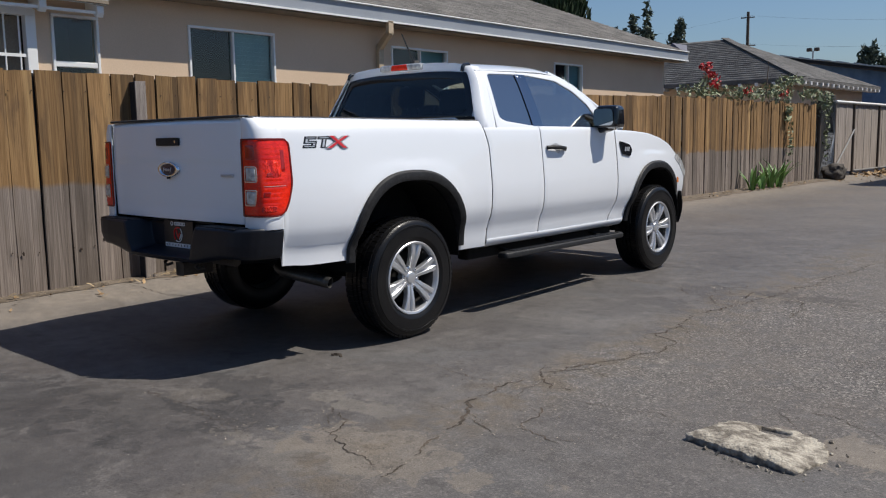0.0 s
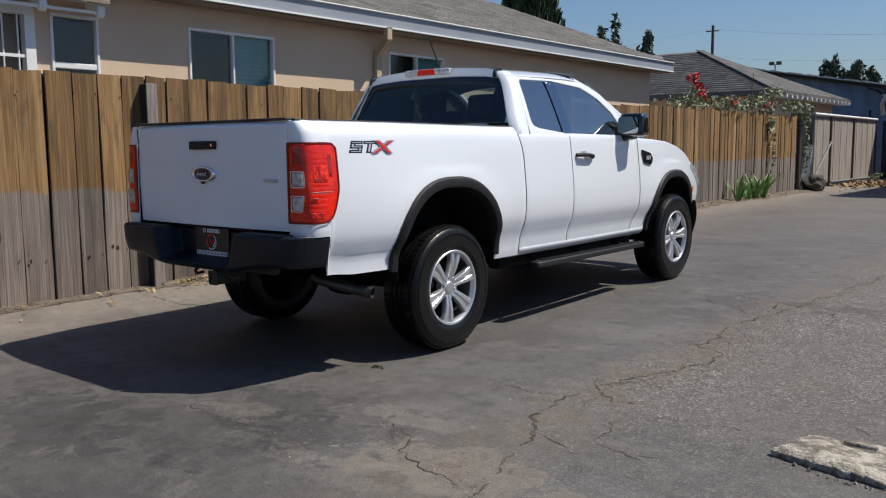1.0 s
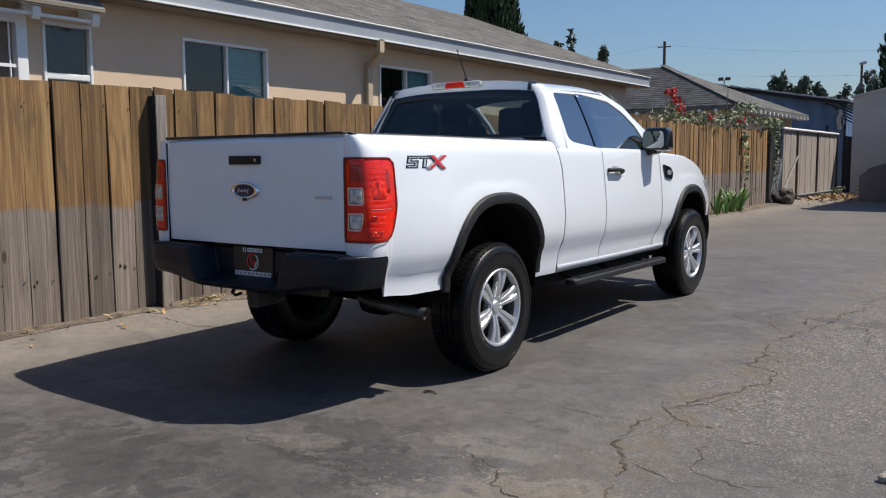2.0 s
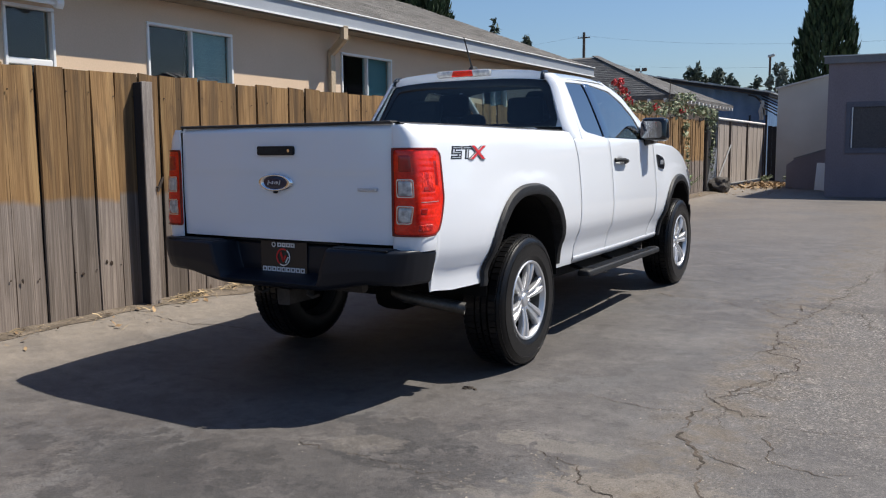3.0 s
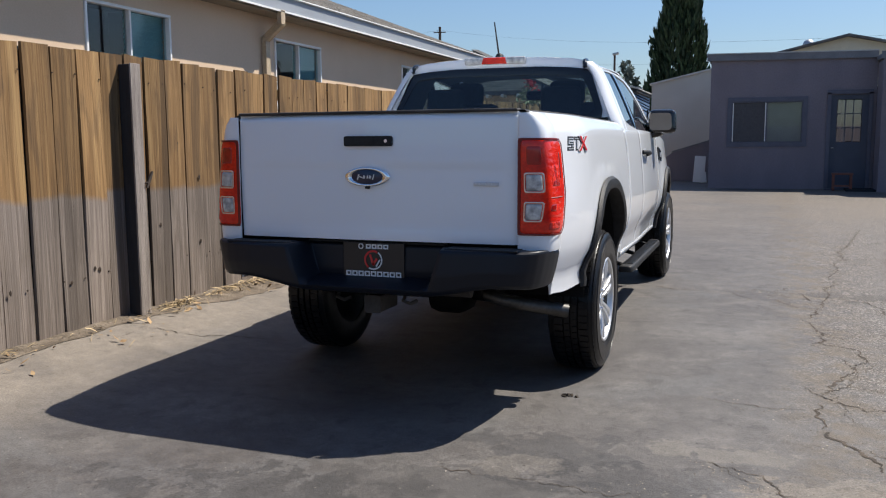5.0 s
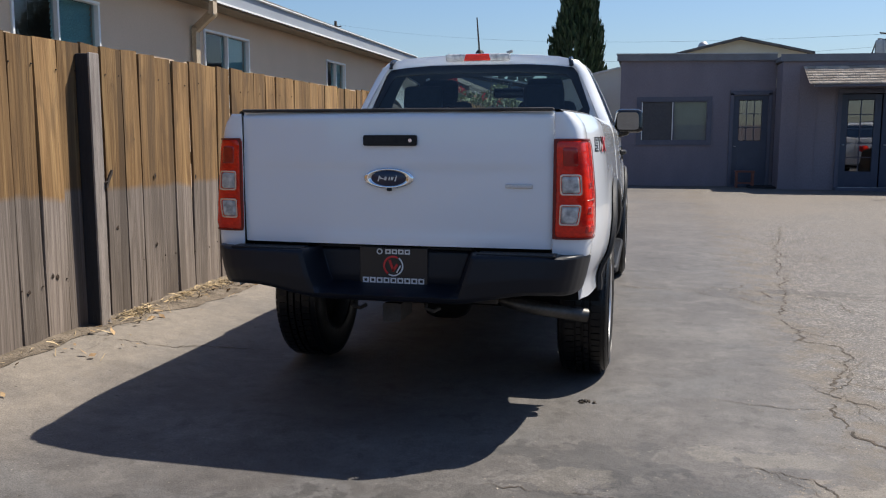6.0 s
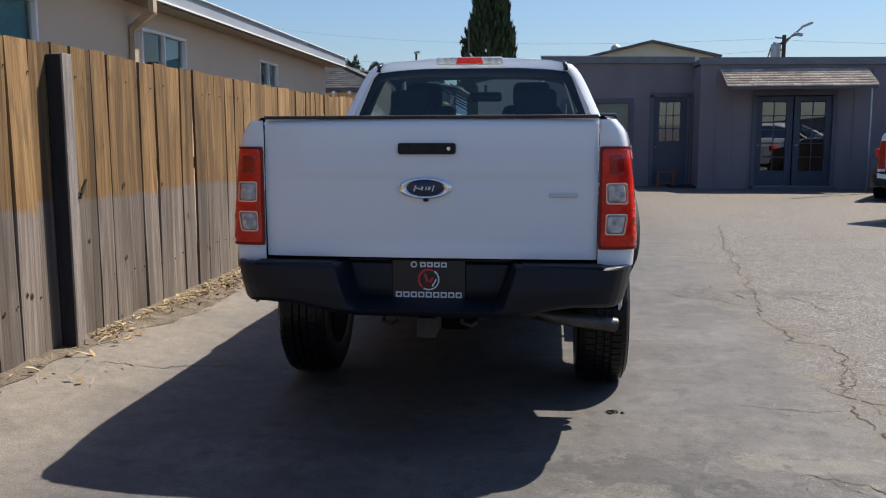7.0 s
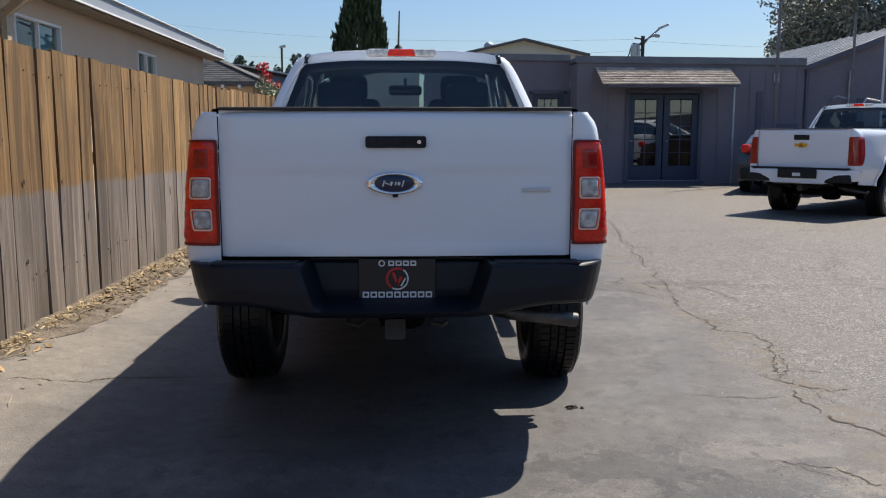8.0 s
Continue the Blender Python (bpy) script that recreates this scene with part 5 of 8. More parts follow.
def tail_lamp(truck, s, style):
    z0, z1 = 0.842, 1.258

    def surf(u, v, out=0.008):
        z = z0 + (z1 - z0) * v
        end = 1.0 - 0.26 * (max(0.0, 0.46 - v) / 0.46) ** 1.35
        if v > 0.90:
            end -= 0.17 * (1 - math.sqrt(max(0.0, 1 - ((v - 0.90) / 0.10) ** 2)))
        if v < 0.07:
            end -= 0.10 * (1 - math.sqrt(max(0.0, 1 - ((0.07 - v) / 0.07) ** 2)))
        u = u * end
        if u <= 0.86:
            x, y = corner(u / 0.86, z, out)
        else:
            y = -0.93 + (u - 0.86) / 0.14 * 0.030
            x = side_x(y, z) + out
        return s * x, y, z
    bm = bmesh.new()
    vs = grid(bm, lambda u, v: surf(u, v, 0.010 - 0.006 * (abs(2 * u - 1) ** 16 + abs(2 * v - 1) ** 16) + (0.0003 if style else 0.0) * math.sin(v * math.tau * 15) * step01((u - 0.42) / 0.05) * step01((0.78 - u) / 0.05) * step01((v - 0.05) / 0.05) * step01((0.95 - v) / 0.05)), 40, 150)
    lamp = part("tail_lamp", bm, REDLENS if style else DARKRED, truck, "red tail lamp with two clear lenses", sharp=50)
    if style:
        bm = bmesh.new()
        edge = rounded([(0.0, 0.0), (1.0, 0.0), (1.0, 1.0), (0.0, 1.0)], 0.02)
        ring(bm, edge, rounded([(0.040, 0.020), (0.955, 0.020), (0.965, 0.978), (0.040, 0.978)], 0.05), lambda u, v: surf(u, v, 0.0105), 96, 1)
        part("lamp_seal", bm, LAMPSEAL, lamp, solid=0.002)
        for name, mt, u0, u1, v0, v1, out in (("reversing_lens", CLEARL, 0.10, 0.34, 0.15, 0.34, 0.015), ("indicator_lens", CLEARL, 0.10, 0.34, 0.45, 0.64, 0.015),
                                              ("upper_lens", DARKRED, 0.10, 0.36, 0.70, 0.94, 0.0115), ("side_facet", FACET, 0.42, 0.78, 0.46, 0.76, 0.0112),
                                              ("side_facet", FACET, 0.42, 0.80, 0.05, 0.15, 0.0112), ("side_lens", DARKRED, 0.43, 0.58, 0.24, 0.33, 0.0112),
                                              ("side_lens", DARKRED, 0.47, 0.60, 0.50, 0.57, 0.0120), ("upper_column", DARKRED, 0.74, 0.84, 0.52, 0.90, 0.0112),
                                              ("divider", LENSRIM, 0.38, 0.88, 0.385, 0.395, 0.0120)):
            bm = bmesh.new()
            grid(bm, lambda u, v: surf(u0 + (u1 - u0) * u, v0 + (v1 - v0) * v, out - 0.010 * (abs(2 * u - 1) ** 8 + abs(2 * v - 1) ** 8)), 12, 12)
            part(name, bm, mt, lamp, sharp=60)
            if mt is CLEARL:
                bm = bmesh.new()
                ring(bm, rounded([(u0 - 0.010, v0 - 0.010), (u1 + 0.010, v0 - 0.010), (u1 + 0.010, v1 + 0.010), (u0 - 0.010, v1 + 0.010)], 0.03),
                     rounded([(u0 + 0.008, v0 + 0.006), (u1 - 0.008, v0 + 0.006), (u1 - 0.008, v1 - 0.006), (u0 + 0.008, v1 - 0.006)], 0.03), lambda u, v: surf(u, v, 0.0140), 40, 1)
                part("lens_rim", bm, LENSRIM, lamp, solid=0.003)
    return lamp


def pickup(label, m, style):
    """A pickup truck, its axle at y = 0 and its nose along +y. style 1: the truck in front, 0: the one parked further off."""
    truck = thing("pickup_truck", label, "pickup truck", "", m)
    trim = BUMPER if style else WHITE

    def bed_top(y):
        return 1.366 - 0.010 * (y + 1.1) / 1.9

    def bed_low(y):
        return 0.562 - 0.012 * step01((y + 0.93) / 0.16) if y < 0 else 0.50
    for s in (1, -1):
        bm = bmesh.new()
        side_panel(bm, s, -0.93, 0.783, bed_low, bed_top, 0.0, 0.50, 1.035, edge1=gap_top, rows=18)
        zl, zt = bed_low(-0.93), bed_top(-0.93)
        zs = [zl + (zt - zl) * (1 - (1 - j / 18) ** 1.25) for j in range(19)]
        rows = []
        for i in range(25):
            rows.append([])
            lift = 0.772 - zl if corner(i / 24, 0.7)[1] < -0.962 else 0.0
            for z in [zt - (zt - q) * (zt - zl - lift) / (zt - zl) for q in zs]:
                x, y = corner(i / 24, z)
                rows[-1].append(bm.verts.new((s * x, y, z)))
        for p, q in zip(rows, rows[1:]):
            for j in range(18):
                bm.faces.new((p[j], q[j], q[j + 1], p[j + 1]))
        bmesh.ops.remove_doubles(bm, verts=bm.verts, dist=0.002)
        part("bed_side", bm, WHITE, truck, solid=0.006)
        # the rail over the side and the inner bed wall
        bm = bmesh.new()
        grid(bm, lambda u, v: (s * ((0.800 if v < 0.5 else 0.735) - 0.062 * max(0, (-0.40 - (-1.05 + 1.80 * u)) / 0.60) ** 2), -1.05 + 1.80 * u, bed_top(-1.05 + 1.80 * u) + (0.004 if 0 < v < 1 else 0.0)), 24, 3)
        part("bed_rail", bm, WHITE, truck, solid=0.006)
        bm = bmesh.new()
        grid(bm, lambda u, v: (s * 0.735, -1.05 + 1.80 * u, 1.06 + (bed_top(-1.05 + 1.80 * u) - 1.06) * v), 8, 2)
        part("bed_inner_wall", bm, WHITE, truck, solid=0.006)
        bm = bmesh.new()
        wheel_arch_flare(bm, s, 0.0, 0.535, 1.055, 0.0, 1.0, 0.535)
        part("wheel_arch_flare", bm, BLACKP if style else WHITE, truck, solid=0.004)
        bm = bmesh.new()
        grid(bm, lambda u, v: (s * (0.862 - 0.30 * v), -0.47 * math.cos(math.pi * u), 0.47 + 0.53 * math.sin(math.pi * u)), 24, 3)
        grid(bm, lambda u, v: (s * 0.56, -0.47 * math.cos(math.pi * u), 0.47 + 0.53 * math.sin(math.pi * u) * v), 24, 3)
        part("wheel_well", bm, UNDER, truck, solid=0.006)
        bm = bmesh.new()
        def cap(u, v):
            y = -1.075 + 1.83 * u
            o = 0.062 * max(0.0, (-0.40 - y) / 0.60) ** 2
            x, dz = ((0.738, -0.008), (0.738, 0.009), (0.748, 0.013), (0.792, 0.013), (0.802, 0.008), (0.802, -0.004), (0.738, -0.008))[round(v * 6)]
            return s * (x - o), y, bed_top(y) + dz
        grid(bm, cap, 20, 6)
        part("bed_rail_cap", bm, DUSTCAP, truck, "dusty black plastic bed rail cap")
        tail_lamp(truck, s, style)
        # cab lower panels
        low = lambda y: 0.535
        bm = bmesh.new()
        side_panel(bm, s, 0.794, 1.406, low, lambda y: 1.315, edge0=gap_top, rows=16)
        qwin = rounded([(0.965, 1.385), (1.02, 1.360), (1.372, 1.325), (1.372, 1.708), (1.005, 1.698)], 0.04)
        qout = [(0.905, 1.30), (1.400, 1.30), (1.400, 1.742), (0.965, 1.735)]
        upper = lambda y, z: (s * (cab_x(z) - narrow(y)), y, z)
        ring(bm, qout, qwin, upper, 80, 4)
        door = part("rear_door", bm, WHITE, truck, solid=0.008)
        bm = bmesh.new()
        sheet(bm, qwin, lambda y, z: (s * (cab_x(z) - narrow(y) - 0.003), y, z))
        part("side_window", bm, PRIVACY, door, "dark tinted side window")
        # Added sheet over the whole opening; blocks bright slivers seen through the rear glass.
        bm = bmesh.new()
        sheet(bm, qout, lambda y, z: (s * (cab_x(z) - narrow(y) - 0.030), y, z))
        part("inner_trim", bm, DASHM, door, "dark sheet added across the inside of the side window", solid=0.004)
        bm = bmesh.new()
        ring(bm, qwin, [((p[0] - 1.18) * 0.965 + 1.18, (p[1] - 1.53) * 0.965 + 1.53) for p in qwin], lambda y, z: (s * (cab_x(z) - narrow(y) - 0.012), y, z), 80, 1)
        part("window_seal", bm, GLOSSB, door, solid=0.006)
        bm = bmesh.new()
        front_edge = lambda z: -0.07 * step01((0.68 - z) / 0.14)
        side_panel(bm, s, 1.417, 2.515, low, lambda y: 1.315 - 0.02 * step01((y - 2.2) / 0.3), edge1=front_edge, rows=16)
        fwin = rounded([(1.425, 1.325), (2.34, 1.318), (2.22, 1.50), (2.06, 1.605), (1.86, 1.680), (1.425, 1.712)], 0.03)
        fout = [(1.402, 1.295), (2.53, 1.290), (2.33, 1.505), (2.13, 1.650), (1.90, 1.728), (1.402, 1.746)]
        ring(bm, fout, fwin, upper, 96, 4)
        door = part("front_door", bm, WHITE, truck, solid=0.008)
        bm = bmesh.new()
        sheet(bm, fwin, lambda y, z: (s * (cab_x(z) - narrow(y) - 0.003), y, z), 96)
        part("side_window", bm, TINT, door, "tinted side window")
        bm = bmesh.new()
        ring(bm, fout, fwin, lambda y, z: (s * (cab_x(z) - narrow(y) - 0.024), y, z), 96, 2)
        part("inner_trim", bm, HEADL, door, "dark grey inner trim", solid=0.004)
        bm = bmesh.new()
        ring(bm, fwin, [((p[0] - 1.85) * 0.955 + 1.85, (p[1] - 1.50) * 0.94 + 1.50) for p in fwin], lambda y, z: (s * (cab_x(z) - narrow(y) - 0.012), y, z), 96, 1)
        part("window_seal", bm, GLOSSB, door, solid=0.006)
        bm = bmesh.new()
        hx = side_x(1.59, 1.165)
        tube(bm, [(s * (hx + 0.010), 1.47, 1.168), (s * (hx + 0.034), 1.50, 1.17), (s * (hx + 0.036), 1.60, 1.168), (s * (hx + 0.030), 1.68, 1.160), (s * (hx + 0.008), 1.71, 1.152)], 0.015, 10)
        part("door_handle", bm, BLACKP, door, "black door handle")
        bm = bmesh.new()
        grid(bm, lambda u, v: (s * (side_x(1.59, 1.165) + 0.006 + 0.004 * math.cos(u * math.tau)), 1.585 + 0.062 * v * math.cos(u * math.tau), 1.155 + 0.045 * v * math.sin(u * math.tau)), 24, 3)
        part("handle_recess", bm, BADGES, door)
        bm = bmesh.new()
        grid(bm, lambda u, v: (s * (cab_x(1.326 + 0.384 * v) - narrow(1.41) + 0.003), 1.346 + 0.124 * u, 1.326 + 0.384 * v), 2, 10)
        part("pillar_trim", bm, PILLAR, door, "black door pillar trim", solid=0.004)
        # door mirror
        bm = bmesh.new()
        box(bm, (s * 0.920, 2.308, 1.400), (0.216, 0.182, 0.184), Euler((0, 0, s * radians(8))), bev=0.036, taper=(0.94, 0.86))
        box(bm, (s * 0.870, 2.320, 1.315), (0.115, 0.13, 0.075), Euler((0, s * radians(-14), 0)), bev=0.025)
        mir = part("door_mirror", bm, GLOSSB, truck, "black door mirror")
        bm = bmesh.new()
        sheet(bm, rounded([(-0.084, -0.066), (0.084, -0.066), (0.080, 0.066), (-0.080, 0.066)], 0.03), lambda u, v: (s * (0.918 + u), 2.2085 + 0.13 * u - 0.05 * v, 1.398 + v), 40, 2)
        part("mirror_pane", bm, MIRROR, mir)
        # front fender
        ftop = lambda y: lerp_table([(2.5, 1.300), (2.8, 1.290), (3.1, 1.270), (3.35, 1.225), (3.55, 1.165), (3.72, 1.07), (3.85, 0.95), (3.95, 0.86)], y)
        bm = bmesh.new()
        side_panel(bm, s, 2.530, 3.92, lambda y: 0.535 if y < 3.2 else 0.62, ftop, 3.221, 0.475, 1.005, edge0=front_edge, rows=16)
        fen = part("front_fender", bm, WHITE, truck, solid=0.006)
        bm = bmesh.new()
        wheel_arch_flare(bm, s, 3.221, 0.51, 1.025, 0.0, 1.0, 0.52)
        part("wheel_arch_flare", bm, BLACKP if style else WHITE, truck, solid=0.004)
        bm = bmesh.new()
        grid(bm, lambda u, v: (s * (0.862 - 0.30 * v), 3.221 - 0.45 * math.cos(math.pi * u), 0.49 + 0.49 * math.sin(math.pi * u)), 24, 3)
        grid(bm, lambda u, v: (s * 0.56, 3.221 - 0.45 * math.cos(math.pi * u), 0.49 + 0.49 * math.sin(math.pi * u) * v), 24, 3)
        part("wheel_well", bm, UNDER, truck, solid=0.006)
        bm = bmesh.new()
        prism(bm, rounded([(2.575, 1.205), (2.74, 1.175), (2.775, 1.125), (2.735, 1.075), (2.605, 1.095)], 0.02), lambda y, z, h: (s * (side_x(y, z) + h), y, z), 0.002, 0.014)
        vent = part("fender_vent", bm, GLOSSB, truck, "black fender vent with bright bars")
        bm = bmesh.new()
        for k in range(3):
            box(bm, (s * (side_x(2.68, 1.13) + 0.016), 2.655 + 0.028 * k, 1.137), (0.004, 0.016, 0.035), Euler((radians(-15), 0, 0)))
        part("vent_bars", bm, BADGES, vent)
        bm = bmesh.new()
        prism(bm, rounded([(3.66, 1.04), (3.80, 0.965), (3.93, 0.84), (3.97, 0.90), (3.86, 1.02), (3.72, 1.08)], 0.03), lambda y, z, h: (s * (side_x(y, z) + h - 0.03), y, z), 0.0, 0.036)
        part("headlamp", bm, CLEARL, truck)
        bm = bmesh.new()
        prism(bm, rounded([(3.70, 0.86), (3.745, 0.85), (3.745, 0.80), (3.70, 0.81)], 0.01), lambda y, z, h: (s * (side_x(y, z) + h), y, z), 0.002, 0.010)
        part("side_marker", bm, AMBER, fen)
        # sill and side step
        bm = bmesh.new()
        grid(bm, lambda u, v: (s * (lerp_table([(0, 0.846), (0.25, 0.840), (0.6, 0.815), (1, 0.74)], v) - narrow(0.79 + 1.91 * u)), 0.79 + (2.70 - 0.79) * u, lerp_table([(0, 0.545), (0.25, 0.52), (0.6, 0.495), (1, 0.475)], v)), 10, 8)
        part("sill", bm, WHITE, truck, solid=0.006)
        bm = bmesh.new()
        rim = rounded([(0.812, 0.955), (0.890, 0.955), (0.904, 1.00), (0.894, 2.58), (0.872, 2.63), (0.806, 2.63)], 0.02, 5)
        lay = [(0.0, 0.394), (-0.004, 0.400), (-0.002, 0.424), (0.006, 0.433), (0.016, 0.436)]
        rows = []
        for d, z in lay:
            rows.append([bm.verts.new((s * (0.857 + (x - 0.857) * (1 - d / 0.047)), 1.79 + (y - 1.79) * (1 - d / 0.84), z)) for x, y in rim])
        for p, q in zip(rows, rows[1:]):
            for k in range(len(rim)):
                bm.faces.new((p[k], p[(k + 1) % len(rim)], q[(k + 1) % len(rim)], q[k]))
        bm.faces.new(rows[0][::-1])
        bm.faces.new(rows[-1])
        stp = part("side_step", bm, BLACKP, truck, "black running board")
        for k in range(8):
            bm = bmesh.new()
            box(bm, (s * (0.826 + 0.0085 * k), 1.79, 0.4375), (0.0055, 1.46, 0.006), bev=0.001)
            part("tread_strip", bm, RUBBER, stp)
        for y in (1.10, 1.72, 2.36):
            bm = bmesh.new()
            box(bm, (s * 0.740, y, 0.440), (0.22, 0.055, 0.022), Euler((0, s * radians(14), 0)), bev=0.006)
            part("step_bracket", bm, UNDER, stp)
        # Added dark box that hides sunlit ground and keeps the underside in shade.
        bm = bmesh.new()
        box(bm, (s * 0.66, 1.72, 0.475), (0.10, 1.96, 0.17), bev=0.02)
        part("underside_blocker", bm, UNDER, truck)
        # pillar behind the rear door
        bm = bmesh.new()
        def pillar(u, v):
            z = 1.285 + (1.752 - 1.285) * v
            yr = 0.757 + 0.115 * step01((z - 1.30) / 0.46) ** 1.0 + (0.04 if z < 1.30 else 0.0)
            ye = 0.893 + 0.090 * (z - 1.30) / 0.44
            a = u
            return s * (cab_x(z) - 0.055 * (1 - min(1.0, a / 0.45)) ** 2.2), yr + (ye - yr) * a, z
        grid(bm, pillar, 10, 14)
        part("rear_pillar", bm, WHITE, truck, solid=0.006)
        # windscreen pillar
        bm = bmesh.new()
        tube(bm, [(s * 0.605, 1.86, 1.738), (s * 0.638, 2.05, 1.680), (s * 0.680, 2.28, 1.572), (s * 0.728, 2.52, 1.440), (s * 0.775, 2.74, 1.312)], 0.026, 10)
        part("windscreen_pillar", bm, WHITE, truck)
        add_wheel(truck, s * 0.775, 0.0, 0.381, 2 if s > 0 else 70)
        add_wheel(truck, s * 0.775, 3.221, 0.425, -12 if s > 0 else 10)
        # seats
        bm = bmesh.new()
        box(bm, (s * 0.37, 1.72, 0.90), (0.50, 0.52, 0.20), bev=0.06)
        seat = part("front_seat", bm, SEATF, truck, "charcoal cloth front seat")
        bm = bmesh.new()
        box(bm, (s * 0.37, 1.42, 1.22), (0.48, 0.13, 0.62), Euler((radians(-12), 0, 0)), bev=0.05, taper=(0.85, 0.9))
        part("backrest", bm, SEATF, seat)
        bm = bmesh.new()
        box(bm, (s * 0.37, 1.345, 1.585), (0.25, 0.10, 0.175), Euler((radians(-8), 0, 0)), bev=0.04)
        part("headrest", bm, SEATF, seat)
        for dx in (-0.06, 0.06):
            bm = bmesh.new()
            tube(bm, [(s * 0.37 + dx, 1.365, 1.43), (s * 0.37 + dx, 1.35, 1.56)], 0.007, 8)
            part("headrest_post", bm, CHROME, seat)

        if style:
            bm = bmesh.new()
            box(bm, (s * 0.405, 0.985, 1.515), (0.265, 0.085, 0.185), Euler((radians(-6), 0, 0)), bev=0.035)
            rest = part("rear_headrest", bm, SEATF, truck, "charcoal cloth rear headrest")
            for dx in (-0.055, 0.055):
                bm = bmesh.new()
                tube(bm, [(s * 0.405 + dx, 0.985, 1.36), (s * 0.405 + dx, 0.985, 1.45)], 0.008, 8)
                part("headrest_post", bm, CHROME, rest)
    # tailgate
    bm = bmesh.new()
    def gate(u, v):
        x, z = -0.6945 + 1.389 * u, 0.797 + (1.372 - 0.797) * v
        e = (abs(2 * u - 1) ** 90) * 0.008 + 0.022 * max(0.0, (v - 0.965) / 0.035) ** 2 
        dish = 0.010 * (1 - abs(2 * u - 1) ** 10) * step01((0.62 - v) / 0.06) * step01((v - 0.03) / 0.1)
        return x, -1.100 - 0.016 * (1 - (2 * u - 1) ** 2) - 0.006 * math.sin(v * math.pi) + e + dish * 0.6, z
    grid(bm, gate, 48, 36)
    box(bm, (0, -1.062, 1.085), (1.384, 0.055, 0.574))
    gate_ob = part("tailgate", bm, WHITE, truck, sharp=40)
    for s in (1, -1):
        bm = bmesh.new()
        box(bm, (s * 0.782, -0.958, 0.630), (0.012, 0.10, 0.06), bev=0.004)
        part("splash_panel", bm, UNDER, truck)
        bm = bmesh.new()
        box(bm, (s * 0.812, 0.763, 0.93), (0.05, 0.10, 0.76))
        part("cab_gap_seal", bm, UNDER, truck)
        bm = bmesh.new()
        box(bm, (s * 0.712, -1.03, 1.06), (0.02, 0.11, 0.58))
        part("bed_jamb", bm, UNDER, truck)
    bm = bmesh.new()
    box(bm, (0, -1.080, 1.378), (1.384, 0.065, 0.014), bev=0.005)
    part("tailgate_cap", bm, DUSTCAP, truck)
    yt = -1.121
    if style:
        bm = bmesh.new()
        prism(bm, rounded([(-0.120, 1.226), (0.118, 1.226), (0.118, 1.272), (-0.120, 1.272)], 0.012), lambda x, z, h: (x, h, z), yt + 0.01, yt - 0.012)
        hd = part("tailgate_handle", bm, BLACKP, truck, "black tailgate handle with key lock")
        bm = bmesh.new()
        prism(bm, [(0.090 + 0.008 * math.cos(k * math.tau / 16), 1.249 + 0.008 * math.sin(k * math.tau / 16)) for k in range(16)], lambda x, z, h: (x, h, z), yt - 0.010, yt - 0.016)
        part("key_lock", bm, CHROME, hd)
        ell = lambda rx, rz, cz: [(-0.008 + rx * math.cos(k * math.tau / 40), cz + rz * math.sin(k * math.tau / 40)) for k in range(40)]
        bm = bmesh.new()
        grid(bm, lambda u, v: (-0.008 + (0.094 + 0.019 * math.cos(v * math.tau)) * math.cos(u * math.tau), yt - 0.002 - 0.013 * math.sin(v * math.tau), 1.088 + (0.0385 + 0.008 * math.cos(v * math.tau)) * math.sin(u * math.tau)), 64, 16)
        badge = part("oval_badge", bm, CHROME, truck, "chrome-rimmed dark blue oval badge")
        bm = bmesh.new()
        sheet(bm, ell(0.082, 0.034, 1.088), lambda x, z: (x, yt - 0.013 + 0.006 * (((x + 0.008) / 0.082) ** 2 + ((z - 1.088) / 0.034) ** 2), z), 48, 5)
        part("badge_field", bm, BLUEB, badge)
        bm = bmesh.new()
        for x, w, h in ((-0.050, 0.007, 0.030), (-0.036, 0.020, 0.006), (-0.020, 0.012, 0.018), (-0.003, 0.006, 0.016), (0.010, 0.012, 0.016), (0.026, 0.006, 0.030)):
            box(bm, (x, yt - 0.0135 + 0.006 * (x / 0.082) ** 2, 1.087), (w * 0.8, 0.003, h * 0.85), Euler((0, radians(18), 0)))
        part("badge_strokes", bm, BADGES, badge)
        bm = bmesh.new()
        box(bm, (-0.004, yt - 0.010, 1.040), (0.022, 0.016, 0.014), bev=0.004)
        part("camera_pod", bm, BLACKP, badge)
        bm = bmesh.new()
        box(bm, (0.555, yt + 0.009, 1.060), (0.115, 0.006, 0.016), bev=0.002)
        nm = part("name_strip", bm, BADGES, truck, "small silver name strip")
        bm = bmesh.new()
        for k in range(8):
            box(bm, (0.508 + k * 0.0135, yt + 0.005, 1.060), (0.009, 0.003, 0.009))
        part("raised_bars", bm, BADGES, nm)
        for s in (1, -1):
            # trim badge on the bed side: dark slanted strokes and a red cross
            def badge_at(u, v, d):
                y = -0.807 + 0.308 * u + 0.022 * (v - 0.5)
                y = y if s > 0 else -1.306 - y
                z = 1.201 + 0.066 * v
                return s * (side_x(y, z) + d), y, z

            def strokes(bars, grow, d0, d1):
                bm = bmesh.new()
                for u0, u1, v0, v1 in bars:
                    prism(bm, [(u0 - grow, v0 - grow * 3), (u1 + grow, v0 - grow * 3), (u1 + grow, v1 + grow * 3), (u0 - grow, v1 + grow * 3)], badge_at, d0, d1)
                return bm

            def cross(half, d0, d1):
                bm = bmesh.new()
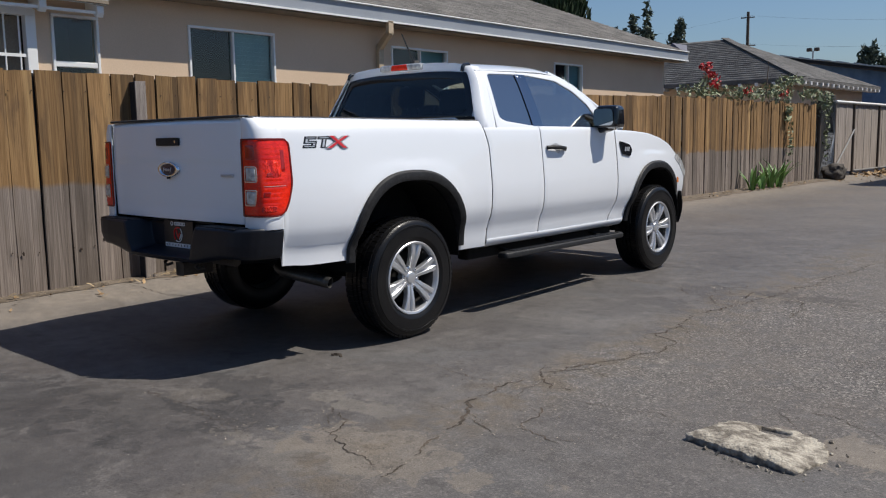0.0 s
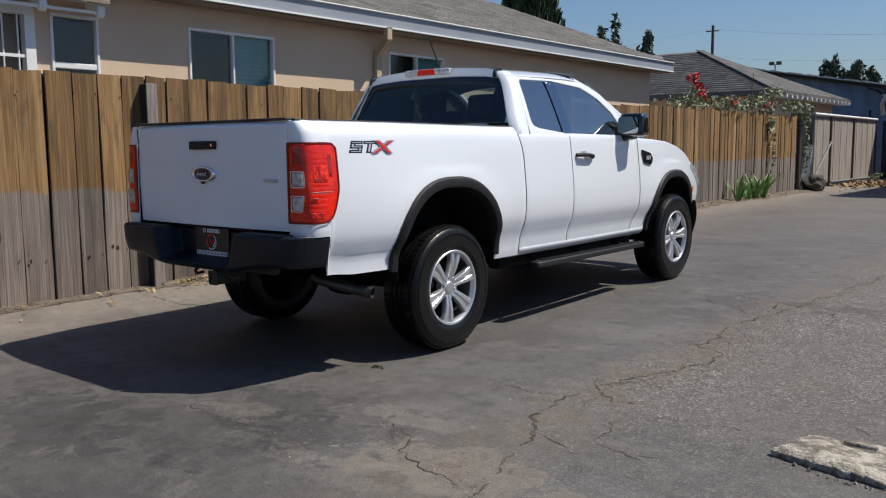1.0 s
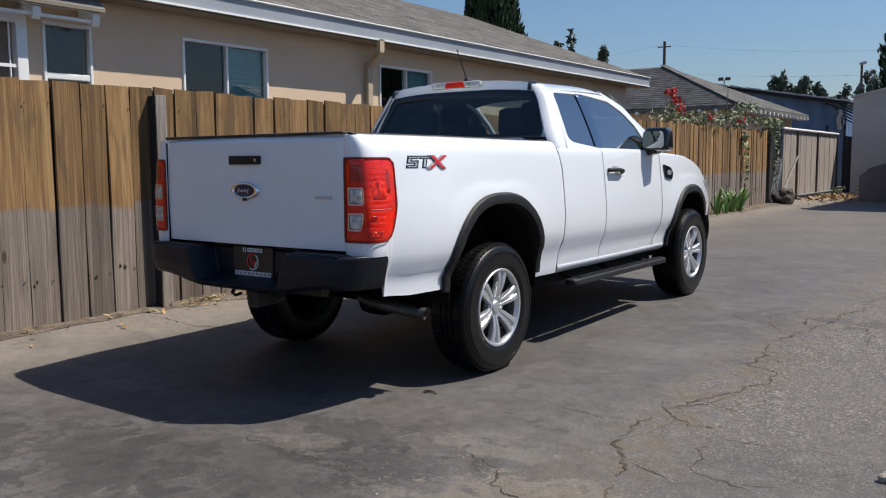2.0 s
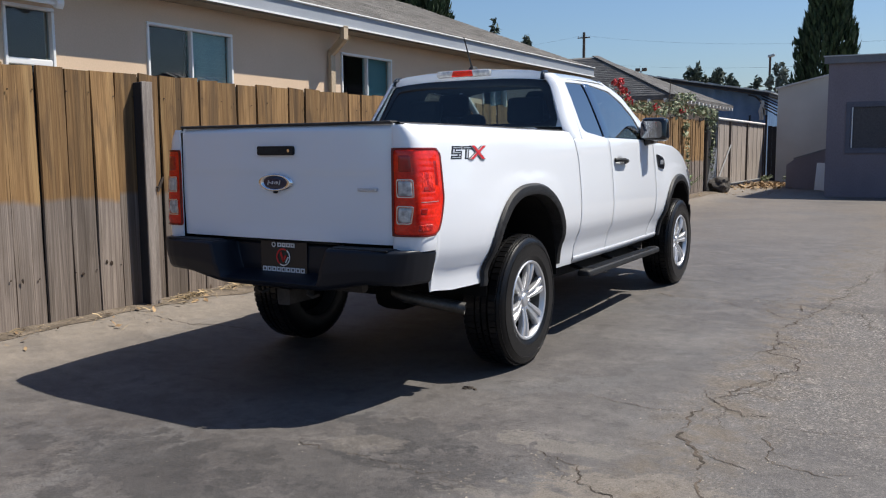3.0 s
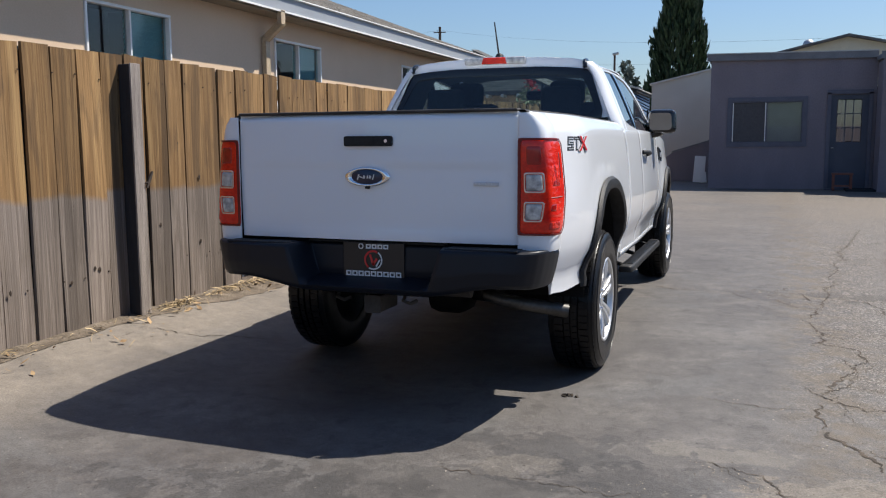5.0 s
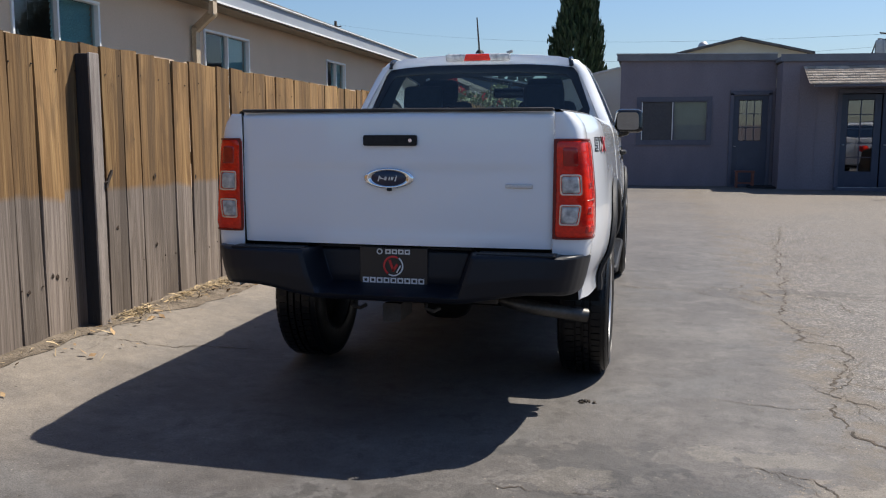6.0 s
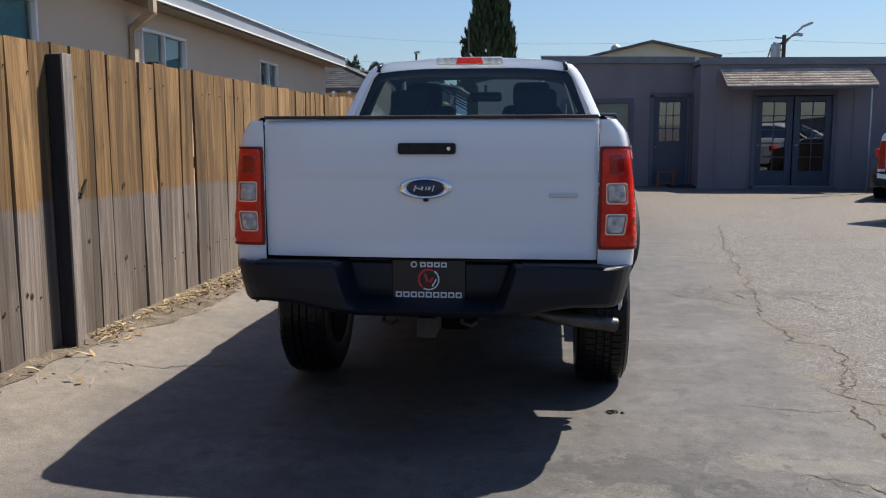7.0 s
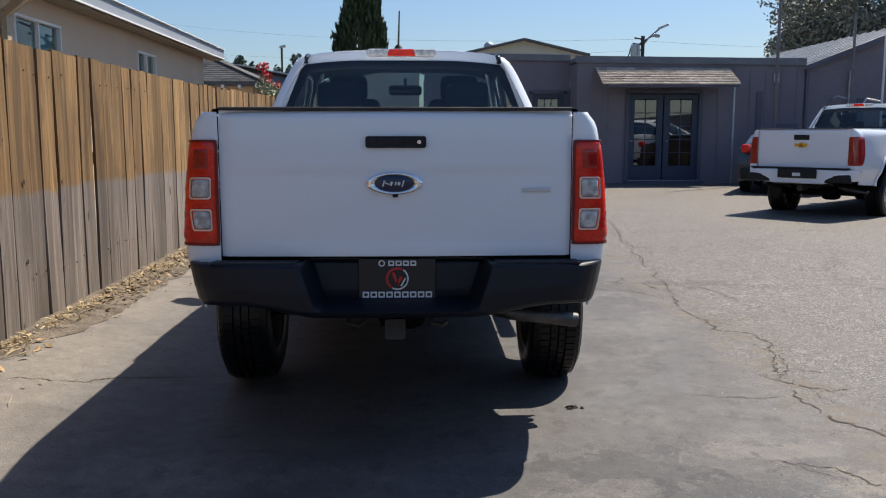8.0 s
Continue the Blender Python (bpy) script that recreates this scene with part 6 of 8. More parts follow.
                for a0, a1 in ((0.56, 0.92), (0.92, 0.56)):
                    prism(bm, [(a0 - half, -0.02), (a0 + half, -0.02), (a1 + half, 1.02), (a1 - half, 1.02)], badge_at, d0, d1)
                    d0, d1 = d0 + 0.0004, d1 + 0.0006
                return bm
            bars = [(0.02, 0.24, 0.78, 0.92), (0.02, 0.09, 0.46, 0.78), (0.02, 0.26, 0.42, 0.56), (0.19, 0.26, 0.18, 0.42), (0.02, 0.26, 0.06, 0.20),
                    (0.30, 0.56, 0.78, 0.92), (0.395, 0.465, 0.06, 0.78)]
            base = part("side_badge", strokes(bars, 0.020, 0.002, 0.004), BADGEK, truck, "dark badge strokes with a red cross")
            part("silver_strokes", strokes(bars, -0.014, 0.0045, 0.0055), BADGES, base)
            part("cross_rim", cross(0.084, 0.003, 0.0062), BADGEK, base)
            part("cross_border", cross(0.066, 0.0070, 0.0078), BADGES, base)
            part("red_cross", cross(0.044, 0.0092, 0.0100), BADGER, base)
    else:
        bm = bmesh.new()
        box(bm, (0, yt - 0.004, 1.25), (0.24, 0.02, 0.075), bev=0.01)
        part("tailgate_handle", bm, BLACKP, gate_ob)
        bm = bmesh.new()
        box(bm, (0, yt - 0.006, 1.135), (0.20, 0.012, 0.045))
        box(bm, (0, yt - 0.006, 1.135), (0.07, 0.012, 0.072))
        part("gold_badge", bm, GOLD, gate_ob)
    # bed box
    bm = bmesh.new()
    box(bm, (0, -0.14, 0.84), (1.08, 1.74, 0.03))
    part("bed_floor", bm, WHITE, truck)
    bm = bmesh.new()
    box(bm, (0, 0.745, 1.08), (1.46, 0.03, 0.56))
    part("bed_front_wall", bm, WHITE, truck)
    for s in (1, -1):
        bm = bmesh.new()
        box(bm, (s * 0.645, -0.15, 1.045), (0.22, 1.80, 0.03), bev=0.005)
        box(bm, (s * 0.545, -0.15, 0.92), (0.02, 1.80, 0.24))
        part("wheel_box", bm, WHITE, truck)
    bm = bmesh.new()
    box(bm, (0, 0.735, 1.366), (1.52, 0.06, 0.016), bev=0.005)
    part("bed_rail_cap", bm, BLACKP, truck)

    # rear bumper
    bm = bmesh.new()
    plan = [(0.0, -1.230), (0.15, -1.229), (0.30, -1.226), (0.45, -1.221), (0.60, -1.214), (0.68, -1.206), (0.730, -1.195), (0.770, -1.176), (0.800, -1.146), (0.821, -1.105), (0.834, -1.060), (0.843, -1.015), (0.848, -0.966)]
    cum = [0.0]
    for p, q in zip(plan, plan[1:]):
        cum.append(cum[-1] + math.hypot(q[0] - p[0], q[1] - p[1]))

    def bump(u, v):
        d = abs(2 * u - 1) * cum[-1]
        k = next(i for i in range(1, len(cum)) if d <= cum[i] + 1e-9)
        t = (d - cum[k - 1]) / (cum[k] - cum[k - 1])
        px, py = (plan[k - 1][j] + (plan[k][j] - plan[k - 1][j]) * t for j in (0, 1))
        nx, ny = plan[k][1] - plan[k - 1][1], -(plan[k][0] - plan[k - 1][0])
        nl = math.hypot(nx, ny)
        ax = px if px < 0.83 else 0.83
        sg = 1 if u >= 0.5 else -1
        top, bot = 0.776 - 0.012 * step01((py + 1.10) / 0.10), 0.614 - 0.048 * step01((0.62 - ax) / 0.26)
        sect = [(0.0, 0.11), (0.0, 0.022), (0.02, 0.010), (0.06, 0.002), (0.12, 0.0), (0.55, -0.006), (0.88, 0.004), (0.96, 0.016), (1.0, 0.035), (1.0, 0.11)]
        k = v * (len(sect) - 1)
        i = min(int(k), len(sect) - 2)
        a, d = (sect[i][j] + (sect[i + 1][j] - sect[i][j]) * (k - i) for j in (0, 1))
        # the deep bay for the plate between the two step pods, closed below by a lip
        recess = 0.155 * step01((0.385 - ax) / 0.045) * step01((0.88 - a) / 0.16) if style else 0.022 * step01((0.40 - ax) / 0.06) * step01((a - 0.06) / 0.1) * step01((0.93 - a) / 0.1)
        px -= 0.075 * a * max(0.0, 1 - abs(ax - 0.362) / 0.22) if style else 0.0
        fade = 1.0 - 0.75 * step01((px - 0.72) / 0.1)
        px -= 0.034 * a * step01((px - 0.55) / 0.2)
        return sg * (px - nx / nl * d * fade), py + recess - ny / nl * d * fade, top + (bot - top) * a
    grid(bm, bump, 180, 54)
    bumper = part("rear_bumper", bm, trim, truck, "satin black steel rear bumper" if style else "white rear bumper", solid=0.006)
    bm = bmesh.new()
    box(bm, (0, -1.035, 0.782), (0.70, 0.07, 0.010), bev=0.003)
    for s in (1, -1):
        box(bm, (s * 0.555, -1.150, 0.779), (0.33, 0.10, 0.008), bev=0.003)
    part("step_pad", bm, BLACKP, bumper)
    bm = bmesh.new()
    box(bm, (0, -1.015, 0.72), (1.36, 0.05, 0.20))
    part("bumper_beam", bm, UNDER, truck)
    plate_holder(truck, -1.083, 0.700) if style else None
    if not style:
        bm = bmesh.new()
        box(bm, (0, -1.222, 0.712), (0.60, 0.03, 0.135), bev=0.01)
        box(bm, (0, -1.15, 0.795), (1.50, 0.14, 0.02), bev=0.005)
        for s in (1, -1):
            box(bm, (s * 0.605, -1.190, 0.648), (0.40, 0.07, 0.125), bev=0.02, taper=(0.86, 1.0))
        part("bumper_centre", bm, BLACKP, bumper)
        bm = bmesh.new()
        box(bm, (0, -1.242, 0.70), (0.12, 0.006, 0.05))
        part("plate_mark", bm, BADGEW, bumper)

    # cab: back panel, rear window, roof, windscreen, bonnet
    def back(x, z):
        t = (z - 1.30) / 0.46
        return x, 0.752 + 0.115 * step01(t) + 0.05 * (x / 0.75) ** 2 * (1 if abs(x) < 0.75 else 1), z
    hw = lambda z: cab_x(z) - 0.045
    cout = [(-hw(1.28), 1.28), (hw(1.28), 1.28), (hw(1.45), 1.45), (hw(1.6), 1.60), (hw(1.70), 1.70), (0.600, 1.752), (0.54, 1.777), (0.25, 1.791), (-0.25, 1.791), (-0.54, 1.777), (-0.600, 1.752), (-hw(1.70), 1.70), (-hw(1.6), 1.60), (-hw(1.45), 1.45)]
    cwin = rounded([(-0.722, 1.400), (0.722, 1.400), (0.604, 1.706), (0.30, 1.723), (-0.30, 1.723), (-0.604, 1.706)], 0.04)
    bm = bmesh.new()
    ring(bm, cout, cwin, back, 96, 4)
    grid(bm, lambda u, v: (-0.80 + 1.6 * u, 0.765, 0.55 + 0.76 * v), 4, 4)
    cab = part("cab_back", bm, WHITE, truck, solid=0.006)
    bm = bmesh.new()
    sheet(bm, cwin, lambda x, z: (x, back(x, z)[1] - 0.004, z), 96)
    win = part("rear_window", bm, REARGL, truck, "tinted rear window")
    bm = bmesh.new()
    ring(bm, [(p[0] * 1.015, (p[1] - 1.55) * 1.04 + 1.55) for p in cwin], [(p[0] * 0.950, (p[1] - 1.56) * 0.80 + 1.548) for p in cwin], lambda x, z: (x, back(x, z)[1] - 0.007, z), 96, 2)
    part("window_seal", bm, GLOSSB, win, solid=0.004)
    def roof(u, v):
        y = 0.868 + (1.99 - 0.868) * v
        a = 2 * u - 1
        zc = 1.792 + 0.020 * math.sin(min(1.0, v * 1.25) * math.pi / 2) - 0.040 * max(0.0, (v - 0.70) / 0.30) ** 2
        w = 0.668 - 0.010 * v
        zz = zc - 0.062 * abs(a) ** 5.0 - 0.012 * a * a
        return w * a, y + 0.012 * (1 - v) * a * a * 3 + 0.05 * (1 - a * a) * v ** 3, zz
    bm = bmesh.new()
    grid(bm, roof, 40, 24)
    roof_ob = part("roof", bm, WHITE, truck, solid=0.006)
    for s in (1, -1):
        bm = bmesh.new()
        tube(bm, [(s * 0.590, 0.852, 1.716), (s * 0.588, 0.862, 1.744), (s * 0.584, 0.878, 1.757), (s * 0.582, 0.935, 1.764)], 0.015, 8)
        part("roof_ditch", bm, GLOSSB, roof_ob, "black roof ditch strip")
    bm = bmesh.new()
    grid(bm, lambda u, v: tuple(Vector(roof(u, v)) - Vector((0, 0, 0.03))), 12, 8)
    part("headliner", bm, HEADL, truck)
    bm = bmesh.new()
    box(bm, (-0.008, 0.868, 1.776), (0.42, 0.07, 0.048), bev=0.014)
    lamp = part("high_brake_lamp", bm, CLEARL, truck, "high brake lamp, red between clear ends")
    bm = bmesh.new()
    box(bm, (-0.008, 0.840, 1.776), (0.175, 0.022, 0.042), bev=0.006, taper=(0.86, 1.0))
    part("red_lens", bm, REDLENS, lamp)
    bm = bmesh.new()
    def shield(u, v):
        a = 2 * u - 1
        return a * (0.655 + 0.125 * v), 1.985 + 0.79 * v + 0.06 * (1 - a * a), 1.757 - 0.455 * v - 0.010 * a * a
    grid(bm, shield, 24, 12)
    ws = part("windscreen", bm, SCREEN, truck)
    bm = bmesh.new()
    box(bm, (0.0, 2.10, 1.615), (0.25, 0.035, 0.075), bev=0.02)
    tube(bm, [(0, 2.11, 1.64), (0, 2.14, 1.70)], 0.012, 8)
    part("rear_view_mirror", bm, GLOSSB, ws)
    def bonnet(u, v):
        a = 2 * u - 1
        y = 2.70 + (3.98 - 2.70) * v
        z = lerp_table([(2.6, 1.300), (2.9, 1.290), (3.2, 1.265), (3.5, 1.205), (3.75, 1.12), (3.9, 1.05), (4.0, 0.98)], y)
        return a * (0.790 - 0.06 * v * v), y + 0.10 * (1 - a * a) * v, z + 0.028 * (1 - a * a) - 0.022 * (1 - step01(abs(abs(a) - 0.72) / 0.1)) * 0.5 - 0.02 * abs(a) ** 8
    bm = bmesh.new()
    grid(bm, bonnet, 32, 20)
    part("bonnet", bm, WHITE, truck, solid=0.006)
    bm = bmesh.new()
    grid(bm, lambda u, v: ((2 * u - 1) * 0.74, 3.98 + 0.13 * (1 - (2 * u - 1) ** 2), 0.98 - 0.28 * v), 20, 8)
    for k in range(4):
        box(bm, (0, 4.10, 0.93 - 0.06 * k), (1.0, 0.04, 0.02))
    part("grille", bm, BLACKP, truck, solid=0.01)
    bm = bmesh.new()
    grid(bm, lambda u, v: ((2 * u - 1) * (0.83 - 0.02 * v), 3.84 + 0.28 * (1 - abs(2 * u - 1) ** 3.0) - 0.06 * (2 * v - 1) ** 2, 0.72 - 0.30 * v), 28, 10)
    part("front_bumper", bm, BLACKP, truck, solid=0.012)
    # cab floor, dashboard, steering wheel
    bm = bmesh.new()
    box(bm, (0, 1.72, 0.62), (1.60, 1.86, 0.10))
    box(bm, (0, 0.84, 1.02), (1.50, 0.10, 0.75))
    part("cab_floor", bm, DASHM, truck)
    bm = bmesh.new()
    box(bm, (0, 2.50, 1.12), (1.50, 0.42, 0.30), bev=0.06)
    dash = part("dashboard", bm, DASHM, truck)
    bm = bmesh.new()
    pts = [(-0.37 + 0.185 * math.cos(k * math.tau / 28), 2.13 - 0.07 * math.sin(k * math.tau / 28), 1.19 + 0.17 * math.sin(k * math.tau / 28)) for k in range(29)]
    tube(bm, pts, 0.015, 8, caps=False)
    tube(bm, [(-0.37, 2.30, 1.14), (-0.37, 2.12, 1.19)], 0.035, 10)
    box(bm, (-0.37, 2.13, 1.18), (0.30, 0.03, 0.06), bev=0.01)
    part("steering_wheel", bm, DASHM, dash)
    # underneath
    bm = bmesh.new()
    for s in (1, -1):
        box(bm, (s * 0.42, 1.62, 0.56), (0.09, 4.56, 0.15))
    box(bm, (0, 1.9, 0.60), (1.30, 3.5, 0.06))
    box(bm, (0, -0.70, 0.62), (0.86, 0.5, 0.06))
    part("chassis", bm, UNDER, truck)
    bm = bmesh.new()
    tube(bm, [(-0.72, 0.0, 0.38), (0.72, 0.0, 0.38)], 0.05, 12)
    box(bm, (0.0, 0.0, 0.38), (0.26, 0.26, 0.24), bev=0.07)
    part("rear_axle", bm, UNDER, truck)
    bm = bmesh.new()
    tube(bm, [(-0.72, 3.22, 0.42), (0.72, 3.22, 0.42)], 0.05, 12)
    part("front_axle", bm, UNDER, truck)
    bm = bmesh.new()
    tube(bm, [(0.30, 0.55, 0.52), (0.35, -0.40, 0.52), (0.39, -0.60, 0.508), (0.44, -0.695, 0.495), (0.51, -0.722, 0.482), (0.60, -0.702, 0.466), (0.815, -0.622, 0.426)], 0.0315, 18, caps=False)
    part("exhaust_pipe", bm, STEEL, truck, "steel exhaust tailpipe", solid=0.004)
    bm = bmesh.new()
    ring(bm, rounded([(-0.042, 0.45), (0.042, 0.45), (0.042, 0.534), (-0.042, 0.534)], 0.01), rounded([(-0.026, 0.466), (0.026, 0.466), (0.026, 0.518), (-0.026, 0.518)], 0.005), lambda x, z: (x - 0.01, -1.085, z), 40, 1)
    box(bm, (-0.01, -0.98, 0.492), (0.075, 0.20, 0.075))
    tube(bm, [(-0.45, -1.00, 0.565), (0.45, -1.00, 0.565)], 0.03, 10)
    for x in (-0.20, 0.14):
        tube(bm, [(x, -1.02, 0.56), (x, -1.07, 0.515), (x + 0.04, -1.08, 0.505), (x + 0.06, -1.05, 0.515)], 0.009, 8)
    part("tow_hitch", bm, DUSTCAP, truck, "black tow hitch receiver")
    bm = bmesh.new()
    rows = lathe(bm, [(0.20, -0.10), (0.30, -0.115), (0.36, -0.08), (0.37, 0.0), (0.36, 0.08), (0.30, 0.115), (0.20, 0.10)], 40)
    for v in bm.verts:
        v.co = Vector((v.co.y, v.co.z - 0.58, 0.60 + v.co.x * 0.8))
    part("spare_tyre", bm, RUBBER, truck)
    if style:
        bm = bmesh.new()
        box(bm, (-0.03, 1.04, 1.822), (0.065, 0.10, 0.045), bev=0.014, taper=(0.5, 0.6))
        tube(bm, [(-0.03, 1.02, 1.825), (-0.02, 0.88, 2.03)], 0.0065, 8, 0.004)
        part("antenna", bm, BLACKP, roof_ob)
    return truck


pickup("white extended-cab pickup truck with black bumper and silver alloy wheels", pose(-0.012, 0, 0.0), 1)

# ---- other vehicles ----
pickup("white pickup truck with gold badge parked in the yard", pose(6.72, 9.01, 0.0, 0, 0, -50), 0)


def small_car():
    car = thing("car", "dark grey saloon car parked beside the building", "car", m=pose(7.53, 12.79, 0.085, 0, 0, -28))
    prof = [(0.28, -0.02), (0.50, -0.03), (0.80, 0.02), (0.95, 0.08), (1.00, 0.40), (1.03, 0.80), (1.24, 1.35), (1.25, 2.0), (1.14, 2.5), (0.95, 3.1), (0.92, 3.6), (0.80, 4.0), (0.55, 4.15), (0.28, 4.1)]
    bm = bmesh.new()
    rows = []
    for k in range(13):
        a = -1 + 2 * k / 12
        rows.append([bm.verts.new((a * (0.88 if z < 1.0 else 0.88 - 0.5 * (z - 1.0)), y + 0.12 * abs(a) ** 4 * (1 if y < 1 else -1), z - 0.04 * abs(a) ** 6)) for z, y in prof])
    for p, q in zip(rows, rows[1:]):
        for j in range(len(prof) - 1):
            bm.faces.new((p[j], q[j], q[j + 1], p[j + 1]))
    bm.faces.new(rows[0])
    bm.faces.new(rows[-1][::-1])
    part("body", bm, CARGREY, car)
    bm = bmesh.new()
    grid(bm, lambda u, v: ((2 * u - 1) * (0.66 - 0.08 * v), 0.86 + 0.42 * v + 0.05 * (2 * u - 1) ** 4, 1.06 + 0.165 * v), 12, 4)
    part("rear_window", bm, GLOSSB, car, solid=0.01)
    for s in (1, -1):
        bm = bmesh.new()
        box(bm, (s * 0.72, 0.03, 0.93), (0.17, 0.22, 0.17), bev=0.04)
        part("tail_lamp", bm, REDLENS, car)
        for y in (0.75, 3.3):
            bm = bmesh.new()
            lathe(bm, [(0.0005, -0.1), (0.30, -0.1), (0.31, -0.06), (0.31, 0.06), (0.30, 0.09), (0.2, 0.10), (0.0005, 0.08)], 28, s * 0.78, (y, 0.31))
            part("wheel", bm, RUBBER, car)
    bm = bmesh.new()
    box(bm, (0, -0.04, 0.42), (1.62, 0.12, 0.22), bev=0.04)
    part("rear_bumper", bm, BLACKP, car)


small_car()


# ---- poles and wires ----
def utility_pole(label, x, y, h, arms, r=0.14):
    p = thing("utility_pole", label, "pole", m=pose(x, y, 0))
    bm = bmesh.new()
    tube(bm, [(0, 0, -0.2), (0, 0, h * 0.5), (0, 0, h)], r, 10, r * 0.65)
    part("pole", bm, POLEW, p)
    for z, w, rot in arms:
        bm = bmesh.new()
        box(bm, (0, -0.1, z), (w, 0.10, 0.12), Euler((0, 0, radians(rot))))
        arm = part("cross_arm", bm, POLEW, p)
        for k in (-0.45, -0.2, 0.2, 0.45):
            bm = bmesh.new()
            lathe(bm, [(0.0005, 0.0), (0.05, 0.0), (0.05, 0.08), (0.0005, 0.16)], 8)
            for v in bm.verts:
                v.co = Vector((v.co.y + k * w * math.cos(radians(rot)), v.co.z - 0.1 + k * w * math.sin(radians(rot)), z + 0.06 + v.co.x))
            part("insulator", bm, GALV, arm)
    return p


utility_pole("tall dark wooden utility pole with cross-arms", -38.4, 101.9, 16.3, ((15.6, 1.6, 10), (12.3, 2.4, 60)), 0.26)
utility_pole("shorter wooden pole with one cross-arm", -35.0, 98.8, 10.7, ((10.3, 4.0, 0),), 0.22)


def street_lamp(x, y, h):
    p = thing("street_lamp", "wooden pole with a transformer and street light arm", "street lamp", m=pose(x, y, 0))
    bm = bmesh.new()
    tube(bm, [(0, 0, -0.2), (0, 0, h)], 0.15, 10, 0.12)
    part("pole", bm, POLEW, p)
    bm = bmesh.new()
    tube(bm, [(0, 0, h - 0.6), (0.4, 0, h - 0.1), (1.05, 0, h + 0.45)], 0.06, 8)
    arm = part("lamp_arm", bm, GALV, p)
    bm = bmesh.new()
    box(bm, (1.32, 0, h + 0.60), (0.70, 0.28, 0.16), Euler((0, radians(-22), 0)), bev=0.05)
    part("lamp_head", bm, GALV, arm)
    bm = bmesh.new()
    lathe(bm, [(0.0005, -0.45), (0.28, -0.45), (0.30, -0.35), (0.30, 0.35), (0.27, 0.45), (0.0005, 0.5)], 16)
    for v in bm.verts:
        v.co = Vector((v.co.y - 0.48, v.co.z, h - 1.0 + v.co.x))
    part("transformer", bm, GALV, p)
    bm = bmesh.new()
    tube(bm, [(-0.20, 0, h - 0.5), (0.5, 0, h - 0.05), (0.75, 0, h + 0.02)], 0.05, 8)
    arm = part("lamp_arm", bm, POLEW, p)
    bm = bmesh.new()
    box(bm, (0.85, 0, h + 0.02), (0.5, 0.26, 0.2), Euler((0, radians(8), 0)), bev=0.06)
    part("lamp_head", bm, GALV, arm)
    for k in range(3):
        bm = bmesh.new()
        tube(bm, [(-0.05, 0, h - 0.2 - 0.35 * k), (-0.55 - 0.1 * k, 0, h - 0.12 - 0.35 * k)], 0.05, 6)
        part("bracket", bm, POLEW, p)
    bm = bmesh.new()
    tube(bm, [(-0.75, 0, h - 0.7), (-0.95, 0, h - 1.4), (-1.0, 0, h - 2.2)], 0.04, 6)
    part("cable", bm, POLEW, p)


street_lamp(14.85, 52.0, 7.7)
p_ = thing("floodlight_pole", "slender steel pole with twin floodlights", "pole", m=pose(-36.9, 121.1, 0))
bm = bmesh.new()
tube(bm, [(0, 0, -0.2), (0, 0, 12.8)], 0.12, 8)
part("pole", bm, GALV, p_)
for s in (-1, 1):
    bm = bmesh.new()
    box(bm, (s * 0.5, 0, 12.95), (0.7, 0.35, 0.4), Euler((radians(-25), 0, 0)), bev=0.03)
    part("floodlight", bm, POLEW, p_)
p_ = thing("yard_lamp", "tall slim steel lamp post with one lamp head", "street lamp", m=pose(-19.75, 126.2, 0))
bm = bmesh.new()
tube(bm, [(0, 0, -0.2), (0, 0, 14.2)], 0.16, 8)
part("pole", bm, POLEW, p_)
bm = bmesh.new()
box(bm, (0.15, 0, 14.4), (0.95, 0.4, 0.38), Euler((0, radians(-12), 0)), bev=0.08)
part("lamp_head", bm, GALV, p_)
p_ = thing("mast", "thin steel mast standing against the wall", "mast", m=pose(9.05, 16.9, 0))
bm = bmesh.new()
tube(bm, [(0, 0, 0.0), (0, 0, 7.5)], 0.042, 8)
part("pole", bm, MASTP, p_)
p_ = thing("mast", "thin steel mast rising beside the metal roof", "mast", m=pose(11.0, 16.98, 0))
bm = bmesh.new()
tube(bm, [(0, 0, 0.0), (0, 0, 4.3)], 0.035, 8)
part("pole", bm, MASTP, p_)
p_ = thing("mast", "thin white pole against the gable wall", "mast", m=pose(11.75, 16.9, 0))
bm = bmesh.new()
tube(bm, [(0, 0, 0.0), (0, 0, 3.8)], 0.03, 8)
part("pole", bm, WHITEP, p_)


def wire(a, b, sag, r=0.012):
    bm = bmesh.new()
    a, b = Vector(a), Vector(b)
    tube(bm, [a.lerp(b, k / 14) - Vector((0, 0, sag * 4 * (k / 14) * (1 - k / 14))) for k in range(15)], r, 5)
    tagged(part("overhead_wire", bm, POLEW), "thin dark overhead wire strung between poles", "wire", "overhead wires")


wire((-38.4, 101.8, 15.9), (14.85, 52, 7.5), 1.2, 0.006)
wire((-38.4, 101.8, 12.5), (14.85, 52, 6.8), 1.2, 0.006)
wire((-38.4, 101.8, 15.9), (-95, 108, 15.2), 1.2, 0.006)
wire((14.85, 52, 7.4), (50, 50, 8.0), 0.8, 0.006)


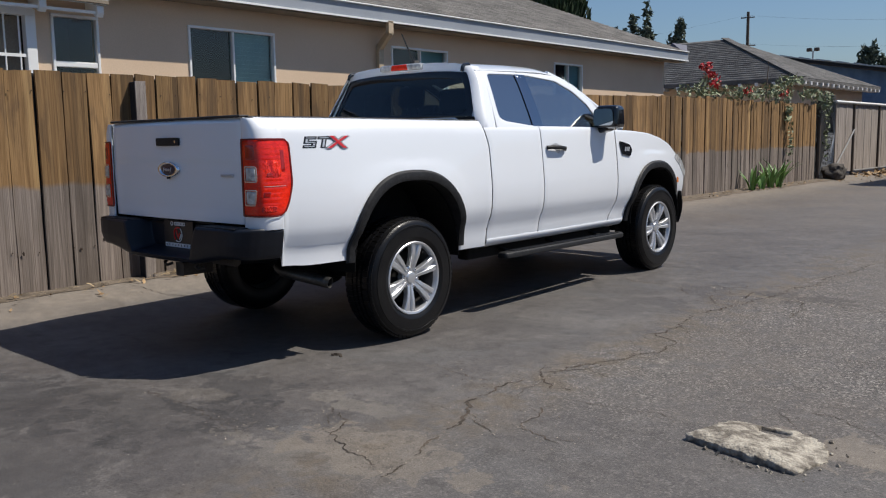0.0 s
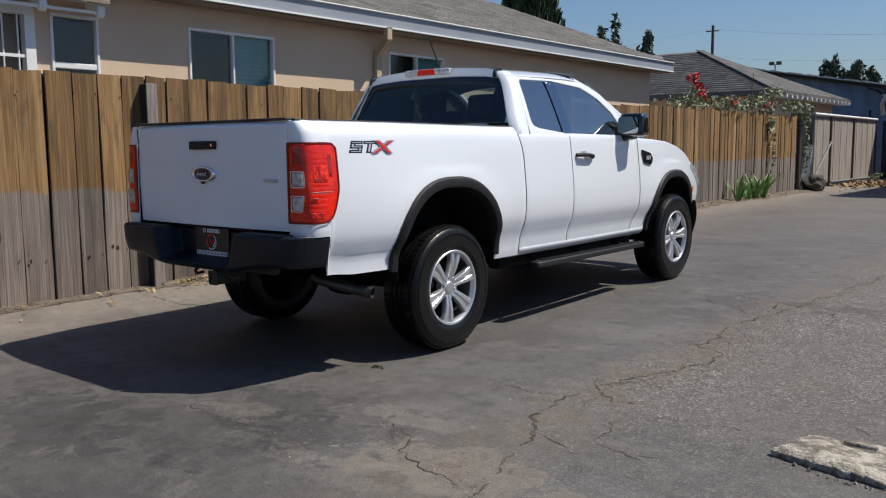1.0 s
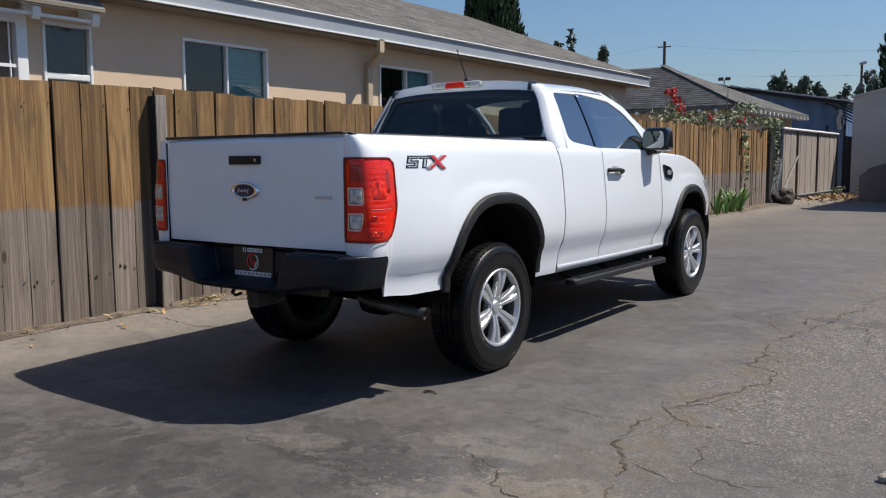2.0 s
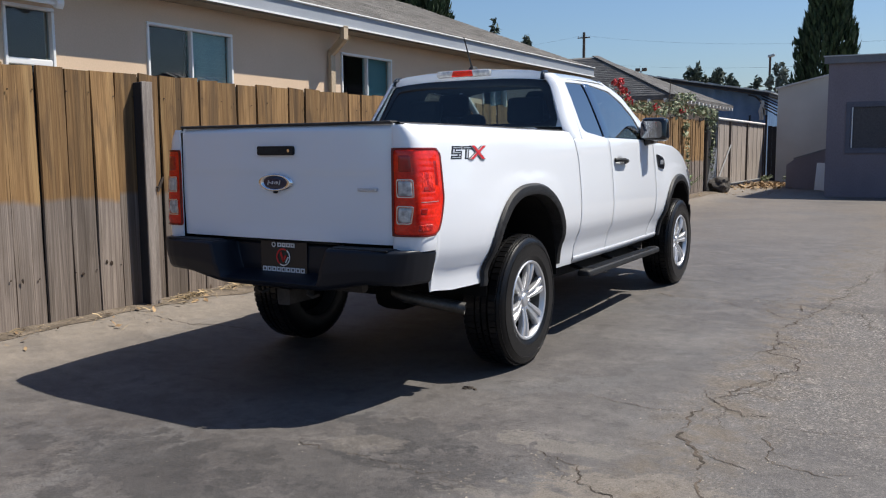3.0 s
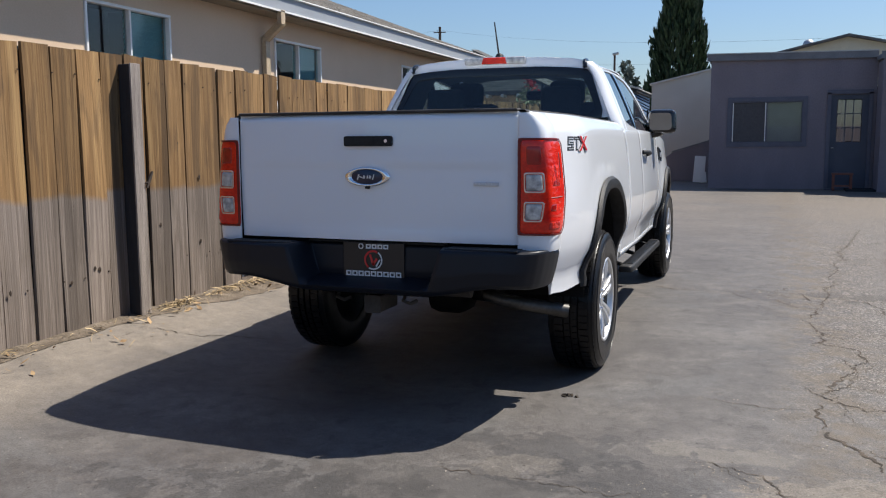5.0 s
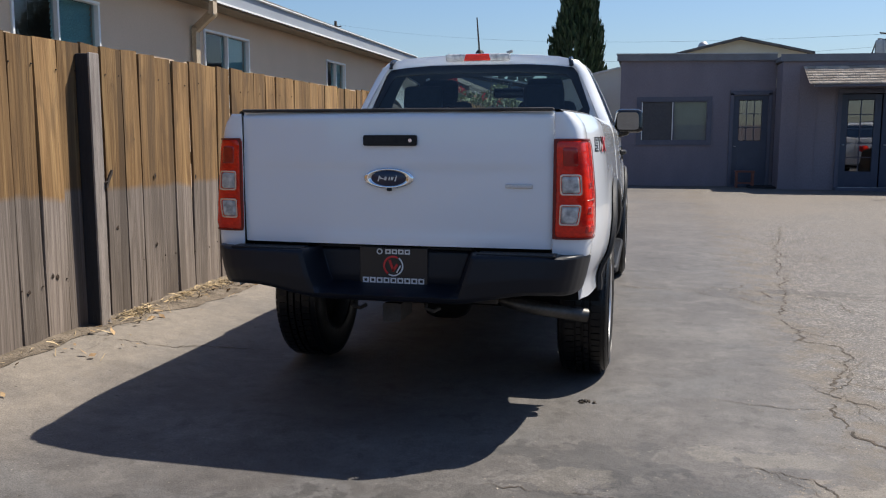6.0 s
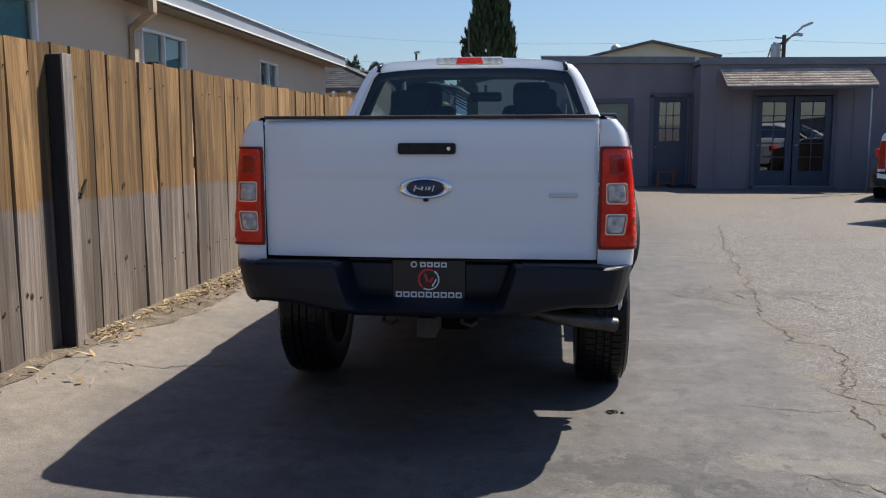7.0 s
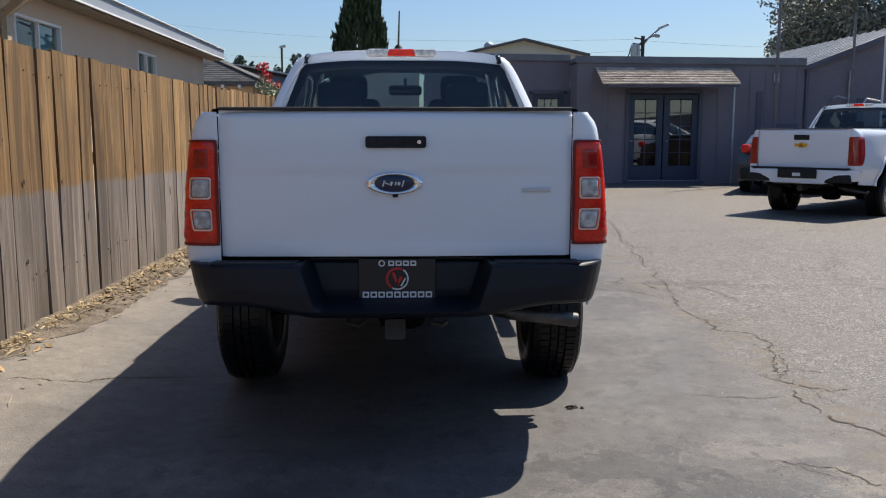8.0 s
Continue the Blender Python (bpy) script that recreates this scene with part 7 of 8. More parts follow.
# ---- plants ----
def leaf_cards(bm, rng, c, r, n, size, flat=1.0, up=0.0):
    """n small leaf blades scattered through an ellipsoid of radii r about c."""
    for _ in range(n):
        d = Vector((rng.gauss(0, 1), rng.gauss(0, 1), rng.gauss(0, 1))).normalized() * rng.random() ** 0.45
        p = Vector(c) + Vector((d.x * r[0], d.y * r[1], d.z * r[2]))
        s = size * (0.6 + 0.8 * rng.random())
        a = Vector((rng.gauss(0, 1), rng.gauss(0, 1), rng.gauss(0, 1) * flat + up)).normalized()
        b = a.cross(Vector((rng.gauss(0, 1), rng.gauss(0, 1), rng.gauss(0, 1)))).normalized()
        nrm = a.cross(b)
        q = [p - a * s, p + b * s * 0.45 + nrm * s * 0.12, p + a * s, p - b * s * 0.45 + nrm * s * 0.12]
        bm.faces.new([bm.verts.new(v) for v in q])


def tree(label, x, y, trunk_h, r, cz, clumps, leaves, size, material, seed, tr=0.18, name="tree"):
    rng = random.Random(seed)
    t = thing(name, label, "tree", m=pose(x, y, 0))
    bm = bmesh.new()
    tube(bm, [(0, 0, -0.2), (0.05, 0.05, trunk_h * 0.6), (0, 0.1, trunk_h)], tr, 10, tr * 0.6)
    cs = []
    for k in range(clumps):
        d = Vector((rng.gauss(0, 1), rng.gauss(0, 1), rng.gauss(0, 0.8))).normalized() * (0.45 + 0.55 * rng.random())
        cs.append(Vector((d.x * r[0], d.y * r[1], cz + d.z * r[2])))
    for c in cs[:14]:
        b = Vector((0, 0.1, trunk_h * (0.7 + 0.3 * rng.random())))
        tube(bm, [b, b.lerp(c, 0.5) + Vector((0, 0, 0.1 * r[2])), c], tr * 0.35, 6, tr * 0.08)
    part("trunk", bm, BARK, t)
    bm = bmesh.new()
    for c in cs:
        k = 0.22 + 0.2 * rng.random()
        leaf_cards(bm, rng, c, (r[0] * k, r[1] * k, r[2] * k * 0.8), leaves, size)
    part("crown", bm, material, t, recalc=False)
    return t


def cypress(x, y, h, r, seed, name="cypress_tree"):
    rng = random.Random(seed)
    t = thing(name, "tall narrow dark green Italian cypress", "tree", m=pose(x, y, 0))
    bm = bmesh.new()
    tube(bm, [(0, 0, -0.2), (0, 0, h * 0.8)], 0.22, 10, 0.05)
    part("trunk", bm, BARK, t)
    bm = bmesh.new()
    for _ in range(14000):
        f = rng.random() ** 0.9
        z = 0.5 + (h - 0.5) * f
        rad = r * min(1.0, f * 6 + 0.4) * (1 - max(0, f - 0.22) / 0.78) ** 0.72
        lob = 1 + 0.16 * math.sin(7 * math.atan2(1, 1) + z * 2.1) * rng.random()
        a = rng.random() * math.tau
        q = rad * (0.70 + 0.34 * rng.random()) * lob * (1 + 0.12 * math.sin(a * 5 + z * 0.7))
        p = Vector((q * math.cos(a), q * math.sin(a), z))
        s = 0.13 + 0.14 * rng.random()
        up = Vector((0.35 * math.cos(a) + rng.gauss(0, 0.15), 0.35 * math.sin(a) + rng.gauss(0, 0.15), 1)).normalized()
        side = up.cross(Vector((rng.gauss(0, 1), rng.gauss(0, 1), 0.2))).normalized()
        bm.faces.new([bm.verts.new(v) for v in (p - up * s, p + side * s * 0.34, p + up * s * 1.3, p - side * s * 0.34)])
    part("crown", bm, CYPRESS, t, recalc=False)


cypress(-3.05, 47.0, 13.5, 1.86, 5)
tree("far pale grey-green conifer against the sky", -13.7, 95, 5.0, (1.1, 1.1, 3.6), 7.0, 26, 70, 0.26, PALECON, 57, 0.2, name="conifer_tree")
cypress(-19.3, 32.0, 14.0, 1.5, 6)
cypress(-20.9, 33.0, 13.0, 1.4, 7)
tree("broad dusty green tree behind the metal roof", 24.6, 44.0, 4.5, (4.8, 4.0, 4.0), 7.0, 90, 560, 0.12, OLIVE, 3, 0.35)
for k, (x, y, h, r) in enumerate(((-36.5, 72, 13.4, 2.4), (-32.8, 72, 11.4, 2.0), (-41.5, 76, 12.8, 2.6), (-12.0, 92, 7.8, 1.6), (-10.8, 92, 7.6, 1.6), (-6.8, 95, 7.6, 2.4),
                                  (-22.3, 95, 11.2, 2.2), (-19.6, 95, 11.0, 3.2), (-17.0, 96, 9.8, 2.6), (-2.5, 96, 7.4, 2.6), (-20.5, 95, 8.0, 2.6), (-27, 96, 8.6, 2.8))):
    tree("far dark conifer against the sky", x, y, h * 0.5, (r * 0.6, r * 0.6, h * 0.36), h * 0.66, 26, 70, 0.30, CONIFER, 20 + k, 0.2, name="conifer_tree")
tree("far grey-green tree beyond the sheds", -2.6, 60.0, 4.0, (1.0, 1.0, 1.9), 4.9, 16, 60, 0.2, OLIVE, 41, 0.15)


def blade_plant(x, y, z, n, length, seed):
    rng = random.Random(seed)
    t = thing("strap_leaf_plant", "green strap-leaved plant growing at the fence foot", "plant", "plants along the fence", pose(x, y, z))
    for k in range(n):
        bm = bmesh.new()
        a = rng.random() * math.tau
        L, lean, w = length * (0.7 + 0.5 * rng.random()), 0.25 + 0.5 * rng.random(), 0.030 + 0.02 * rng.random()
        rows = []
        for i in range(7):
            f = i / 6
            o, zz = lean * L * f ** 1.7, L * f * (1 - 0.25 * lean * f * f)
            c = Vector((0.05 * math.cos(a) + o * math.cos(a), 0.05 * math.sin(a) + o * math.sin(a), zz))
            s = Vector((-math.sin(a), math.cos(a), 0)) * w * (1 - f ** 2.5) * (0.5 + f if f < 0.5 else 1.0)
            rows.append((bm.verts.new(c - s), bm.verts.new(c + Vector((0, 0, -0.008))), bm.verts.new(c + s)))
        for p, q in zip(rows, rows[1:]):
            bm.faces.new((p[0], p[1], q[1], q[0]))
            bm.faces.new((p[1], p[2], q[2], q[1]))
        part("leaf", bm, LEAF, t, recalc=False)


for k, (y, n, L) in enumerate(((12.7, 12, 0.50), (13.1, 7, 0.36), (13.65, 14, 0.56), (13.98, 16, 0.58))):
    blade_plant(-2.02 + 0.05 * (k % 2), y, ground_z(-2.05, y), n, L, 60 + k)


def vine(label, seed, boxes, stems, flowers, name="flowering_vine"):
    rng = random.Random(seed)
    t = thing(name, label, "vine")
    for pts in stems:
        bm = bmesh.new()
        tube(bm, pts, 0.018, 6, 0.006)
        part("stem", bm, BARK, t)
    bm = bmesh.new()
    for c, r, n, s in boxes:
        leaf_cards(bm, rng, c, r, n, s)
    tagged(part("leaves", bm, PALELEAF, t, recalc=False), kind="stuff")
    bm = bmesh.new()
    for c, r, n, s in flowers:
        leaf_cards(bm, rng, c, r, n, s)
    tagged(part("red_blossom", bm, RED, t, recalc=False), kind="stuff")


vine("pale-leaved vine with red flowers sprawling over the fence", 9,
     [((-2.45, 11.2, 2.05), (0.25, 0.9, 0.14), 160, 0.05), ((-2.4, 13.0, 2.08), (0.30, 1.1, 0.16), 220, 0.055), ((-2.35, 14.6, 2.12), (0.3, 0.9, 0.22), 220, 0.055),
      ((-2.35, 15.6, 2.42), (0.25, 0.75, 0.14), 130, 0.055), ((-2.3, 16.6, 2.16), (0.2, 0.6, 0.15), 130, 0.055), ((-2.25, 17.5, 1.95), (0.22, 0.4, 0.35), 160, 0.06),
      ((-2.2, 15.05, 1.72), (0.08, 0.15, 0.35), 60, 0.055), ((-2.2, 15.2, 1.1), (0.06, 0.12, 0.5), 40, 0.05), ((-2.2, 17.6, 1.2), (0.08, 0.15, 0.7), 70, 0.05),
      ((-2.82, 12.4, 2.22), (0.2, 0.4, 0.22), 110, 0.05)],
     [[(-2.8, 12.2, 0.2), (-2.84, 12.3, 1.8), (-2.86, 12.35, 2.62)], [(-2.78, 12.6, 0.2), (-2.80, 12.7, 1.9), (-2.82, 12.75, 2.35)], [(-2.5, 15.2, 0.2), (-2.45, 15.2, 2.0), (-2.3, 15.8, 2.6)],
      [(-2.3, 14.0, 2.0), (-2.3, 14.1, 2.75)]],
     [((-2.86, 12.35, 2.60), (0.12, 0.13, 0.09), 46, 0.05), ((-2.84, 12.45, 2.42), (0.13, 0.14, 0.10), 50, 0.05), ((-2.82, 12.75, 2.30), (0.10, 0.13, 0.16), 34, 0.045),
      ((-2.35, 13.1, 2.12), (0.12, 0.16, 0.10), 46, 0.05), ((-2.3, 15.0, 2.12), (0.10, 0.22, 0.09), 50, 0.055), ((-2.5, 11.9, 2.2), (0.1, 0.15, 0.1), 24, 0.045)])

# ---- yard clutter ----
rk = thing("rock", "dark rough rock at the gate post", "rock")
bm = bmesh.new()
bmesh.ops.create_icosphere(bm, subdivisions=4, radius=1.0)
for v in bm.verts:
    k = 1 + 0.35 * noise.noise(v.co * 1.6) + 0.12 * noise.noise(v.co * 5)
    v.co = Vector((-2.00 + v.co.x * 0.27 * k, 17.7 + v.co.y * 0.34 * k, ground_z(-2, 17.7) + 0.15 + v.co.z * 0.22 * k))
part("boulder", bm, ROCK, rk)

st = thing("stool", "small red-brown wooden stool in front of the door", "stool", m=pose(3.42, 17.75, ground_z(3.4, 17.7)))
bm = bmesh.new()
box(bm, (0, 0, 0.40), (0.46, 0.30, 0.04), bev=0.008)
part("seat", bm, STOOLW, st)
for x in (-0.19, 0.19):
    for y in (-0.11, 0.11):
        bm = bmesh.new()
        box(bm, (x, y, 0.19), (0.045, 0.045, 0.38))
        part("leg", bm, STOOLW, st)
bm = bmesh.new()
box(bm, (0, -0.11, 0.12), (0.34, 0.03, 0.04))
part("stretcher", bm, STOOLW, st)

for k, (x, h, lean, w) in enumerate(((-0.10, 0.76, 3, 0.31), (0.06, 0.30, -5, 0.17))):
    b_ = thing("leaning_panel", "white panel leaning at the building corner", "panel", "leaning panels", pose(x, 21.25 - 0.12 * k, ground_z(x, 21.2) + 0.01, -7, lean, 0))
    bm = bmesh.new()
    box(bm, (0, 0, h / 2), (w, 0.05, h), bev=0.008)
    part("panel", bm, WHITEP, b_)

rng = random.Random(77)
HEAPS = ((0.30, 0.10, 0.05), (0.92, 0.14, 0.07), (1.32, 0.14, 0.10), (1.92, 0.25, 0.13), (2.75, 0.28, 0.13), (3.5, 0.4, 0.12), (4.8, 0.6, 0.12))
bm = bmesh.new()
for _ in range(2000):
    if rng.random() < 0.8:
        hy, sy, sx = rng.choice(HEAPS)
        y, x = rng.gauss(hy, sy), -2.24 + abs(rng.gauss(0, sx))
    else:
        y, x = rng.uniform(-3, 12), -2.25 + abs(rng.gauss(0, 0.13))
    p, a, L = Vector((x, y, ground_z(x, y) + 0.012 + 0.03 * rng.random() ** 2)), rng.random() * math.tau, 0.02 + 0.06 * rng.random()
    d = Vector((math.cos(a), math.sin(a), rng.gauss(0, 0.22))) * L * 0.6
    s = Vector((-math.sin(a), math.cos(a), rng.gauss(0, 0.3))) * (0.0016 if rng.random() < 0.7 else 0.0045)
    m = p + Vector((0, 0, 0.006 * rng.random())) + s * rng.uniform(-3, 3)
    v = [bm.verts.new(q) for q in (p - d - s, m - s * 1.2, p + d - s * 0.4, p + d + s * 0.4, m + s * 1.2, p - d + s)]
    bm.faces.new((v[0], v[1], v[4], v[5]))
    bm.faces.new((v[1], v[2], v[3], v[4]))
tagged(part("dry_grass", bm, STRAW, recalc=False), "dry straw and grass along the fence foot", "dry grass", kind="stuff")
bm = bmesh.new()
for _ in range(1100):
    y = rng.choice((rng.uniform(-3, 14), rng.gauss(2.3, 0.7), rng.gauss(4.6, 0.9), rng.gauss(14, 1.5), rng.uniform(17, 22)))
    x = -2.22 + abs(rng.gauss(0, 0.17 if y < 16 else 0.7)) + (0.5 if y > 18 else 0)
    p, a, L = Vector((x, y, ground_z(x, y) + 0.012 + 0.012 * rng.random())), rng.random() * math.tau, 0.009 + 0.024 * rng.random()
    d, s = Vector((math.cos(a), math.sin(a), rng.gauss(0, 0.4))) * L, Vector((-math.sin(a), math.cos(a), rng.gauss(0, 0.3))) * L * 0.5
    bm.faces.new([bm.verts.new(v) for v in (p - d, p + s, p + d, p - s)])
for _ in range(700):
    y = rng.choice((rng.gauss(22.4, 0.9), rng.gauss(23.6, 0.7), rng.uniform(19.5, 25.4)))
    x = -1.75 + rng.gauss(0, 0.28) + 0.10 * (y - 22)
    p, a, L = Vector((x, y, ground_z(x, y) + 0.012 + 0.05 * rng.random() ** 2)), rng.random() * math.tau, 0.03 + 0.05 * rng.random()
    d, s = Vector((math.cos(a), math.sin(a), rng.gauss(0, 0.5))) * L, Vector((-math.sin(a), math.cos(a), rng.gauss(0, 0.5))) * L * 0.6
    bm.faces.new([bm.verts.new(v) for v in (p - d, p + s, p + d, p - s)])
tagged(part("fallen_leaves", bm, DRYLEAF, recalc=False), "brown fallen leaves along the fence foot", "fallen leaves", kind="stuff")
for x, y, r, seed in ((-1.02, 22.6, 0.26, 91), (-1.90, 23.4, 0.16, 92)):
    wd = thing("weed", "sprawling pale green weed at the gate foot", "weed", "weeds at the gate", pose(x, y, ground_z(x, y)))
    rw = random.Random(seed)
    bl = bmesh.new()
    for k in range(9):
        a = rw.random() * math.tau
        tip = Vector((r * 0.9 * math.cos(a), r * 0.9 * math.sin(a), r * (0.9 + rw.random())))
        bm = bmesh.new()
        tube(bm, [(0, 0, -0.02), tip * 0.5 + Vector((0, 0, 0.05)), tip], 0.006, 5, 0.003)
        part("stem", bm, PALELEAF, wd)
        leaf_cards(bl, rw, tip * 0.85, (r * 0.35, r * 0.35, r * 0.35), 26, 0.035)
    tagged(part("leaves", bl, PALELEAF, wd, recalc=False), kind="stuff")
# a narrow bed of dirt against the fence
bm = bmesh.new()
def dirt(u, v):
    y = -6 + 24 * u
    w = 0.16 + 0.12 * noise.noise((y * 0.9, 3, 0)) + 0.10 * noise.noise((y * 4, 1, 0)) + 0.24 * step01((y + 0.1) / 1.4)
    x = -2.30 + w * v
    return x, y, ground_z(x, y) + 0.012 * noise.noise((x * 0.5, y * 0.5, 0)) + 0.003 + 0.016 * (1 - v) + 0.014 * noise.noise((x * 6, y * 6, 0)) * (1 - v)
grid(bm, dirt, 300, 6)
tagged(part("dirt_strip", bm, DIRT), "narrow strip of dry dirt along the fence", "dirt", kind="structure")


# ---- cracks and patches in the paving ----
def on_ground(x, y):
    return ground_z(x, y) + 0.012 * noise.noise((x * 0.5, y * 0.5, 0))


def crack(pts, w, seed, branch=True):
    """A fine crack filled with dirt: a thin ragged ribbon along a wandering line, with short side branches."""
    rng = random.Random(seed)
    line, run = [], 0.0
    for (x0, y0), (x1, y1) in zip(pts, pts[1:]):
        L = math.hypot(x1 - x0, y1 - y0)
        n = max(2, int(L / 0.013))
        for k in range(n):
            t = k / n
            d = run + L * t
            a = 0.026 * noise.noise((d * 2.2, seed * 1.7, 0)) + 0.034 * noise.noise((d * 7, seed, 2)) + 0.026 * noise.noise((d * 19, seed, 5)) + 0.012 * noise.noise((d * 47, seed, 8)) + 0.004 * rng.uniform(-1, 1)
            line.append((x0 + (x1 - x0) * t - (y1 - y0) / L * a, y0 + (y1 - y0) * t + (x1 - x0) / L * a))
        run += L
    rows = []
    for i, (x, y) in enumerate(line):
        a, b = line[max(0, i - 1)], line[min(len(line) - 1, i + 1)]
        dx, dy = b[0] - a[0], b[1] - a[1]
        q = math.hypot(dx, dy) or 1.0
        ww = w * (0.16 + 0.50 * rng.random() + 1.1 * max(0.0, noise.noise((i * 0.06, seed * 2.3, 0))) + 0.7 * max(0.0, noise.noise((i * 0.31, seed * 1.3, 4)))) * min(1.0, 0.15 + i / 9, 0.15 + (len(line) - 1 - i) / 9)
        g = on_ground(x, y)
        rows.append([CRK.verts.new((x - dy / q * ww * s, y + dx / q * ww * s, g + 0.0025)) for s in (-0.5, 0.5)])
        for _ in range(3 if w > 0.007 else 1):
            r, a, o = 0.0015 + 0.0045 * rng.random() ** 2.5, rng.random() * math.tau, rng.gauss(0, 0.07)
            c = Vector((x - dy / q * o + rng.uniform(-0.03, 0.03), y + dx / q * o, g + 0.001))
            v = [HALO.verts.new(c + Vector((r * math.cos(a + k * 2.094), r * math.sin(a + k * 2.094), 0))) for k in range(3)] + [HALO.verts.new(c + Vector((0, 0, r * 0.8)))]
            for i0, i1 in ((0, 1), (1, 2), (2, 0)):
                HALO.faces.new((v[i0], v[i1], v[3]))
        if branch and rng.random() < 0.03:
            ang, ln = math.atan2(dy, dx) + rng.choice((-1, 1)) * rng.uniform(0.6, 1.4), rng.uniform(0.08, 0.42)
            crack([(x, y), (x + ln * math.cos(ang), y + ln * math.sin(ang))], w * 0.55, seed * 31 + i, False)
    for i, (p, q) in enumerate(zip(rows, rows[1:])):
        if noise.noise((i * 0.08, seed * 3.1, 0)) > -0.34:
            CRK.faces.new((p[0], p[1], q[1], q[0]))


CRK, HALO = bmesh.new(), bmesh.new()
LONG_CRACKS = [
    ([(2.9, 8.0), (2.6, 6.0), (2.44, 5.3), (2.46, 4.8), (2.33, 4.28), (2.34, 3.9), (2.24, 3.55), (2.27, 3.2), (2.17, 2.94), (2.19, 2.6), (2.11, 2.17), (1.98, 1.58), (2.06, 1.26), (2.03, 0.98), (2.24, 0.85), (2.26, 0.64), (2.14, 0.31), (2.04, 0.02), (1.97, -0.19)], 0.017),
    ([(1.89, -0.03), (1.98, -0.22), (2.16, -0.38), (2.27, -0.33), (2.37, -0.27)], 0.014),
    ([(1.95, -0.30), (1.94, -0.47), (1.97, -0.57), (1.95, -0.71), (2.02, -0.86), (2.10, -1.0), (2.17, -1.2), (2.23, -1.41), (2.3, -1.7)], 0.016),
    ([(1.93, -0.08), (2.04, -0.09), (2.14, 0.09), (2.18, 0.31), (2.30, 0.57)], 0.011),
]
SIDE_CRACKS = [
    ([(1.85, -0.98), (1.93, -0.93), (2.04, -0.90)], 0.008), ([(0.72, 2.69), (0.99, 2.55), (1.48, 2.51), (1.65, 2.74), (1.83, 2.66), (2.0, 2.62), (2.06, 2.17)], 0.013),
    ([(2.1, 2.5), (2.52, 2.45), (3.18, 2.43), (3.72, 2.54), (3.91, 2.28), (5.2, 2.5)], 0.012), ([(4.15, 3.85), (3.89, 3.19), (3.71, 2.62)], 0.012),
    ([(1.38, -0.39), (1.58, -0.45), (1.93, -0.48)], 0.010), ([(1.43, -1.26), (1.60, -1.27), (1.70, -1.33), (1.79, -1.48), (1.96, -1.56), (2.2, -1.62)], 0.011),
]
FAINT_CRACKS = [
    ([(3.98, 7.73), (3.85, 5.67), (3.8, 4.24)], 0.012), ([(-2.1, -0.31), (-1.68, -0.28), (-1.48, -0.14), (-1.03, 0.04), (-0.3, 0.05)], 0.012),
    ([(0.5, -1.65), (1.04, -1.66), (1.20, -1.70), (1.34, -1.65)], 0.009), ([(2.3, -0.5), (2.6, -0.41), (2.76, -0.39), (2.97, -0.46)], 0.008),
    ([(2.35, 4.3), (2.9, 4.4), (4.05, 4.67)], 0.009), ([(3.0, 6.2), (4.4, 6.6), (6.4, 6.0)], 0.011), ([(4.05, 4.67), (5.2, 4.2), (7.0, 4.4)], 0.010), ([(-2.0, 6.9), (-1.2, 7.1)], 0.008),
]
for k, (pts, w) in enumerate(LONG_CRACKS + SIDE_CRACKS + FAINT_CRACKS):
    crack(pts, w * (0.95 if k in (0, 2, 5, 6) else 0.76), 100 + k)
# finer cracks that break up the coarse paving on the open side
rng = random.Random(41)
for k in range(22):
    x, y, a = rng.uniform(2.15, 4.6), rng.uniform(-0.9, 7.5), rng.uniform(0, math.tau)
    pts = [(x, y)]
    for _ in range(rng.randint(2, 5)):
        a += rng.gauss(0, 0.7)
        x, y = x + 0.28 * math.cos(a), y + 0.34 * math.sin(a)
        pts.append((x, y))
    crack(pts, rng.uniform(0.005, 0.010), 300 + k)
tagged(part("loose_grit", HALO, GRIT, recalc=False), "loose grit lying along the cracks in the asphalt", "grit", kind="stuff")
tagged(part("pavement_cracks", CRK, CRACK, recalc=False), "branching dirt-filled cracks in the asphalt", "cracks", kind="structure")

pt = thing("concrete_patch", "broken white concrete lump set in the asphalt", "concrete patch")
RIM = [(3.00, -0.62), (3.02, -0.50), (3.08, -0.35), (3.18, -0.28), (3.31, -0.25), (3.43, -0.31), (3.51, -0.41), (3.53, -0.55), (3.49, -0.72), (3.36, -0.705), (3.23, -0.675), (3.10, -0.645)]


def rim_at(a):
    """How far the lump's outline lies from its middle in one direction."""
    d, best = (math.cos(a), math.sin(a)), 0.2
    for (x0, y0), (x1, y1) in zip(RIM, RIM[1:] + RIM[:1]):
        x0, y0, x1, y1 = x0 - 3.27, y0 + 0.49, x1 - 3.27, y1 + 0.49
        det = d[0] * (y1 - y0) - d[1] * (x1 - x0)
        if abs(det) > 1e-9:
            r, t = (x0 * (y1 - y0) - y0 * (x1 - x0)) / det, (x0 * d[1] - y0 * d[0]) / det
            if r > 0 and -1e-6 <= t <= 1 + 1e-6:
                best = r
    return best


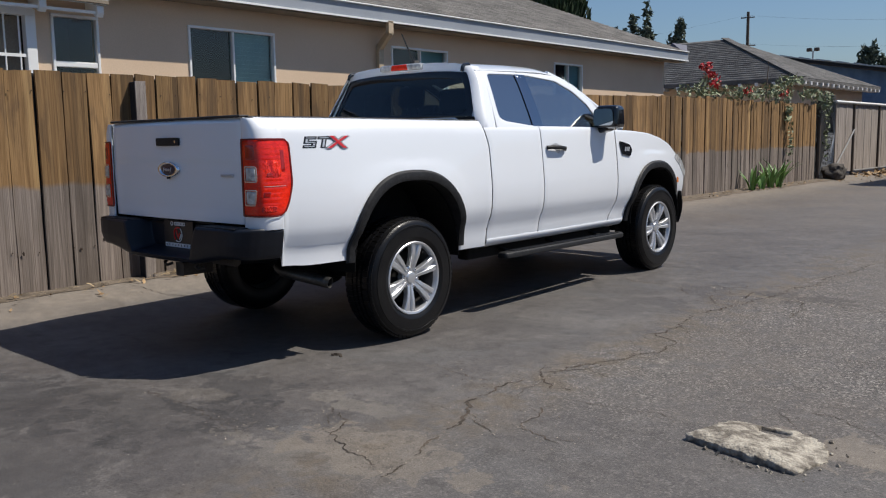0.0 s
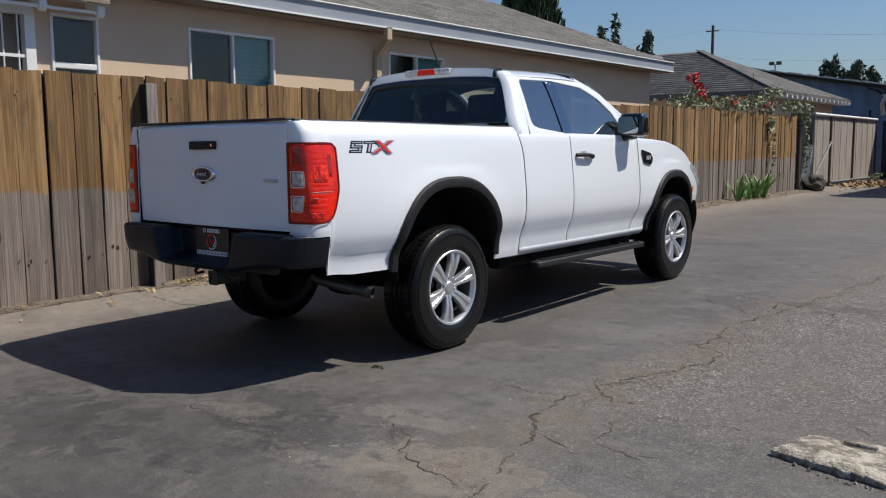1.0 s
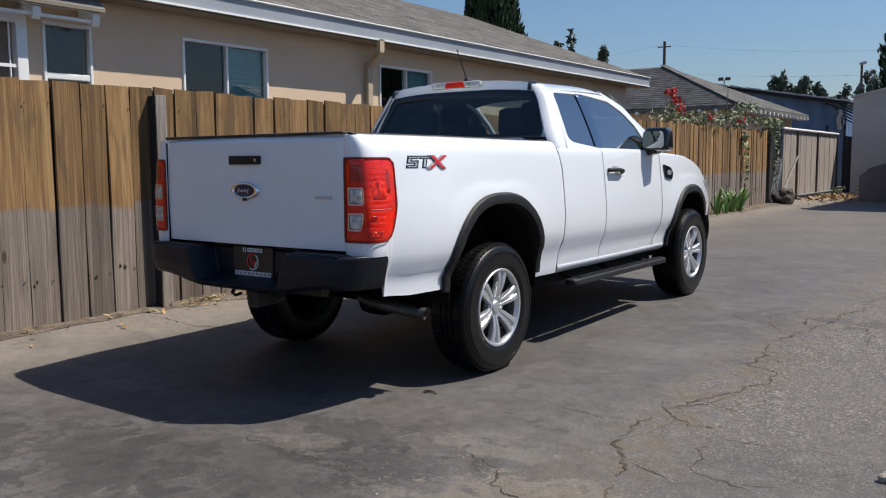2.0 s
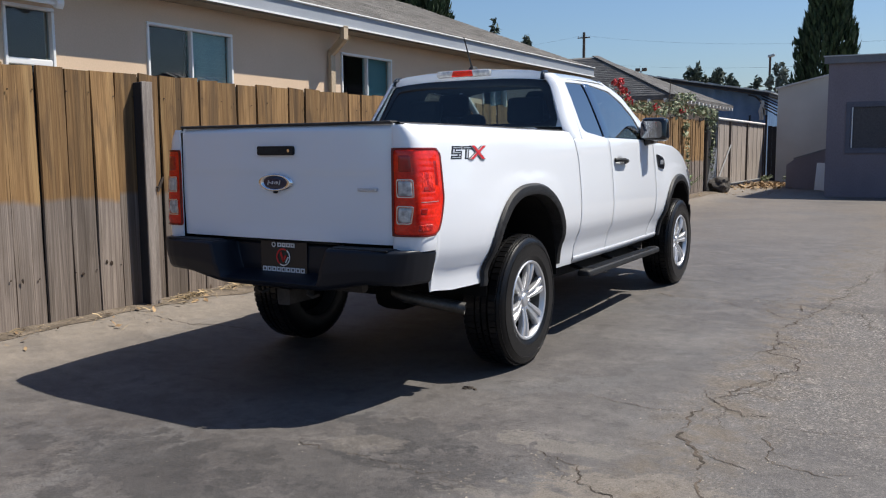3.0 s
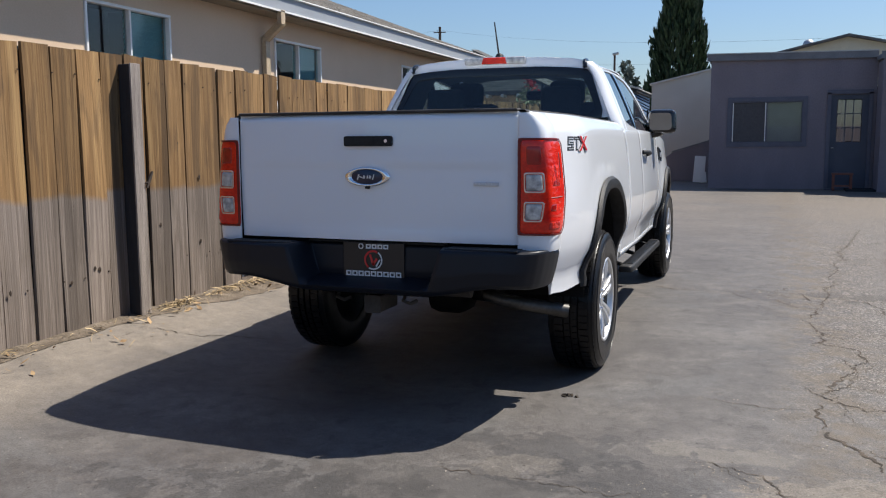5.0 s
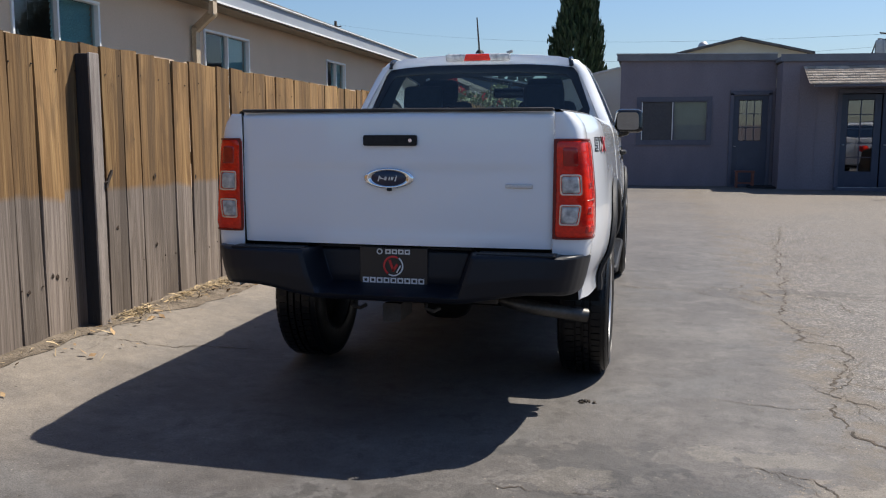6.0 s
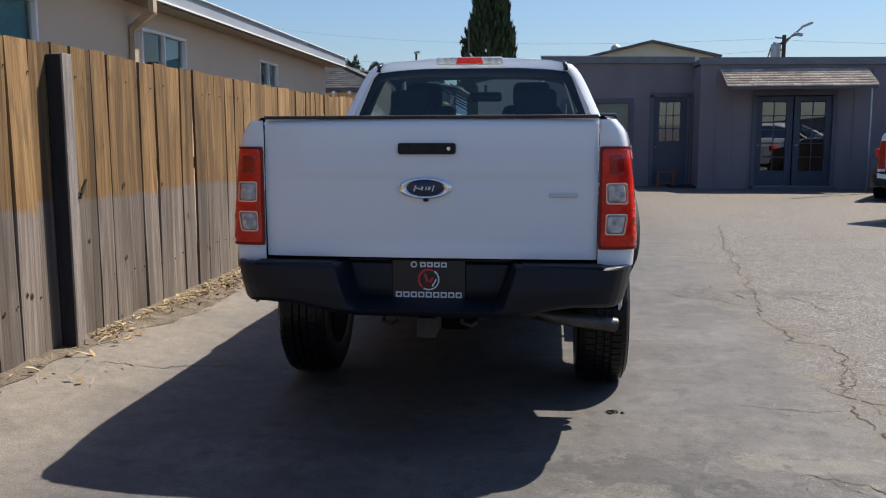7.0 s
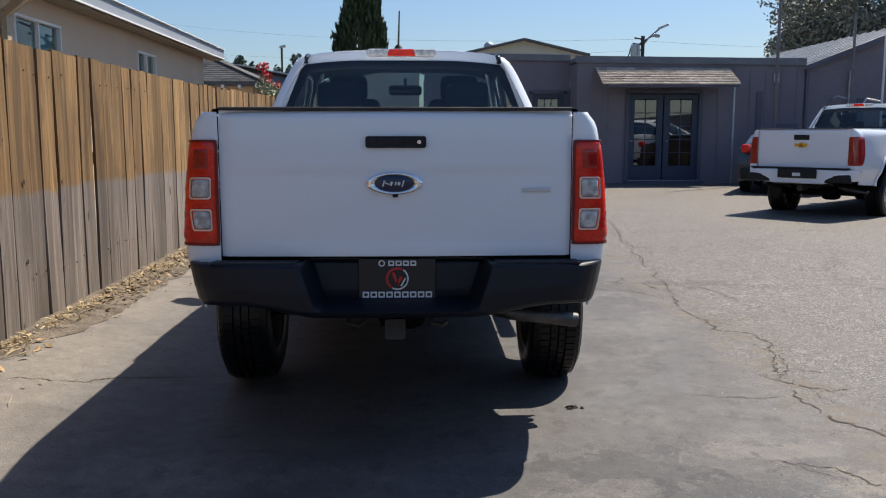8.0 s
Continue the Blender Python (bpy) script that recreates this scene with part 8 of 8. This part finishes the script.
def lump(u, v):
    a = u * math.tau
    rr = rim_at(a) * (1 + 0.07 * noise.noise((math.cos(a) * 6, math.sin(a) * 6, 1)) + 0.05 * noise.noise((math.cos(a) * 15, math.sin(a) * 15, 3)))
    v2 = min(1.0, v / 0.94)
    k = rr * (v2 if v < 0.94 else 1.0 - 0.04 * (v - 0.94) / 0.06)
    x, y = 3.27 + k * math.cos(a), -0.49 + k * math.sin(a)
    low = step01(((x - 3.27) * 0.7 + (y + 0.49) * 0.7 + 0.20) / 0.45)
    z = (0.046 - 0.034 * low) * (1 - 0.45 * v2 ** 5) + 0.012 * noise.noise((x * 7, y * 7, 2)) + 0.0035 * noise.noise((x * 30, y * 30, 2))
    z -= 0.040 * step01((0.072 - abs(x - 3.262)) / 0.014) * step01((0.048 - abs(y + 0.357)) / 0.014)
    return x, y, on_ground(x, y) + (z if v < 0.945 else -0.01)


bm = bmesh.new()
grid(bm, lump, 130, 50)
part("lump", bm, PATCH, pt, recalc=False)
rng = random.Random(5)
bm = bmesh.new()
for _ in range(40):
    a = rng.uniform(-2.4, 1.2)
    r = rim_at(a) * rng.uniform(0.98, 1.28)
    x, y, q = 3.27 + r * math.cos(a), -0.49 + r * math.sin(a), 0.003 + 0.008 * rng.random() ** 2
    box(bm, (x, y, on_ground(x, y) + q * 0.35), (q * 1.7, q * 1.2, q), Euler((rng.random(), rng.random(), rng.random() * 6)))
tagged(part("chips", bm, PATCH, pt, "small broken concrete chips"), kind="stuff")
bm = bmesh.new()
for _ in range(16):
    x, y, q = 0.80 + rng.gauss(0, 0.020), -0.590 + rng.gauss(0, 0.014), 0.003 + 0.007 * rng.random()
    box(bm, (x, y, on_ground(x, y) + q * 0.3), (q * 2.2, q * 1.6, q), Euler((rng.random(), rng.random(), rng.random() * 6)))
tagged(part("dirt_clod", bm, CRACK), "small dark clod of dirt on the asphalt", "clod")

# ---- fence ----
def fence_board_mesh(w, h, seed):
    rng = random.Random(seed)
    bm = bmesh.new()
    t = 0.020
    rows = []
    n = 6
    bow = rng.uniform(-0.008, 0.008)
    for i in range(n + 1):
        f = i / n
        o, e = bow * math.sin(f * math.pi), 0.004 * rng.uniform(-1, 1)
        z = h * f
        dz0, dz1 = (rng.uniform(-0.009, 0.003), rng.uniform(-0.009, 0.003)) if i == n else (0, 0)
        rows.append([bm.verts.new(p) for p in ((o - t / 2, -w / 2 + e, z + dz0), (o + t / 2, -w / 2 + e, z + dz0), (o + t / 2, w / 2 + e * 0.5, z + dz1), (o - t / 2, w / 2 + e * 0.5, z + dz1))])
    for p, q in zip(rows, rows[1:]):
        for j in range(4):
            bm.faces.new((p[j], p[(j + 1) % 4], q[(j + 1) % 4], q[j]))
    bm.faces.new(rows[0][::-1])
    bm.faces.new(rows[-1])
    me = bpy.data.meshes.new("fence_board")
    bmesh.ops.recalc_face_normals(bm, faces=bm.faces)
    bm.to_mesh(me)
    bm.free()
    me.materials.append(BOARD)
    return me


def fence():
    f = thing("fence", "tall weathered board fence, brown above and bleached grey below", "fence")
    FX = -2.300
    # Shade is coloured into the post: near-black body, grey sheet for the sunlit face.
    bm = bmesh.new()
    box(bm, (-2.246, -0.045, 0.86), (0.088, 0.092, 1.80), bev=0.005)
    p = part("post", bm, POSTD, f, "square fence post, its shaded sides coloured near-black")
    bm = bmesh.new()
    box(bm, (-2.196, -0.0445, 0.862), (0.013, 0.095, 1.806), bev=0.003)
    part("post_lit_face", bm, POST, p, "grey sunlit face of the fence post")
    bm = bmesh.new()
    prism(bm, rounded([(-0.010, 0.955), (0.004, 0.950), (0.022, 0.985), (0.034, 1.030), (0.036, 1.062), (0.026, 1.066), (0.006, 1.020)], 0.008), lambda y, z, h: (-2.190 + h + 0.25 * max(0.0, z - 0.98), y + 0.012, z), 0.0, 0.012)
    tube(bm, [(-2.194, 0.0, 0.985), (-2.174, 0.012, 0.99)], 0.008, 6)
    part("gate_hook", bm, POLEW, p)
    # knot holes and dark nail heads in the boards
    rng = random.Random(3)
    for y, z in ((-1.06, 0.41), (-0.60, 0.40), (-0.36, 0.45), (0.44, 0.70), (0.71, 1.00), (0.47, 1.25), (0.70, 0.52), (2.75, 1.75), (0.25, 0.68), (-0.40, 0.46), (1.26, 0.97), (2.10, 0.40)):
        bm = bmesh.new()
        w, hh = rng.uniform(0.008, 0.014), rng.uniform(0.012, 0.022)
        rim = [bm.verts.new((-2.2795 + 0.0, y + w * math.cos(k * math.tau / 9) * rng.uniform(0.7, 1.2), z + hh * math.sin(k * math.tau / 9) * rng.uniform(0.7, 1.2))) for k in range(9)]
        mid = bm.verts.new((-2.276, y, z))
        for k in range(9):
            bm.faces.new((rim[k], rim[(k + 1) % 9], mid))
        part("knot", bm, KNOT, f)
    for k in range(26):
        for z in (0.42, 1.66):
            bm = bmesh.new()
            y = -2.15 + 0.209 * k + rng.uniform(-0.05, 0.05)
            box(bm, (-2.2815, y, z + rng.uniform(-0.02, 0.02)), (0.006, 0.008, 0.008))
            part("nail_head", bm, KNOT, f)
    bm = bmesh.new()
    for z in (0.35, 1.05, 1.60):
        box(bm, (FX - 0.04, 6.0, z + 0.06), (0.04, 23.0, 0.09))
    part("rail", bm, POSTD, f)
    rng = random.Random(12)
    wide = [fence_board_mesh(0.205, 1.0, k) for k in range(8)]
    slim = [fence_board_mesh(0.140, 1.0, 30 + k) for k in range(8)]
    # Added near-black strips behind the joints, so the gaps look shaded.
    seam = bmesh.new()
    box(seam, (0, 0, 0.5), (0.008, 0.085, 1.0))
    batten = bpy.data.meshes.new("batten")
    seam.to_mesh(batten)
    seam.free()
    batten.materials.append(POSTD)
    joints = [-1.30, -1.10, -0.885, -0.665, -0.455, -0.25, -0.04, 0.15, 0.36, 0.555, 0.77, 0.99, 1.225, 1.42, 1.645, 1.87, 2.11, 2.33, 2.56, 2.76, 2.99, 3.20, 3.39, 3.62]
    while joints[0] > -5.6:
        joints.insert(0, joints[0] - rng.uniform(0.19, 0.22))
    while joints[-1] < 17.0:
        joints.append(joints[-1] + (rng.uniform(0.18, 0.23) if joints[-1] < 9 else rng.uniform(0.13, 0.18)))
    for k, (y, y2) in enumerate(zip(joints, joints[1:])):
        w = y2 - y
        meshes = wide if w > 0.17 else slim
        yc = y + w / 2
        h = (1.83 if yc < 5 else 1.83 + 0.02 * (yc - 5) if yc < 10 else 1.93) + rng.uniform(-0.009, 0.006) - ground_z(FX, yc) + 0.02
        if y > 10:
            h += rng.uniform(-0.02, 0.03)
        ob = new("board", meshes[k % 8])
        ob.parent = f
        gap = rng.choice((0.970, 0.962, 0.955, 0.942)) - (0.03 if y > 9 else 0.0)
        ob.matrix_local = Matrix.LocRotScale((FX + rng.uniform(-0.009, 0.009), yc, ground_z(FX, yc) - 0.02), Euler((rng.uniform(-0.005, 0.005), 0, rng.uniform(-0.045, 0.045))),
                                             (1, w / (0.209 if meshes is wide else 0.144) * gap, h))
        # strip that darkens the joint from behind
        ob = new("batten", batten)
        ob.parent = f
        ob.matrix_local = Matrix.LocRotScale((FX - 0.0265, y, ground_z(FX, y) - 0.02), Euler((0, 0, 0)), (1, 1, h * 0.985))
    return f


def gate():
    g = thing("gate", "grey board gate with dark posts and pale top rail", "gate")
    z = ground_z(-2.3, 20)
    for y in (17.35, 18.45, 20.0, 22.3, 24.9):
        bm = bmesh.new()
        tube(bm, [(-2.3, y, z - 0.1), (-2.3, y, 2.02)], 0.045, 10)
        part("post", bm, POLEW, g)
    bm = bmesh.new()
    tube(bm, [(-2.27, 18.45, 2.03), (-2.27, 24.9, 2.03)], 0.035, 8)
    part("top_rail", bm, WHITEP, g)
    for y0, y1 in ((18.5, 19.95), (20.05, 22.25), (22.35, 24.85)):
        n = int((y1 - y0) / 0.28)
        for k in range(n):
            bm = bmesh.new()
            box(bm, (-2.31 + 0.008 * (k % 2), y0 + (k + 0.5) * (y1 - y0) / n, (z + 2.0) / 2 + 0.05), (0.008, (y1 - y0) / n * 0.985, 2.0 - z - 0.12))
            part("board", bm, GATE, g)
        bm = bmesh.new()
        tube(bm, [(-2.25, y0, 0.25 + z), (-2.25, y1, 1.35)], 0.02, 6) if y0 < 19 else tube(bm, [(-2.25, y0, z + 0.12), (-2.25, y1, z + 0.12)], 0.02, 6)
        part("brace", bm, GALV, g)
    bm = bmesh.new()
    for k in range(14):
        for s in (-1, 1):
            tube(bm, [(-2.27, 17.4 + k * 0.075, z + (0.1 if s > 0 else 2.0)), (-2.27, min(18.42, 17.4 + k * 0.075 + 0.6), z + 0.1 + (1.0 if s > 0 else 0.9))], 0.004, 4)
    part("chain_link", bm, GALV, g)
    for k in range(6):
        bm = bmesh.new()
        box(bm, (-2.40 - 0.008 * (k % 2), 17.20 + 0.33 * k, z + 0.90), (0.02, 0.322, 1.86))
        part("dark_board", bm, POSTD, g)


gate()
fence()
